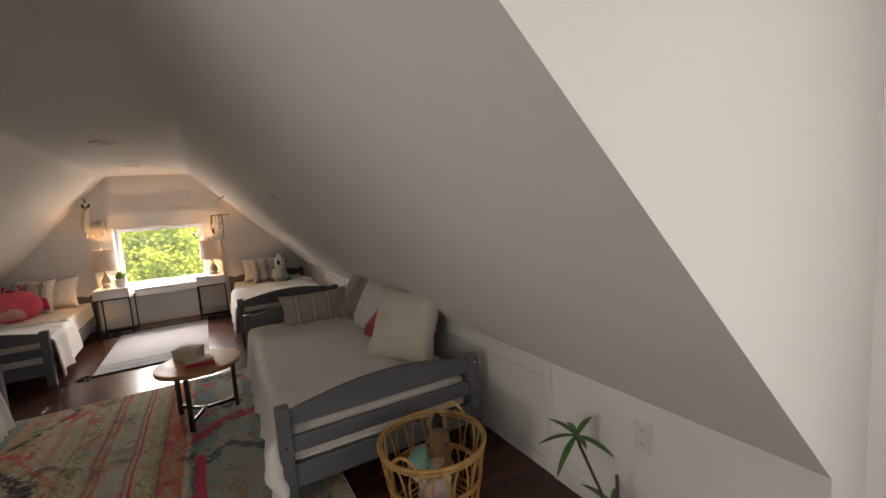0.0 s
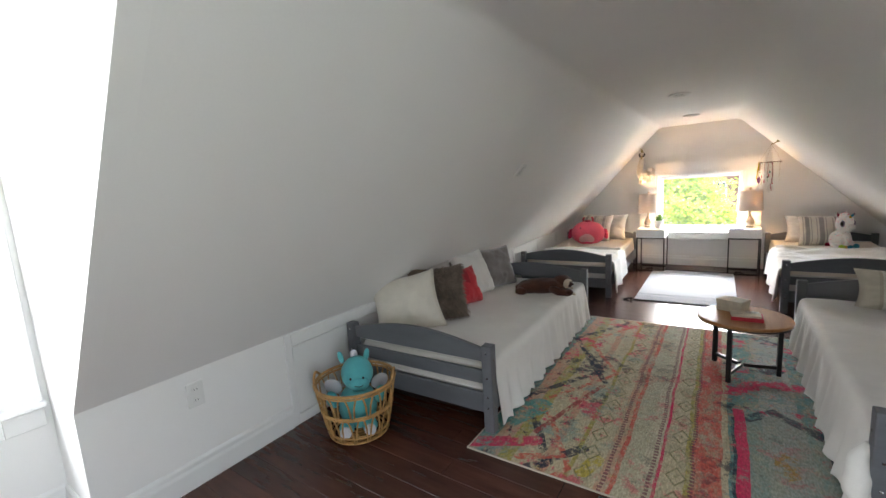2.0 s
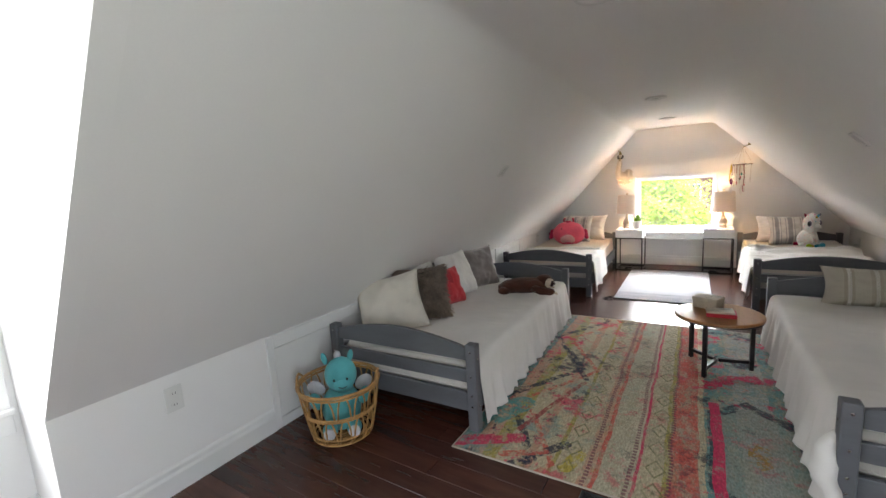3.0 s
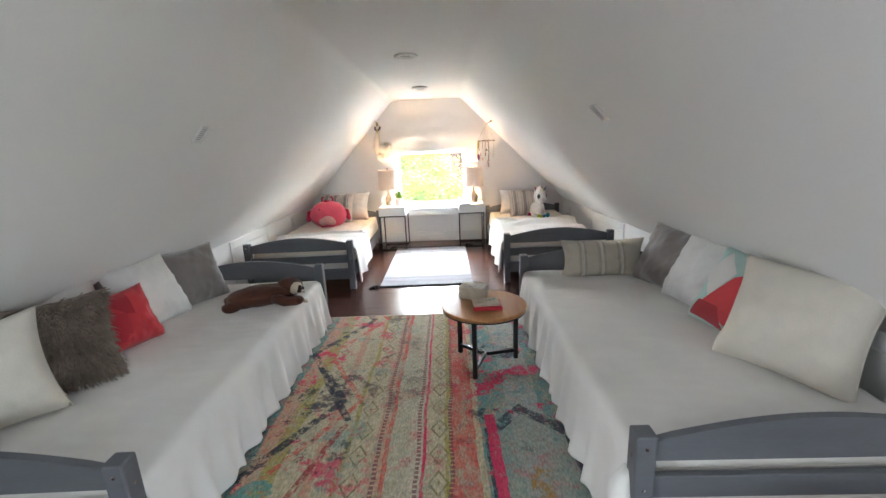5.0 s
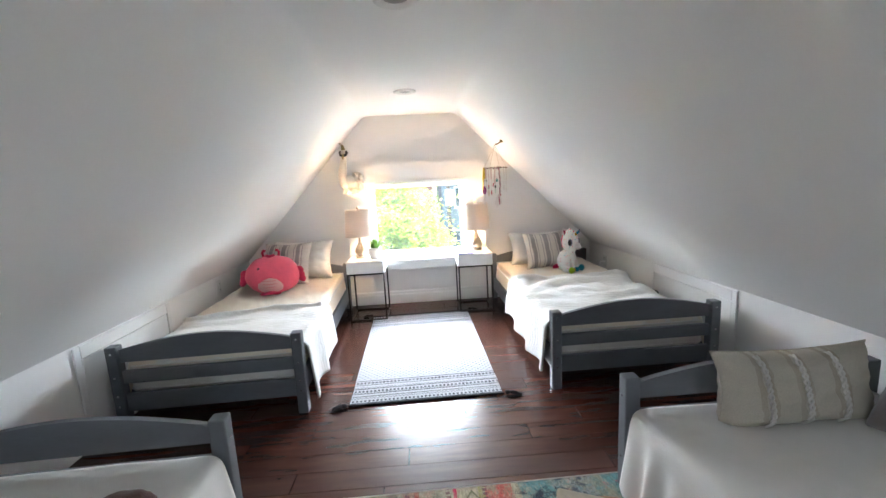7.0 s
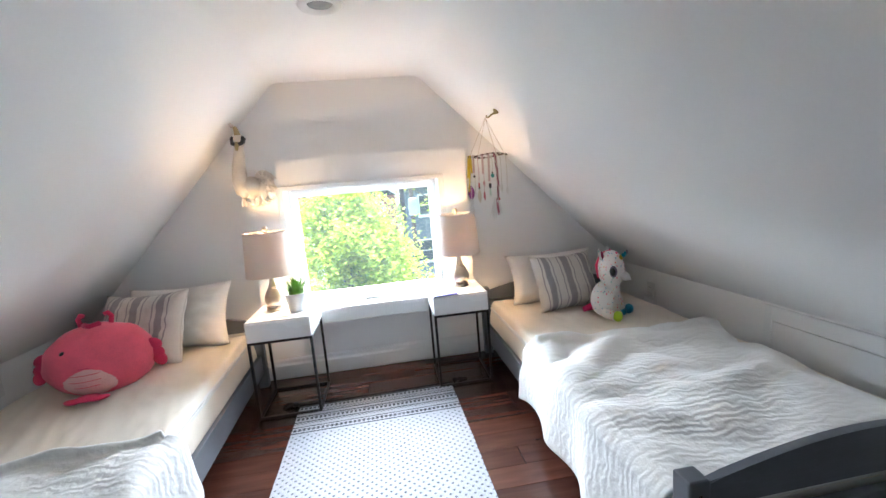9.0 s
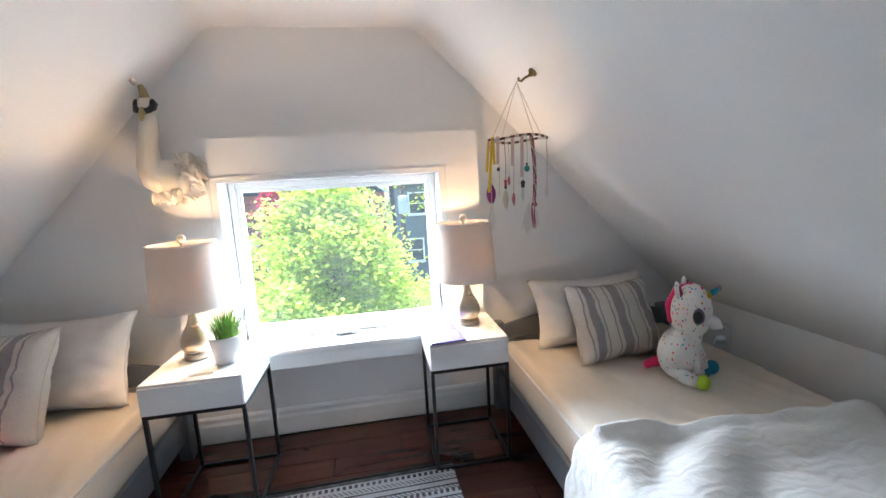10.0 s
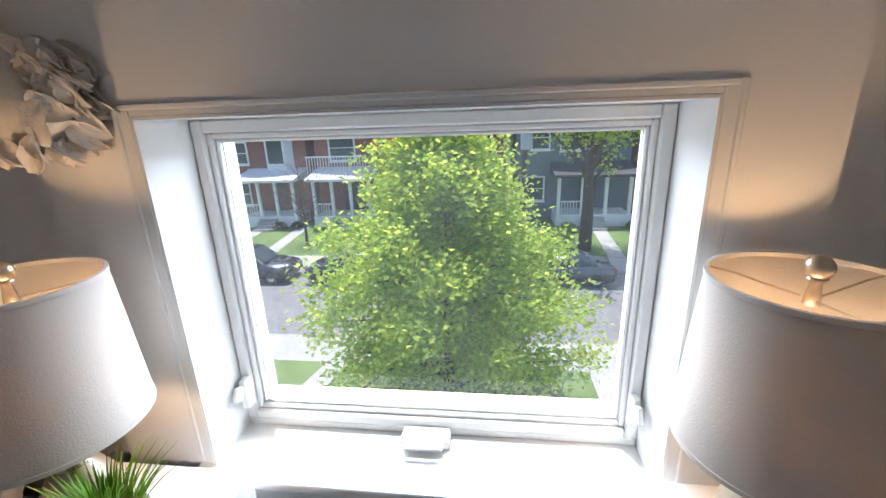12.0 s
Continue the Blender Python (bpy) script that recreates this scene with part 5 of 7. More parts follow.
# pillows at the window end
BANDS = [(-0.13, 0.018, (0.36, 0.335, 0.33)), (-0.165, 0.003, (0.36, 0.335, 0.33)), (-0.095, 0.003, (0.36, 0.335, 0.33)), (-0.01, 0.021, (0.36, 0.335, 0.33)), (-0.05, 0.003, (0.36, 0.335, 0.33)), (0.03, 0.003, (0.36, 0.335, 0.33)),
         (0.125, 0.017, (0.36, 0.335, 0.33)), (0.16, 0.003, (0.36, 0.335, 0.33)), (0.09, 0.003, (0.36, 0.335, 0.33))]
STRIPE = striped("grey_striped_linen", (0.70, 0.66, 0.60), BANDS)
PW = cloth("white_pillow_linen", (0.77, 0.74, 0.70), 0.05, 220, 0.35)
cushion(0.740, 6.500, ZB, 0, 24, 0.62, 0.35, 0.14, PW, "white linen pillow against the headboard", GP, 1.4, "pillow")
cushion(0.750, 6.290, ZB, 4, 26, 0.42, 0.37, 0.14, STRIPE, "linen pillow with grey woven stripes", GP, 2.4, "pillow")
cushion(-1.640, 6.460, ZB, -2, 24, 0.60, 0.40, 0.15, PW, "white linen pillow against the headboard", GP, 3.1, "pillow")
cushion(-1.740, 6.250, ZB, -6, 26, 0.46, 0.42, 0.15, STRIPE, "linen pillow with grey woven stripes", GP, 4.9, "pillow")


# ---------- plush toys: one mesh each ----------
def toy(name, label, m, mats, build):
    bm = bmesh.new()
    build(bm)
    ob = part(name, bm, mats, None, "", True)
    ob.matrix_basis = m
    return tagged(ob, label, "plush toy", "plush toys")


def add(bm, slot, c, r, m=None, shape=None, seg=18):
    k = len(bm.faces)
    blob(c, r, seg, bm, m, shape)
    paint(bm, k, slot)


def add_tube(bm, slot, pts, r, taper=None):
    k = len(bm.faces)
    tube(pts, r, 10, bm, False, taper)
    paint(bm, k, slot)


def plushm(name, col, vary=0.12):
    return plain(name, col, 0.9, vary=vary, big=9, fine=180, relief=0.55, dist=0.004, sheen=0.15)


P_PINK, P_PALE, P_DARKPINK, P_EYE = plushm("pink_plush", (0.84, 0.12, 0.19)), plushm("pale_pink_plush", (0.74, 0.42, 0.40)), plushm("deep_pink_plush", (0.62, 0.03, 0.10)), M["dark"]


def pink_toy(bm):
    egg = lambda v: 1.0 + (0.04 * noise.noise(v * 3)) + 0.05 * max(0, -v.z)
    add(bm, 0, (0, 0, 0.135), (0.205, 0.15, 0.15), None, egg, 32)
    add(bm, 1, (0, -0.046, 0.088), (0.125, 0.112, 0.088), None, egg, 26)
    for s in (-1, 1):
        for k in range(3):
            add(bm, 2, (s * (0.205 + 0.008 * k), -0.01 + 0.0 * k, 0.16 - 0.035 * k), (0.034, 0.016, 0.026), pose(0, 0, 0, 0, s * (25 + 18 * k), 0))
        add_tube(bm, 2, [(s * 0.055, 0, 0.275), (s * 0.062, 0, 0.31), (s * 0.05, -0.004, 0.328), (s * 0.038, -0.006, 0.322)], 0.010)
        add(bm, 3, (s * 0.062 - 0.012, -0.118, 0.196), (0.012, 0.008, 0.010))
    add_tube(bm, 2, [(-0.03, -0.03, 0.288), (0.0, -0.05, 0.282), (0.03, -0.03, 0.288)], 0.012)
    add_tube(bm, 3, [(-0.022, -0.138, 0.176), (-0.012, -0.142, 0.171), (0.0, -0.142, 0.176)], 0.0022)
    add(bm, 2, (0.01, -0.175, 0.017), (0.045, 0.035, 0.013))
    for s in (-1, 1):
        add(bm, 2, (0.01 + s * 0.045, -0.185, 0.014), (0.036, 0.016, 0.011), pose(0, 0, 0, 0, 0, s * 18))
    for z in (0.055, 0.08, 0.105, 0.13):
        hw_ = 0.095 * math.sqrt(max(0.05, 1 - ((z - 0.088) / 0.088) ** 2))
        yy = -0.046 - 0.114 * math.sqrt(max(0.02, 1 - ((z - 0.088) / 0.09) ** 2)) * 1.045
        add_tube(bm, 2, [(hw_ * q, yy + 0.055 * q * q * (1 if True else 0), z) for q in (-0.9, -0.6, -0.3, 0, 0.3, 0.6, 0.9)], 0.0012)


toy("pink_plush_toy", "round pink plush sea creature with a pale belly on the bed", pose(-1.76, 6.02, 0.386, -4, 0, 8) @ Matrix.Scale(1.1, 4), [P_PINK, P_PALE, P_DARKPINK, P_EYE], pink_toy)


def speckled():
    m, n, l, b = shader("white_plush_with_confetti_specks")
    v = tex_coords(n, l, (1, 1, 0.75))
    vo = n.new("ShaderNodeTexVoronoi")
    vo.inputs["Scale"].default_value = 66
    l.new(v, vo.inputs["Vector"])
    dot = math_node(n, l, "LESS_THAN", vo.outputs["Distance"], 0.26)
    sp = n.new("ShaderNodeSeparateColor")
    l.new(vo.outputs["Color"], sp.inputs[0])
    some = math_node(n, l, "GREATER_THAN", sp.outputs[1], 0.2)
    col = ramp(n, l, sp.outputs[0], [(0, (0.75, 0.04, 0.15)), (0.3, (0.03, 0.32, 0.52)), (0.55, (0.75, 0.10, 0.03)), (0.75, (0.10, 0.50, 0.42)), (0.9, (0.7, 0.5, 0.08))], "CONSTANT")
    l.new(mixc(n, l, math_node(n, l, "MULTIPLY", dot, some), (0.80, 0.78, 0.75), col), b.inputs["Base Color"])
    b.inputs["Roughness"].default_value = 0.9
    b.inputs["Sheen Weight"].default_value = 0.4
    bump(n, l, b, noise_tex(n, l, v, 200, 2), 0.5, 0.004)
    return m


def unicorn_toy(bm):
    # faces +x locally
    add(bm, 0, (-0.03, 0, 0.105), (0.095, 0.115, 0.11), pose(0, 0, 0, 0, 14, 0), None, 24)
    add(bm, 0, (0.005, 0, 0.19), (0.062, 0.058, 0.07))
    add(bm, 0, (0.015, 0, 0.285), (0.088, 0.083, 0.115), None, None, 26)
    add(bm, 5, (0.105, 0, 0.252), (0.038, 0.034, 0.026), pose(0, 0, 0, 0, 20, 0))
    add(bm, 5, (0.13, 0.012, 0.235), (0.016, 0.014, 0.012))
    for s in (-1, 1):
        add(bm, 4, (0.060, s * 0.070, 0.285), (0.022, 0.018, 0.026))
        add(bm, 7, (0.058, s * 0.066, 0.285), (0.029, 0.016, 0.034))
        add(bm, 0, (-0.03, s * 0.052, 0.372), (0.014, 0.022, 0.045), pose(0, 0, 0, s * -18, -10, 0))
        add(bm, 8, (-0.018, s * 0.053, 0.368), (0.008, 0.014, 0.034), pose(0, 0, 0, s * -18, -10, 0))
        # hind legs stretched ahead, fore legs upright between
        add_tube(bm, 0, [(-0.04, s * 0.075, 0.05), (0.02, s * 0.092, 0.036), (0.075, s * 0.09, 0.030)], 0.030)
        add(bm, 1 if s < 0 else 2, (0.095, s * 0.09, 0.030), (0.032, 0.031, 0.030))
        add_tube(bm, 0, [(0.025, s * 0.035, 0.15), (0.055, s * 0.035, 0.09), (0.068, s * 0.035, 0.04)], 0.024)
        add(bm, 3 if s < 0 else 2, (0.076, s * 0.035, 0.024), (0.027, 0.025, 0.024))
    add_tube(bm, 6, [(-0.06, 0, 0.23), (-0.075, 0, 0.30), (-0.045, 0, 0.362), (0.01, 0, 0.378), (0.055, 0, 0.362)], 0.026)
    add_tube(bm, 6, [(-0.11, 0, 0.05), (-0.15, -0.02, 0.035), (-0.175, -0.05, 0.028)], 0.026, lambda t: 1 - 0.4 * t)
    for k, sl_ in enumerate((3, 3, 2, 2, 7)):
        add(bm, sl_, (0.075 + 0.013 * k, 0, 0.352 + 0.010 * k), (0.018 - 0.0028 * k, 0.018 - 0.0028 * k, 0.014))
    for i in range(6):
        add(bm, 6, (0.0 + 0.008 * i, 0.0, 0.385 - 0.002 * i), (0.016, 0.02, 0.014))


toy("unicorn_plush_toy", "white plush unicorn with colourful specks, sitting on the bed", pose(0.875, 6.07, 0.388, 0, 0, -52) @ Matrix.Diagonal((0.80, 0.90, 0.96, 1)),
    [speckled(), plushm("lime_plush", (0.42, 0.62, 0.03)), plushm("blue_plush", (0.02, 0.28, 0.42)), plushm("gold_plush", (0.62, 0.42, 0.05)), M["dark"], plushm("white_plush", (0.80, 0.78, 0.77)), plushm("magenta_plush", (0.68, 0.015, 0.11)), plushm("violet_grey_plush", (0.20, 0.17, 0.24)), plushm("plum_plush", (0.30, 0.03, 0.08))], unicorn_toy)


def sloth_toy(bm):
    lump = lambda v: 1 + 0.09 * noise.noise(v * 2.5) + 0.02 * noise.noise(v * 14)
    add(bm, 0, (-0.02, 0, 0.068), (0.185, 0.100, 0.070), None, lump, 40)
    add(bm, 0, (-0.12, 0.0, 0.058), (0.095, 0.092, 0.060), None, lump, 26)
    add(bm, 0, (0.135, 0.02, 0.090), (0.078, 0.072, 0.066), None, lump, 28)
    add(bm, 1, (0.163, -0.012, 0.088), (0.046, 0.050, 0.046), None, None, 22)
    for s in (-1, 1):
        add_tube(bm, 2, [(0.190, s * 0.015 - 0.026, 0.106), (0.192, s * 0.027 - 0.030, 0.090), (0.180, s * 0.040 - 0.030, 0.070)], 0.012)
        add_tube(bm, 0, [(0.04, s * 0.07, 0.060), (0.10, s * 0.112, 0.036), (0.165, s * 0.108, 0.028)], 0.034)
        add(bm, 0, (0.168, s * 0.108, 0.030), (0.036, 0.034, 0.030), None, lump)
        add(bm, 0, (-0.185, s * 0.070, 0.036), (0.050, 0.040, 0.036), None, lump)
        for k in range(3):
            add_tube(bm, 1, [(0.192, s * 0.106 + 0.014 * (k - 1), 0.022), (0.222, s * 0.104 + 0.018 * (k - 1), 0.010)], 0.008, lambda t: 1 - 0.5 * t)
    add(bm, 2, (0.208, -0.026, 0.082), (0.010, 0.013, 0.010))


toy("sloth_plush_toy", "brown plush sloth lying on the white daybed", pose(-1.375, 3.35, 0.366, 0, 0, 24) @ Matrix.Diagonal((1.06, 1.0, 0.92, 1)), [plushm("chestnut_plush", (0.075, 0.021, 0.009), 0.25), plushm("cream_plush", (0.62, 0.52, 0.40)), plushm("dark_brown_plush", (0.035, 0.012, 0.008))], sloth_toy)


# ---------- rattan baskets ----------
def basket(x, y, rb, rt, h, label):
    th = thing("rattan_basket", label, "basket", pose(x, y, 0), "rattan baskets")
    R = lambda z: rb + (rt - rb) * (z / h) ** 0.8
    ringp = lambda r, z, n=40: [(r * math.cos(2 * math.pi * i / n), r * math.sin(2 * math.pi * i / n), z) for i in range(n)]
    part("rim", tube(ringp(R(h), h), 0.0085, 8, None, True), M["rattan"], th, "", True)
    for z in (0.012, 0.045, h * 0.52, h * 0.56, h - 0.018):
        part("hoop", tube(ringp(R(z), z), 0.0055, 8, None, True), M["rattan"], th, "", True)
    for i in range(6):
        part("base_ring", tube(ringp(rb * (0.1 + 0.16 * i), 0.007, 32), 0.006, 6, None, True), M["rattan"], th, "", True)
    n = 15
    for i in range(n):
        a0, a1 = 2 * math.pi * i / n, 2 * math.pi * (i + 0.82) / n
        pts = []
        for k in range(13):
            t = k / 12
            z = 0.012 + (h * 0.56 - 0.012) * math.sin(math.pi * t) ** 0.5
            a = a0 + (a1 - a0) * t
            pts.append((R(z) * math.cos(a), R(z) * math.sin(a), z))
        part("lower_loop", tube(pts, 0.0045, 6), M["rattan"], th, "", True)
        pts = []
        for k in range(13):
            t = k / 12
            z = h * 0.54 + (h - h * 0.54) * math.sin(math.pi * t) ** 0.5
            a = a0 + (a1 - a0) * t
            pts.append((R(z) * math.cos(a), R(z) * math.sin(a), z))
        part("upper_loop", tube(pts, 0.0045, 6), M["rattan"], th, "", True)
    for s in (0.6, 3.74):
        pts = [(R(h) * math.cos(s + q * 0.28), R(h) * math.sin(s + q * 0.28), h + 0.045 * math.cos(q * math.pi / 2)) for q in (-1, -0.6, -0.2, 0.2, 0.6, 1)]
        part("handle", tube(pts, 0.007, 8), M["rattan"], th, "", True)
    return th


basket(-1.765, 1.535, 0.155, 0.215, 0.30, "open honey rattan basket with a turquoise plush toy inside")
basket(0.865, 1.590, 0.160, 0.220, 0.33, "open honey rattan basket filled with plush toys")


def dragon_toy(bm):
    add(bm, 0, (0, 0, 0.105), (0.095, 0.115, 0.105), None, None, 24)
    add(bm, 0, (0.01, -0.01, 0.265), (0.078, 0.068, 0.082), None, None, 24)
    add(bm, 0, (0.02, -0.06, 0.235), (0.05, 0.035, 0.036))
    for s in (-1, 1):
        add(bm, 0, (s * 0.062, 0, 0.345), (0.014, 0.012, 0.030), pose(0, 0, 0, 0, s * 14, 0))
        add(bm, 2, (s * 0.030 + 0.012, -0.082, 0.268), (0.0055, 0.004, 0.0065))
        add(bm, 1, (s * 0.115, 0.02, 0.20), (0.046, 0.014, 0.034), pose(0, 0, 0, 0, s * -30, 0))
        add(bm, 0, (s * 0.115, -0.045, 0.165), (0.028, 0.030, 0.042), pose(0, 0, 0, 0, s * 25, 0))
        add(bm, 0, (s * 0.055, -0.095, 0.045), (0.036, 0.045, 0.034))
        add(bm, 1, (s * 0.057, -0.138, 0.045), (0.028, 0.010, 0.028))
    add_tube(bm, 2, [(0.0, -0.094, 0.238), (0.02, -0.097, 0.233), (0.04, -0.094, 0.238)], 0.0018)
    for k in range(4):
        add(bm, 1, (0.0, 0.01 + 0.012 * k, 0.352 - 0.012 * k), (0.018, 0.016, 0.020))


toy("dragon_plush_toy", "turquoise plush dragon with silvery wings in a rattan basket", pose(-1.765, 1.54, 0.022, 0, 0, 44) @ Matrix.Diagonal((1.1, 1.1, 1.17, 1)), [plushm("turquoise_plush", (0.10, 0.44, 0.47)), plushm("silver_plush", (0.58, 0.58, 0.62)), M["dark"]], dragon_toy)


def horse_toy(bm):
    add(bm, 0, (0, 0, 0.10), (0.07, 0.07, 0.10), None, None, 20)
    add(bm, 0, (0.0, -0.01, 0.235), (0.055, 0.058, 0.10), pose(0, 0, 0, 14, 0, 0), None, 20)
    add(bm, 0, (0.0, -0.075, 0.285), (0.042, 0.075, 0.044), pose(0, 0, 0, 24, 0, 0), None, 18)
    add(bm, 1, (0, 0.03, 0.30), (0.024, 0.035, 0.075))
    add(bm, 2, (0, -0.135, 0.258), (0.028, 0.022, 0.024))
    for s in (-1, 1):
        add(bm, 0, (s * 0.035, -0.01, 0.35), (0.012, 0.010, 0.026))
        add(bm, 1, (s * 0.037, -0.095, 0.302), (0.005, 0.006, 0.007))


def round_toy(bm):
    add(bm, 0, (0, 0, 0.075), (0.065, 0.06, 0.075), None, None, 22)
    add(bm, 1, (0, -0.022, 0.06), (0.05, 0.044, 0.048), None, None, 18)
    for s in (-1, 1):
        add(bm, 2, (s * 0.02, -0.057, 0.092), (0.005, 0.004, 0.005))


def cat_toy(bm):
    add(bm, 0, (0, 0, 0.075), (0.075, 0.06, 0.075), None, None, 22)
    for s in (-1, 1):
        add(bm, 0, (s * 0.048, 0, 0.138), (0.02, 0.014, 0.026))
        add(bm, 1, (s * 0.03, -0.057, 0.088), (0.007, 0.004, 0.008))
        add(bm, 2, (s * 0.045, -0.052, 0.066), (0.012, 0.004, 0.008))
    add_tube(bm, 1, [(-0.012, -0.062, 0.070), (0, -0.064, 0.064), (0.012, -0.062, 0.070)], 0.002)


toy("horse_plush_toy", "brown plush horse with a dark mane in a rattan basket", pose(0.915, 1.63, 0.016, 0, 0, -30), [plushm("caramel_plush", (0.20, 0.115, 0.045)), plushm("near_black_plush", (0.02, 0.012, 0.01)), plushm("tan_plush", (0.42, 0.27, 0.19))], horse_toy)
toy("round_plush_toy", "mint green round plush toy in a rattan basket", pose(0.82, 1.60, 0.15, 0, 0, -25), [plushm("seafoam_plush", (0.26, 0.50, 0.42)), plushm("sand_plush", (0.62, 0.48, 0.36)), M["dark"]], round_toy)
toy("cat_plush_toy", "beige plush cat with pink cheeks in a rattan basket", pose(0.83, 1.515, 0.055, 0, 0, -18), [plushm("oat_plush", (0.58, 0.46, 0.38)), M["dark"], plushm("rose_plush", (0.62, 0.22, 0.24))], cat_toy)

# ---------- potted palm by the knee wall ----------
LEAF = plain("palm_leaf_green", (0.06, 0.17, 0.03), 0.45, vary=0.25, big=20, fine=120, relief=0.2)
STALK = plain("brown_stalk", (0.10, 0.06, 0.04), 0.7, vary=0.2, fine=150, relief=0.3)


def frond(length, width):
    own = bmesh.new()
    n = 10
    for i in range(n):
        a, b = i / n, (i + 1) / n
        w = lambda t: width * math.sin(math.pi * min(1, 0.08 + t * 0.92)) ** 0.7
        q = [own.verts.new(p) for p in ((-w(a), length * a, -length * 0.45 * a * a + 0.12 * w(a)), (0, length * a, -length * 0.45 * a * a), (0, length * b, -length * 0.45 * b * b), (-w(b), length * b, -length * 0.45 * b * b + 0.12 * w(b)))]
        own.faces.new(q)
        q = [own.verts.new(p) for p in ((w(a), length * a, -length * 0.45 * a * a + 0.12 * w(a)), (0, length * a, -length * 0.45 * a * a), (0, length * b, -length * 0.45 * b * b), (w(b), length * b, -length * 0.45 * b * b + 0.12 * w(b)))]
        own.faces.new(q)
    bmesh.ops.remove_doubles(own, verts=own.verts, dist=0.0004)
    return own


pl_ = thing("potted_palm", "small green palm with brown stalks in a white pot", "plant", pose(1.265, 1.055, 0.0))
part("pot", lathe([(0.001, 0.001), (0.05, 0.001), (0.062, 0.10), (0.064, 0.115), (0.058, 0.115), (0.055, 0.10), (0.001, 0.098)], 28), M["white_plastic"], pl_, "white round pot", True)
part("stalk", tube([(0.0, 0.0, 0.09), (0.02, 0.03, 0.22), (0.015, 0.115, 0.35), (-0.005, 0.115, 0.405)], 0.006, 8), STALK, pl_, "", True)
part("stalk", tube([(0.02, -0.01, 0.09), (0.045, -0.02, 0.20), (0.05, -0.015, 0.30)], 0.006, 8), STALK, pl_, "", True)
for cx, cy, cz, cnt in ((-0.005, 0.115, 0.405, 8), (0.03, -0.01, 0.19, 5)):
    for i in range(cnt):
        f = part("frond", frond(0.115 + 0.02 * (i % 3), 0.012), LEAF, pl_, "", True)
        f.matrix_basis = pose(cx, cy, cz, 35 - 22 * (i % 3), 0, i * 360 / cnt + 14)
st = thing("wooden_tray", "small pale wooden tray with a white folded cloth", "tray", pose(1.09, 1.16, 0.0, 0, 0, 20))
bm = box(-0.11, 0.11, -0.08, 0.08, 0.0, 0.012, 0.003, 1)
for a, b, c, d in ((-0.11, 0.11, -0.08, -0.07), (-0.11, 0.11, 0.07, 0.08), (-0.11, -0.10, -0.0695, 0.0695), (0.10, 0.11, -0.0695, 0.0695)):
    box(a, b, c, d, 0.0125, 0.045, 0.002, 1, bm)
part("body", bm, wood_material("pale_tray_wood", (0.40, 0.26, 0.13), (0.52, 0.36, 0.20), 0.5), st)
part("cloth", box(-0.06, 0.07, -0.05, 0.05, 0.0125, 0.055, 0.012, 3), WHITE, st, "folded white cloth", True)

# ---------- things on the coffee table ----------
PAPER = plain("aged_paper_cover", (0.60, 0.52, 0.40), 0.7, vary=0.15, big=14, fine=90, relief=0.15)
INK = plain("grey_brown_ink", (0.22, 0.17, 0.12), 0.8, vary=0.2, relief=0)
TT = 0.0085 + TZ - 0.0085
bx = thing("keepsake_box", "cream book-shaped keepsake box with faded drawings", "box", pose(TX - 0.055, TY + 0.115, TT, 0, 0, -24))
part("body", box(-0.075, 0.075, -0.055, 0.055, 0.0, 0.048, 0.003, 1), PAPER, bx)
part("lid", box(-0.078, 0.078, -0.058, 0.058, 0.0485, 0.075, 0.004, 2), PAPER, bx)
for i in range(5):
    a = i * 1.25
    part("drawing", tube([(0.045 * math.cos(a + q) * (0.4 + 0.12 * q), 0.03 * math.sin(a + q), 0.0753) for q in (0, 0.4, 0.8, 1.2)], 0.0008, 5), INK, bx)
bk = thing("book", "cream covered hardback lying on the coffee table", "book", pose(TX + 0.01, TY - 0.055, TT + 0.0225, 0, 0, 5), "books on the coffee table")
part("cover", box(-0.078, 0.072, -0.052, 0.052, 0.0, 0.014, 0.002, 1), PAPER, bk)
part("title_bar", box(-0.05, -0.015, -0.02, -0.017, 0.0141, 0.0145), INK, bk)
part("photo", box(0.0, 0.062, 0.0, 0.045, 0.0141, 0.0145), plain("faded_cover_picture", (0.42, 0.38, 0.31), 0.6, vary=0.35, big=30, relief=0), bk, "faded cover picture")
bk2 = thing("book", "red hardback under the cream book on the coffee table", "book", pose(TX + 0.015, TY - 0.055, TT + 0.0003, 0, 0, 1), "books on the coffee table")
bm = box(-0.08, 0.08, -0.058, 0.058, 0.0, 0.003, 0.001, 1)
box(-0.08, 0.08, -0.058, 0.058, 0.019, 0.022, 0.001, 1, bm)
box(-0.08, 0.08, -0.060, -0.0575, 0.0, 0.022, 0.001, 1, bm)
part("cover", bm, plain("red_book_cloth", (0.50, 0.02, 0.04), 0.55, vary=0.1, fine=200, relief=0.2), bk2)
part("pages", box(-0.076, 0.076, -0.0570, 0.054, 0.0031, 0.0189), PAPER, bk2)

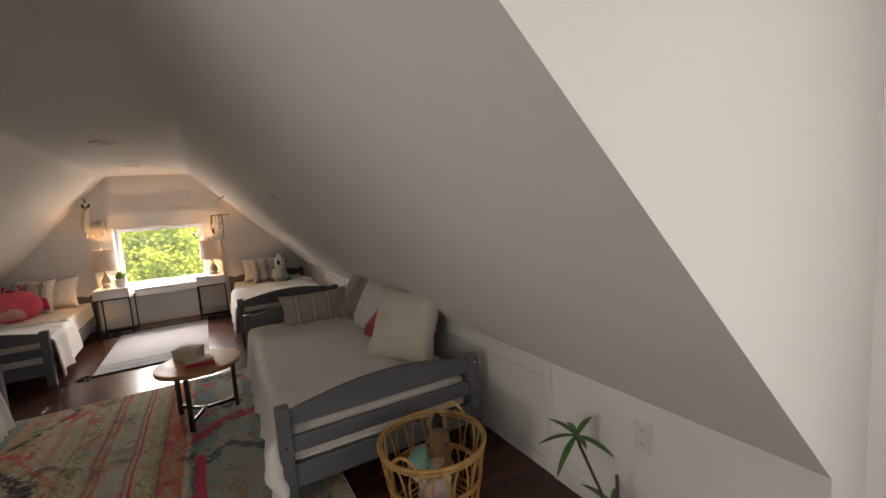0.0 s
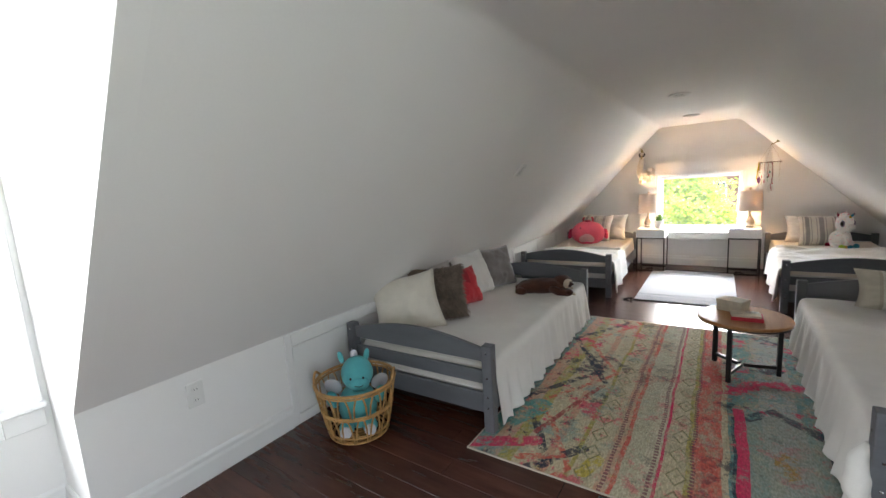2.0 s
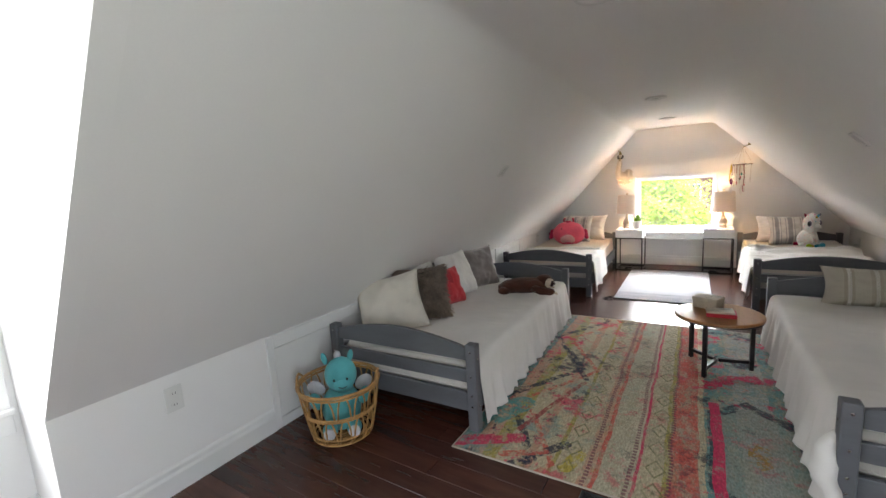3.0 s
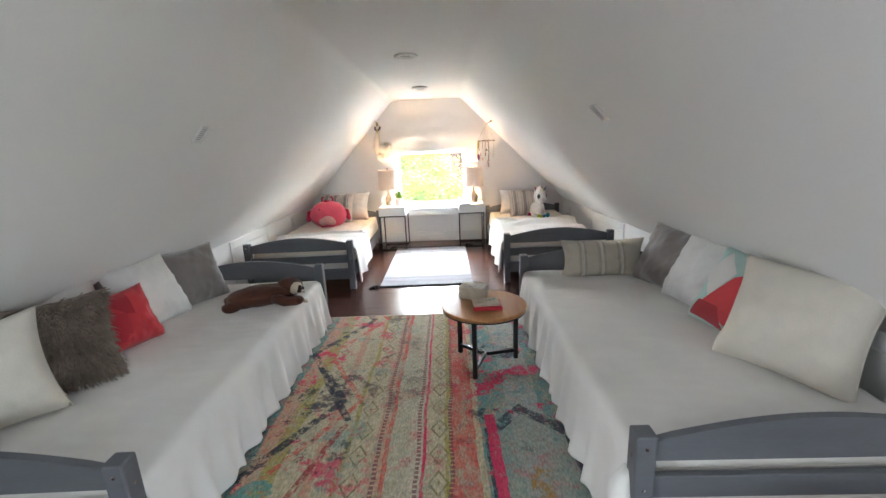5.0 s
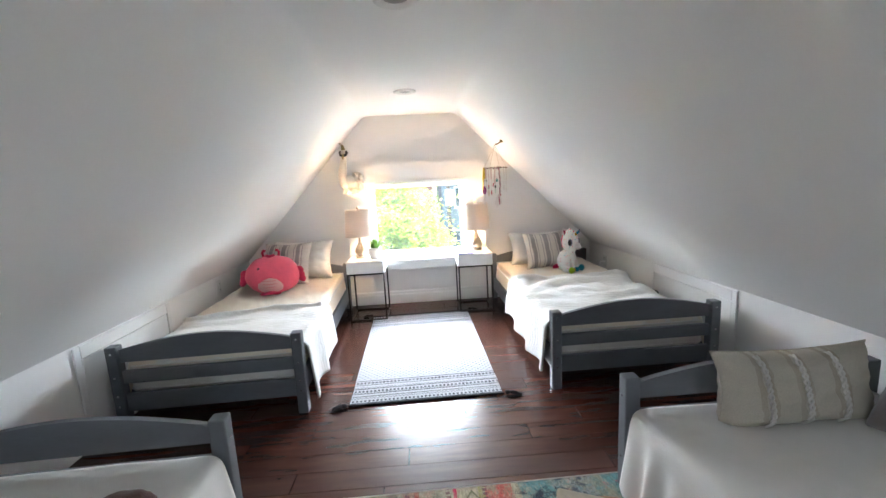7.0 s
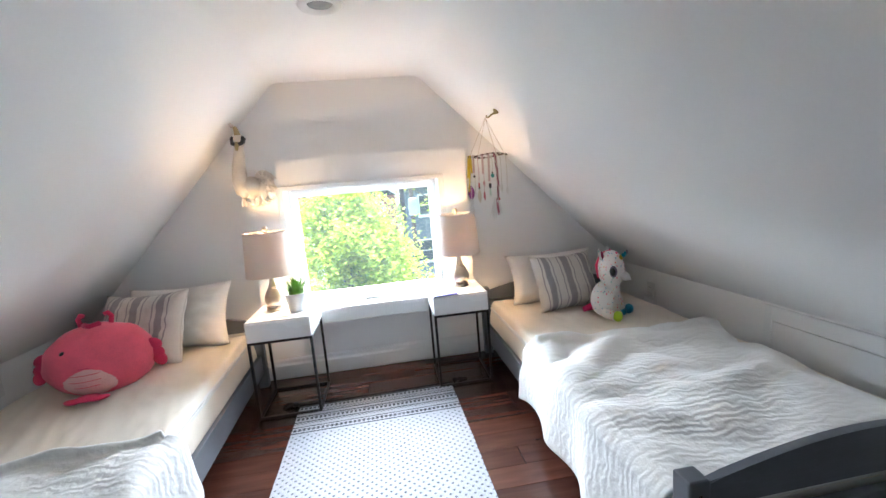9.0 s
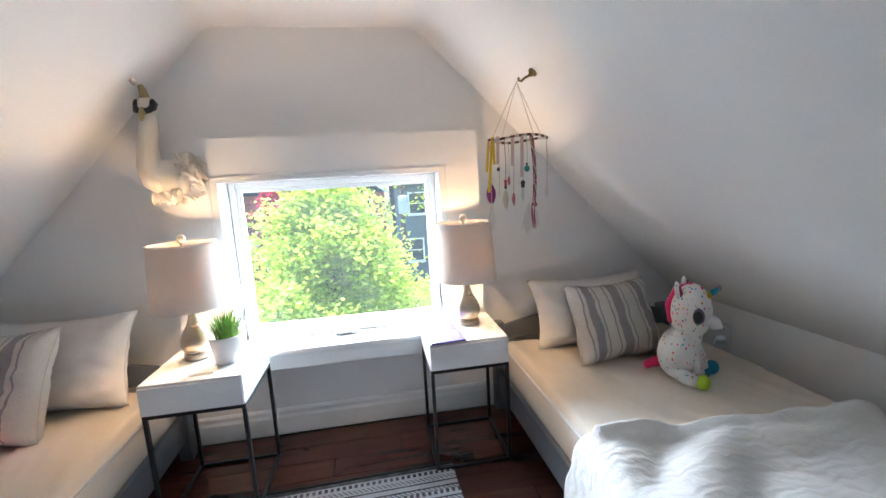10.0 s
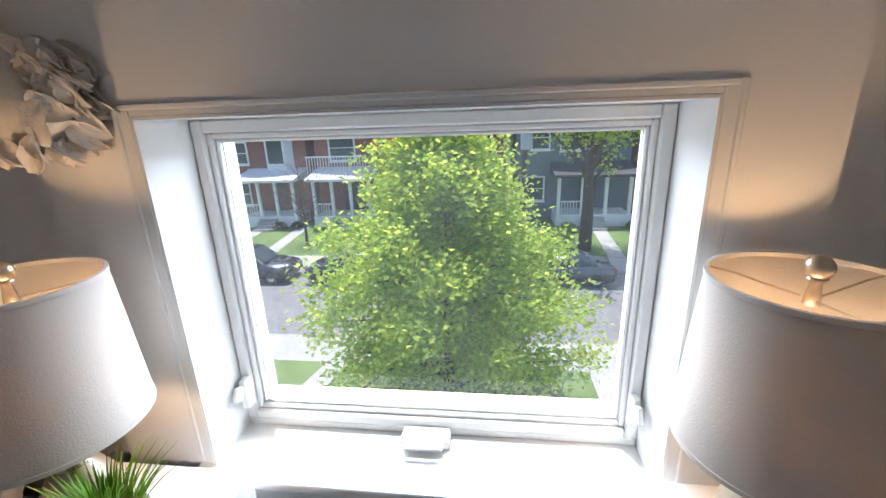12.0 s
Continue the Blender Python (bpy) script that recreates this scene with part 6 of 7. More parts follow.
# ---------- things on the nightstands ----------
NZ = 0.5662
pt = thing("grass_plant", "artificial grass tuft in a white ceramic pot", "plant", pose(-0.905, 6.345, NZ) @ Matrix.Scale(1.22, 4))
part("pot", lathe([(0.001, 0.0), (0.036, 0.0), (0.039, 0.004), (0.049, 0.078), (0.050, 0.086), (0.045, 0.086), (0.042, 0.074), (0.001, 0.072)], 36), plain("white_ceramic", (0.74, 0.72, 0.69), 0.4, vary=0.06, fine=60, relief=0.1), pt, "white ceramic pot", True)
rr = random.Random(21)
own = bmesh.new()
for i in range(230):
    a, r0 = rr.uniform(0, 2 * math.pi), rr.uniform(0, 0.036)
    ln, lean = rr.uniform(0.06, 0.105), rr.uniform(0.1, 0.75) * (0.35 + r0 / 0.036)
    w = rr.uniform(0.0016, 0.0028)
    d, sdv = Vector((math.cos(a), math.sin(a), 0)), Vector((-math.sin(a), math.cos(a), 0))
    prev = None
    for k in range(5):
        t = k / 4
        c = d * (r0 + ln * lean * t * t * 0.8) + Vector((0, 0, 0.07 + ln * (t - 0.25 * lean * t * t)))
        ww = w * (1 - t ** 2) + 0.0002
        cur = (own.verts.new(c - sdv * ww), own.verts.new(c + sdv * ww))
        if prev:
            own.faces.new((prev[0], prev[1], cur[1], cur[0]))
        prev = cur
gr_ = part("grass", own, plain("bright_grass_green", (0.16, 0.33, 0.025), 0.5, vary=0.3, big=40, relief=0), pt, "bright green grass blades")
gr_["kind"] = "stuff"
pb = thing("picture_book", "violet picture book with a pale unicorn drawing", "book", pose(-0.050, 6.365, NZ, 0, 0, 4) @ Matrix.Scale(1.15, 4))
part("cover", box(-0.062, 0.062, -0.095, 0.095, 0.0, 0.007, 0.0015, 1), plain("violet_cover_print", (0.15, 0.14, 0.50), 0.35, vary=0.35, big=18, fine=60, relief=0), pb)
WHT, GRN = plain("pale_print", (0.66, 0.62, 0.74), 0.4, relief=0), plain("green_print", (0.42, 0.62, 0.30), 0.4, relief=0)


def flat_shape(pts, z=0.0073):
    own = bmesh.new()
    prism(pts, "z", z - 0.0002, z, own)
    return own


part("drawing", flat_shape([(-0.005, -0.05), (0.0, -0.01), (-0.012, 0.01), (0.0, 0.03), (0.012, 0.012), (0.04, 0.008), (0.05, -0.02), (0.045, -0.06), (0.038, -0.06), (0.036, -0.02), (0.012, -0.022), (0.008, -0.06), (0.0, -0.06)]), WHT, pb, "pale animal silhouette")
part("drawing", flat_shape([(-0.05, -0.055), (-0.018, -0.055), (-0.028, 0.0), (-0.04, 0.0)]), GRN, pb, "pale green dress silhouette")
part("drawing", flat_shape([(-0.0335 + 0.009 * math.cos(a), 0.011 + 0.010 * math.sin(a)) for a in (i * math.pi / 6 for i in range(12))]), plain("yellow_hair_print", (0.66, 0.48, 0.14), 0.4, relief=0), pb, "small fair head")
for i in range(14):
    sx_, sy_ = -0.055 + 0.11 * ((i * 0.618) % 1), -0.02 + 0.105 * ((i * 0.382 + 0.1) % 1)
    part("star", flat_shape([(sx_ + 0.0022 * math.cos(a), sy_ + 0.0022 * math.sin(a)) for a in (k * math.pi / 3 for k in range(6))], 0.0076), WHT, pb)
part("title_bar", flat_shape([(-0.03, 0.048), (0.04, 0.048), (0.04, 0.056), (-0.03, 0.056)]), WHT, pb)

# ---------- swan trophy on the wall ----------
SWHITE, SBLACK, SBEAK, SFEATH = plain("ivory_velvet", (0.70, 0.64, 0.54), 0.8, vary=0.1, fine=120, relief=0.2, sheen=0.3), M["dark"], plain("olive_gold_beak", (0.34, 0.27, 0.11), 0.5, vary=0.15), plain("white_tulle", (0.76, 0.70, 0.62), 0.9, vary=0.1, fine=90, relief=0.4)


def swan(bm):
    add_tube(bm, 0, [(-0.075, -0.06, 0.02), (-0.105, -0.075, 0.035), (-0.115, -0.08, 0.08), (-0.112, -0.075, 0.16), (-0.098, -0.075, 0.235), (-0.088, -0.08, 0.30)], 0.052, lambda t: 1.12 - 0.62 * t)
    add(bm, 0, (-0.060, -0.05, 0.034), (0.090, 0.07, 0.072), pose(0, 0, 0, 0, 12, 0), None, 24)
    add(bm, 0, (-0.086, -0.083, 0.315), (0.036, 0.036, 0.040))
    add_tube(bm, 1, [(-0.121, -0.092, 0.325), (-0.112, -0.116, 0.296), (-0.088, -0.122, 0.288), (-0.064, -0.116, 0.296), (-0.052, -0.092, 0.325)], 0.012)
    add(bm, 1, (-0.116, -0.098, 0.318), (0.012, 0.018, 0.024))
    add(bm, 1, (-0.057, -0.098, 0.318), (0.012, 0.018, 0.024))
    add_tube(bm, 2, [(-0.087, -0.088, 0.345), (-0.09, -0.09, 0.375), (-0.098, -0.088, 0.395)], 0.019, lambda t: 1 - 0.5 * t)
    add_tube(bm, 3, [(-0.10, -0.115, 0.392), (-0.113, -0.115, 0.41)], 0.010)
    add_tube(bm, 2, [(-0.087, -0.116, 0.296), (-0.087, -0.134, 0.276), (-0.088, -0.138, 0.254)], 0.015, lambda t: 1 - 0.55 * t)
    rr = random.Random(8)
    for i in range(110):
        px, pz = -0.02 + 0.065 * rr.random(), 0.135 - 0.10 * rr.random()
        if i % 3 == 0:
            px, pz = -0.12 + 0.15 * rr.random(), 0.004 - 0.03 * rr.random()
        k = len(bm.faces)
        ww, ll, curl, cup = rr.uniform(0.014, 0.026), rr.uniform(0.045, 0.07), rr.uniform(0.01, 0.035), rr.uniform(0.3, 0.9)

        def petal(u, v):
            a = u * 2 - 1
            w = ww * math.sin(math.pi * (0.12 + 0.80 * v)) ** 0.7
            return Vector((w * a, curl * v * v - cup * w * a * a + 0.003 * math.sin(v * 14 + a * 4), -ll * v))
        join(bm, grid_surface(6, 8, petal), pose(px, -0.05 + rr.uniform(-0.05, 0.05), pz, rr.uniform(-35, 35), rr.uniform(-70, 25), rr.uniform(-60, 60)))
        paint(bm, k, 3)


sw = toy("swan_wall_trophy", "white plush swan trophy with tulle feathers hung on the gable wall", pose(-1.07, 6.655, 1.255), [SWHITE, SBLACK, SBEAK, SFEATH], swan)
sw["category"] = "wall trophy"

# ---------- dream-catcher mobile on a brass hook ----------
hk = slope_at(1, 6.19, 1.585)
mb_h = thing("ceiling_hook", "small antique brass hook screwed into the slope", "hook", Matrix.Translation(hk))
part("rosette", join(bmesh.new(), lathe([(0.001, 0.0), (0.017, 0.0), (0.017, 0.006), (0.010, 0.012), (0.006, 0.02), (0.001, 0.021)], 18), pose(0, 0, 0, 0, -135, 0)), plain("antique_brass", (0.30, 0.24, 0.11), 0.4, 1.0, vary=0.2), mb_h, "", True)
part("arm", tube([(-0.010, 0, -0.010), (-0.030, 0, -0.020), (-0.046, 0, -0.032), (-0.056, 0, -0.030), (-0.056, 0, -0.020)], 0.0045, 8), bpy.data.materials["antique_brass"], mb_h, "", True)
mc = Vector((hk.x - 0.064, 6.19, 1.350))
mo = thing("hanging_mobile", "feather and bead mobile on a wrapped ring", "mobile", Matrix.Translation(mc))
STRING, BROWNW = plain("pale_string", (0.55, 0.48, 0.40), 0.9, relief=0), striped("brown_white_wrap", (0.60, 0.55, 0.50), [(k * 0.028 - 0.11, 0.007, (0.10, 0.05, 0.04)) for k in range(9)])
part("ring", tube([(0.105 * math.cos(a), 0.105 * math.sin(a), 0.004 * math.sin(3 * a)) for a in [i * math.pi / 20 for i in range(40)]], 0.0045, 8, None, True), BROWNW, mo, "ring wrapped in brown and white", True)
for a in (0.2, 1.9, 3.3, 4.9):
    part("cord", tube([(0.105 * math.cos(a), 0.105 * math.sin(a), 0.003), (0.0, 0, hk.z - 0.034 - mc.z)], 0.0011, 5), STRING, mo)
PURPLE, YEL, REDB, TEALB, SILV, FEA, DKB, ROSE = (plain("plum_leaf_felt", (0.26, 0.03, 0.20), 0.7), plain("yellow_ribbon", (0.72, 0.50, 0.02), 0.6), plain("red_bead", (0.5, 0.03, 0.05), 0.35), plain("teal_bead", (0.04, 0.28, 0.24), 0.3),
                                                  plain("silver_leaf", (0.45, 0.44, 0.42), 0.4, 0.6), plain("white_feather", (0.76, 0.74, 0.72), 0.9, vary=0.05), plain("dark_bead", (0.05, 0.04, 0.04), 0.4), plain("rose_cord", (0.42, 0.12, 0.17), 0.8))


def leaf_shape(w, h):
    own = bmesh.new()
    n = 10
    vs0, vs1 = [], []
    for s, arr in ((-1, vs0), (1, vs1)):
        for i in range(n + 1):
            t = i / n
            arr.append(own.verts.new((s * w * math.sin(math.pi * t) ** 0.8 + s * 0.0003, 0.004 * math.sin(math.pi * t), -h * t)))
    for i in range(n):
        own.faces.new((vs0[i], vs1[i], vs1[i + 1], vs0[i + 1]))
    return own


def hang(a, length, bead=None, end=None, endm=None, w=0.012, h=0.07, cord=STRING, r=0.0011):
    x, y = 0.105 * math.cos(a), 0.105 * math.sin(a)
    s = part("strand", tube([(x, y, -0.002), (x + 0.003, y, -length * 0.5), (x, y, -length)], r, 5), cord, mo)
    for z, mt, rad in bead or ():
        part("bead", blob((x, y, -z), (rad, rad, rad * 1.15), 10), mt, s, "", True)
    if end:
        f = part(end, leaf_shape(w, h), endm, s, "", True)
        f.location = (x, y, -length)
        f.modifiers.new("thick", "SOLIDIFY").thickness = 0.0012


def feather_tuft(a, z, h, spread, lean=0.0, seed=1):
    """Soft white feather of many slender barbs that fan out downwards."""
    rf, own = random.Random(seed), bmesh.new()
    for k in range(16):
        join(own, leaf_shape(rf.uniform(0.0026, 0.0046), h * rf.uniform(0.7, 1.0)), pose(0, 0, -0.01 * rf.random(), rf.uniform(-9, 9), lean + rf.uniform(-spread, spread), rf.uniform(-25, 25)))
    f = part("feather", own, FEA, mo, "", True)
    f.location = (0.105 * math.cos(a), 0.105 * math.sin(a), -z)


PEACH, MINT, PINKR = plain("cream_leaf", (0.72, 0.66, 0.56), 0.6), plain("mint_leaf", (0.60, 0.70, 0.62), 0.7), plain("faded_pink_ribbon", (0.62, 0.47, 0.45), 0.8, vary=0.1)
PINKL = plain("rose_leaf", (0.55, 0.16, 0.20), 0.7)
hang(2.75, 0.155, (), "leaf", PURPLE, 0.018, 0.085)
hang(2.97, 0.245, ((0.235, FEA, 0.006),))
feather_tuft(2.97, 0.245, 0.09, 15, 0, 4)
feather_tuft(2.60, 0.225, 0.045, 8, 3, 5)
hang(3.62, 0.205, ((0.108, DKB, 0.006),), None, None)
hang(3.90, 0.178, ((0.152, REDB, 0.0055), (0.163, REDB, 0.005), (0.173, DKB, 0.005)), "pale_leaf", PEACH, 0.010, 0.075, ROSE)
hang(4.18, 0.19, (), "leaf", PINKL, 0.0055, 0.05, PINKR, 0.0016)
hang(4.49, 0.17, ((0.160, DKB, 0.008), (0.170, DKB, 0.007)), "pale_leaf", MINT, 0.005, 0.055)
hang(4.64, 0.114, ((0.096, DKB, 0.004), (0.112, TEALB, 0.010)))
hang(4.91, 0.24, ((0.238, REDB, 0.007),))
feather_tuft(4.91, 0.244, 0.075, 8, -2, 6)
hang(5.6, 0.17, (), "feather", FEA, 0.006, 0.05)
hang(0.6, 0.15, (), "feather", FEA, 0.008, 0.06)
hang(1.6, 0.13, (), "leaf", PINKL, 0.005, 0.04)
# pinkish flat ribbons on the near side of the ring
for a, ln in ((4.18, 0.10), (4.49, 0.14), (3.62, 0.09)):
    f = part("ribbon", box(-0.0055, 0.0055, -0.0005, 0.0005, -ln, 0.006), PINKR, mo, "faded pink ribbon")
    f.matrix_basis = pose(0.105 * math.cos(a), 0.105 * math.sin(a) - 0.003, 0, 0, 1.5, -25)
# braid with a feathered tassel
BXB, BYB = 0.105 * math.cos(4.79), 0.105 * math.sin(4.79) - 0.006
for ph in (0, 2.1, 4.2):
    part("braid", tube([(BXB + 0.010 * math.sin(k * 0.09) + 0.0045 * math.cos(k * 0.8 + ph), BYB + 0.0045 * math.sin(k * 0.8 + ph), -0.24 * k / 30) for k in range(31)], 0.0025, 5), (STRING, ROSE, plain("plum_cord", (0.20, 0.06, 0.09), 0.8))[int(ph / 2)], mo, "", True)
for i in range(5):
    part("tassel_strip", leaf_shape(0.004, 0.09), PINKR if i % 2 else ROSE, mo).matrix_basis = pose(BXB - 0.004 + 0.003 * i, BYB + 0.003 * (i % 3), -0.235, 0, (i - 2) * 3, i * 25)
feather_tuft(4.70, 0.225, 0.12, 13, 10, 7)
for a, ln, tilt in ((2.80, 0.115, 5), (3.35, 0.19, 5), (3.42, 0.09, -1)):
    f = part("ribbon", box(-0.0048, 0.0048, -0.0006, 0.0006, -ln, 0.006), YEL, mo, "yellow ribbon")
    f.matrix_basis = pose(0.108 * math.cos(a), 0.108 * math.sin(a), 0, 0, tilt, -20)
# ---------- outside: neighbour's brick wall ----------
BRICKS = [plain("brick_a", (0.36, 0.15, 0.11), 0.85, vary=0.25, big=8, fine=60, relief=0.5), plain("brick_b", (0.26, 0.10, 0.085), 0.85, vary=0.25, big=8, fine=60, relief=0.5), plain("brick_c", (0.44, 0.25, 0.17), 0.85, vary=0.25, big=8, fine=60, relief=0.5)]
MORTAR = plain("pale_mortar", (0.42, 0.40, 0.37), 0.9, vary=0.15, fine=120, relief=0.5)
GZ = -6.2
nb = thing("neighbour_house", "red brick side wall of the neighbouring house", "house", pose(-3.75, 0, 0))
part("mortar_wall", box(-0.30, 0.0, -6, 7.5, GZ, 4.6), MORTAR, nb)
bm_me = []
for mt in BRICKS:
    b_ = box(-0.004, 0.010, -0.104, 0.104, -0.0315, 0.0315, 0.004, 1)
    me = bpy.data.meshes.new("brick")
    b_.to_mesh(me)
    b_.free()
    me.materials.append(mt)
    bm_me.append(me)
rb_ = random.Random(3)
for r in range(27):
    for c in range(11):
        o = new("brick", rb_.choices(bm_me, (5, 3, 2))[0])
        o.parent = nb
        o.location = (rb_.uniform(-0.002, 0.002), -1.25 + c * 0.218 + (0.109 if r % 2 else 0), -0.05 + r * 0.074)

# ---------- outside: the street ----------
def ground_mat(name, lo, hi, sc, rough=0.9, relief=0.5):
    m, n, l, b = shader(name)
    v = tex_coords(n, l)
    a, f = noise_tex(n, l, v, sc, 5), noise_tex(n, l, v, sc * 22, 4)
    c = ramp(n, l, a, [(0.3, lo), (0.7, hi)])
    l.new(mixc(n, l, 1.0, c, ramp(n, l, f, [(0.3, (0.6,) * 3), (0.7, (1.1,) * 3)]), "MULTIPLY"), b.inputs["Base Color"])
    b.inputs["Roughness"].default_value = rough
    bump(n, l, b, f, relief, 0.03)
    return m


GRASS = ground_mat("lawn", (0.085, 0.15, 0.028), (0.17, 0.24, 0.05), 0.8)
CONC = ground_mat("pale_concrete", (0.38, 0.36, 0.33), (0.48, 0.46, 0.42), 0.5, 0.85, 0.2)
ROADM = ground_mat("worn_pale_asphalt", (0.20, 0.19, 0.19), (0.28, 0.265, 0.26), 0.35, 0.9, 0.3)
structure("ground", box(-300, 300, -300, 300, GZ - 0.4, GZ - 0.16), GRASS, "grassy ground that reaches the horizon", "ground")
structure("lawn_near", box(-30, 30, 9.0, 17.2, GZ - 0.16, GZ), GRASS, "green front lawn by the pavement", "lawn")
structure("pavement_near", box(-60, 60, 17.2, 18.75, GZ - 0.16, GZ - 0.004), CONC, "pale concrete pavement", "pavement")
structure("kerb_near", box(-60, 60, 18.75, 18.92, GZ - 0.16, GZ - 0.004, 0.02, 2), CONC, "pale concrete kerb", "kerb")
structure("road", box(-120, 120, 18.92, 26.3, GZ - 0.159, GZ - 0.13), ROADM, "sunlit worn pale asphalt road", "road")
structure("kerb_far", box(-60, 60, 26.3, 26.46, GZ - 0.16, GZ, 0.02, 2), CONC, "pale concrete kerb", "kerb")
structure("pavement_far", box(-60, 60, 26.46, 28.2, GZ - 0.16, GZ - 0.002), CONC, "pale concrete pavement across the street", "pavement")
structure("lawn_far", box(-60, 60, 28.2, 60, GZ - 0.16, GZ), GRASS, "green lawns in front of the houses", "lawn")
for x, y0, y1, w, rz in ((-5.75, 13.6, 17.2, 0.75, -13), (3.2, 9.0, 17.2, 1.3, 0), (-17.6, 28.2, 35.0, 0.9, 5), (-14.4, 28.2, 35.4, 0.9, 6), (6.6, 28.2, 35.4, 0.9, -4)):
    ob = structure("path", box(-w / 2, w / 2, -(y1 - y0) / 2, (y1 - y0) / 2, 0.004, 0.03, 0.005, 1), CONC, "narrow pale concrete path across a lawn", "path")
    ob.matrix_basis = pose(x, (y0 + y1) / 2, GZ, 0, 0, rz)


def leaf_mat(name, lo, hi, trans):
    m, n, l, b = shader(name)
    geo = n.new("ShaderNodeNewGeometry")
    c = ramp(n, l, geo.outputs["Random Per Island"], [(0, lo), (1, hi)])
    l.new(c, b.inputs["Base Color"])
    b.inputs["Roughness"].default_value = 0.75
    tr, mx = n.new("ShaderNodeBsdfTranslucent"), n.new("ShaderNodeMixShader")
    l.new(mixc(n, l, 1.0, c, trans, "MULTIPLY"), tr.inputs["Color"])
    mx.inputs[0].default_value = 0.58
    l.new(b.outputs[0], mx.inputs[1])
    l.new(tr.outputs[0], mx.inputs[2])
    l.new(mx.outputs[0], n["Material Output"].inputs["Surface"])
    return m


BARK = plain("grey_brown_bark", (0.10, 0.075, 0.055), 0.9, vary=0.35, big=6, fine=30, relief=0.9, dist=0.02, stretch=(4, 4, 1))
LEAVES = leaf_mat("maple_leaves", (0.17, 0.26, 0.04), (0.46, 0.50, 0.11), (2.3, 2.2, 1.6))


def tree(x, y, height, crown_r, crown_z0, leaves, seed, label, leaf_size=0.11, profile=None, leafm=None, trunk_r=0.14, name="tree", ground=GZ):
    rr = random.Random(seed)
    th = thing(name, label, "tree", pose(x, y, ground))
    own = bmesh.new()
    tube([(0, 0, -0.05), (0.04, 0.02, height * 0.2), (-0.05, 0.05, height * 0.45), (0.03, 0.0, height * 0.7), (0.0, 0, height * 0.92)], trunk_r, 12, own, False, lambda t: 1.15 - 0.95 * t)
    tips = []
    prof = profile or (lambda t: math.sin(math.pi * min(1, 0.12 + 0.88 * t)) ** 0.6)
    for i in range(46):
        t = (i + 0.5) / 46
        z0 = crown_z0 * 0.55 + (height * 0.9 - crown_z0 * 0.55) * t
        zt = crown_z0 + (height - crown_z0) * min(1, t + 0.10)
        a = i * 2.399 + rr.uniform(-0.3, 0.3)
        r = crown_r * prof(min(1, (zt - crown_z0) / (height - crown_z0))) * rr.uniform(0.72, 1.05)
        p0, p2 = Vector((0, 0, z0)), Vector((r * math.cos(a), r * math.sin(a), zt))
        p1 = p0.lerp(p2, 0.5) + Vector((0, 0, 0.12 * r))
        tube([p0, p1, p2], trunk_r * 0.30 * (1.2 - t), 6, own, False, lambda q: 1 - 0.85 * q)
        for k in range(22 if leaves > 20000 else 7):
            q = rr.uniform(0.3, 1.0)
            c = p0.lerp(p1, q * 2) if q < 0.5 else p1.lerp(p2, q * 2 - 1)
            tips.append((c + Vector((rr.gauss(0, 0.16), rr.gauss(0, 0.16), rr.gauss(0, 0.14))) * crown_r * 0.42, 0.05 * crown_r + 0.10))
    part("trunk", own, BARK, th, "grey-brown trunk with branching limbs", True)
    if leaves:
        verts, faces = [], []
        for i in range(leaves):
            c, s = tips[rr.randrange(len(tips))]
            p = c + Vector((rr.gauss(0, s), rr.gauss(0, s), rr.gauss(0, s * 0.75)))
            e = Euler((rr.uniform(-0.9, 0.9), rr.uniform(-0.9, 0.9), rr.uniform(0, 6.28))).to_matrix()
            w, h = leaf_size * rr.uniform(0.6, 1.2), leaf_size * rr.uniform(0.7, 1.3)
            k = len(verts)
            for u, v, q in ((0, -h, 0), (w * 0.7, 0, 0.2 * w), (0, h, 0), (-w * 0.7, 0, 0.2 * w)):
                verts.append(p + e @ Vector((u, v, q)))
            faces.append((k, k + 1, k + 2))
            faces.append((k, k + 2, k + 3))
        me = bpy.data.meshes.new("crown")
        me.from_pydata([tuple(v) for v in verts], [], faces)
        me.materials.append(leafm or LEAVES)
        cr = new("crown", me)
        cr.parent = th
        cr["kind"] = "stuff"
        cr["label"] = "dense crown of small leaves"
    return th


tree(-1.5, 15.3, 7.25, 3.5, 0.7, 62000, 5, "broad green maple tree on the front lawn", 0.072, lambda t: (0.80 + 0.25 * math.sin(math.pi * min(1, t * 1.7 + 0.1)) if t < 0.35 else 1.03 * (1 - ((t - 0.35) / 0.65) ** 1.7) ** 0.75) if t < 1 else 0.08)
tree(4.9, 29.6, 12.5, 4.2, 6.4, 5200, 9, "tall street tree with a thick bare trunk", 0.13, None, None, 0.34)
tree(-12.6, 30.8, 5.6, 2.7, 2.5, 1500, 12, "small street tree with bare pinkish branches and buds", 0.03, None, leaf_mat("pinkish_buds", (0.22, 0.12, 0.11), (0.36, 0.20, 0.18), (1.0, 1, 1)), 0.09)
tree(-7.4, 36.0, 8.0, 1.8, 3.5, 2600, 14, "ornamental tree with deep pink blossom", 0.14, None, leaf_mat("pink_blossom", (0.30, 0.03, 0.08), (0.5, 0.09, 0.15), (1.4, 1, 1)), 0.15)
tree(-2.4, 45.5, 10.5, 4.2, 3.0, 6000, 17, "leafy green tree behind the houses", 0.16, None, None, 0.25)
tree(14.2, 39.5, 10.0, 4.0, 2.8, 5200, 19, "leafy green tree beside the grey house", 0.16, None, None, 0.25)
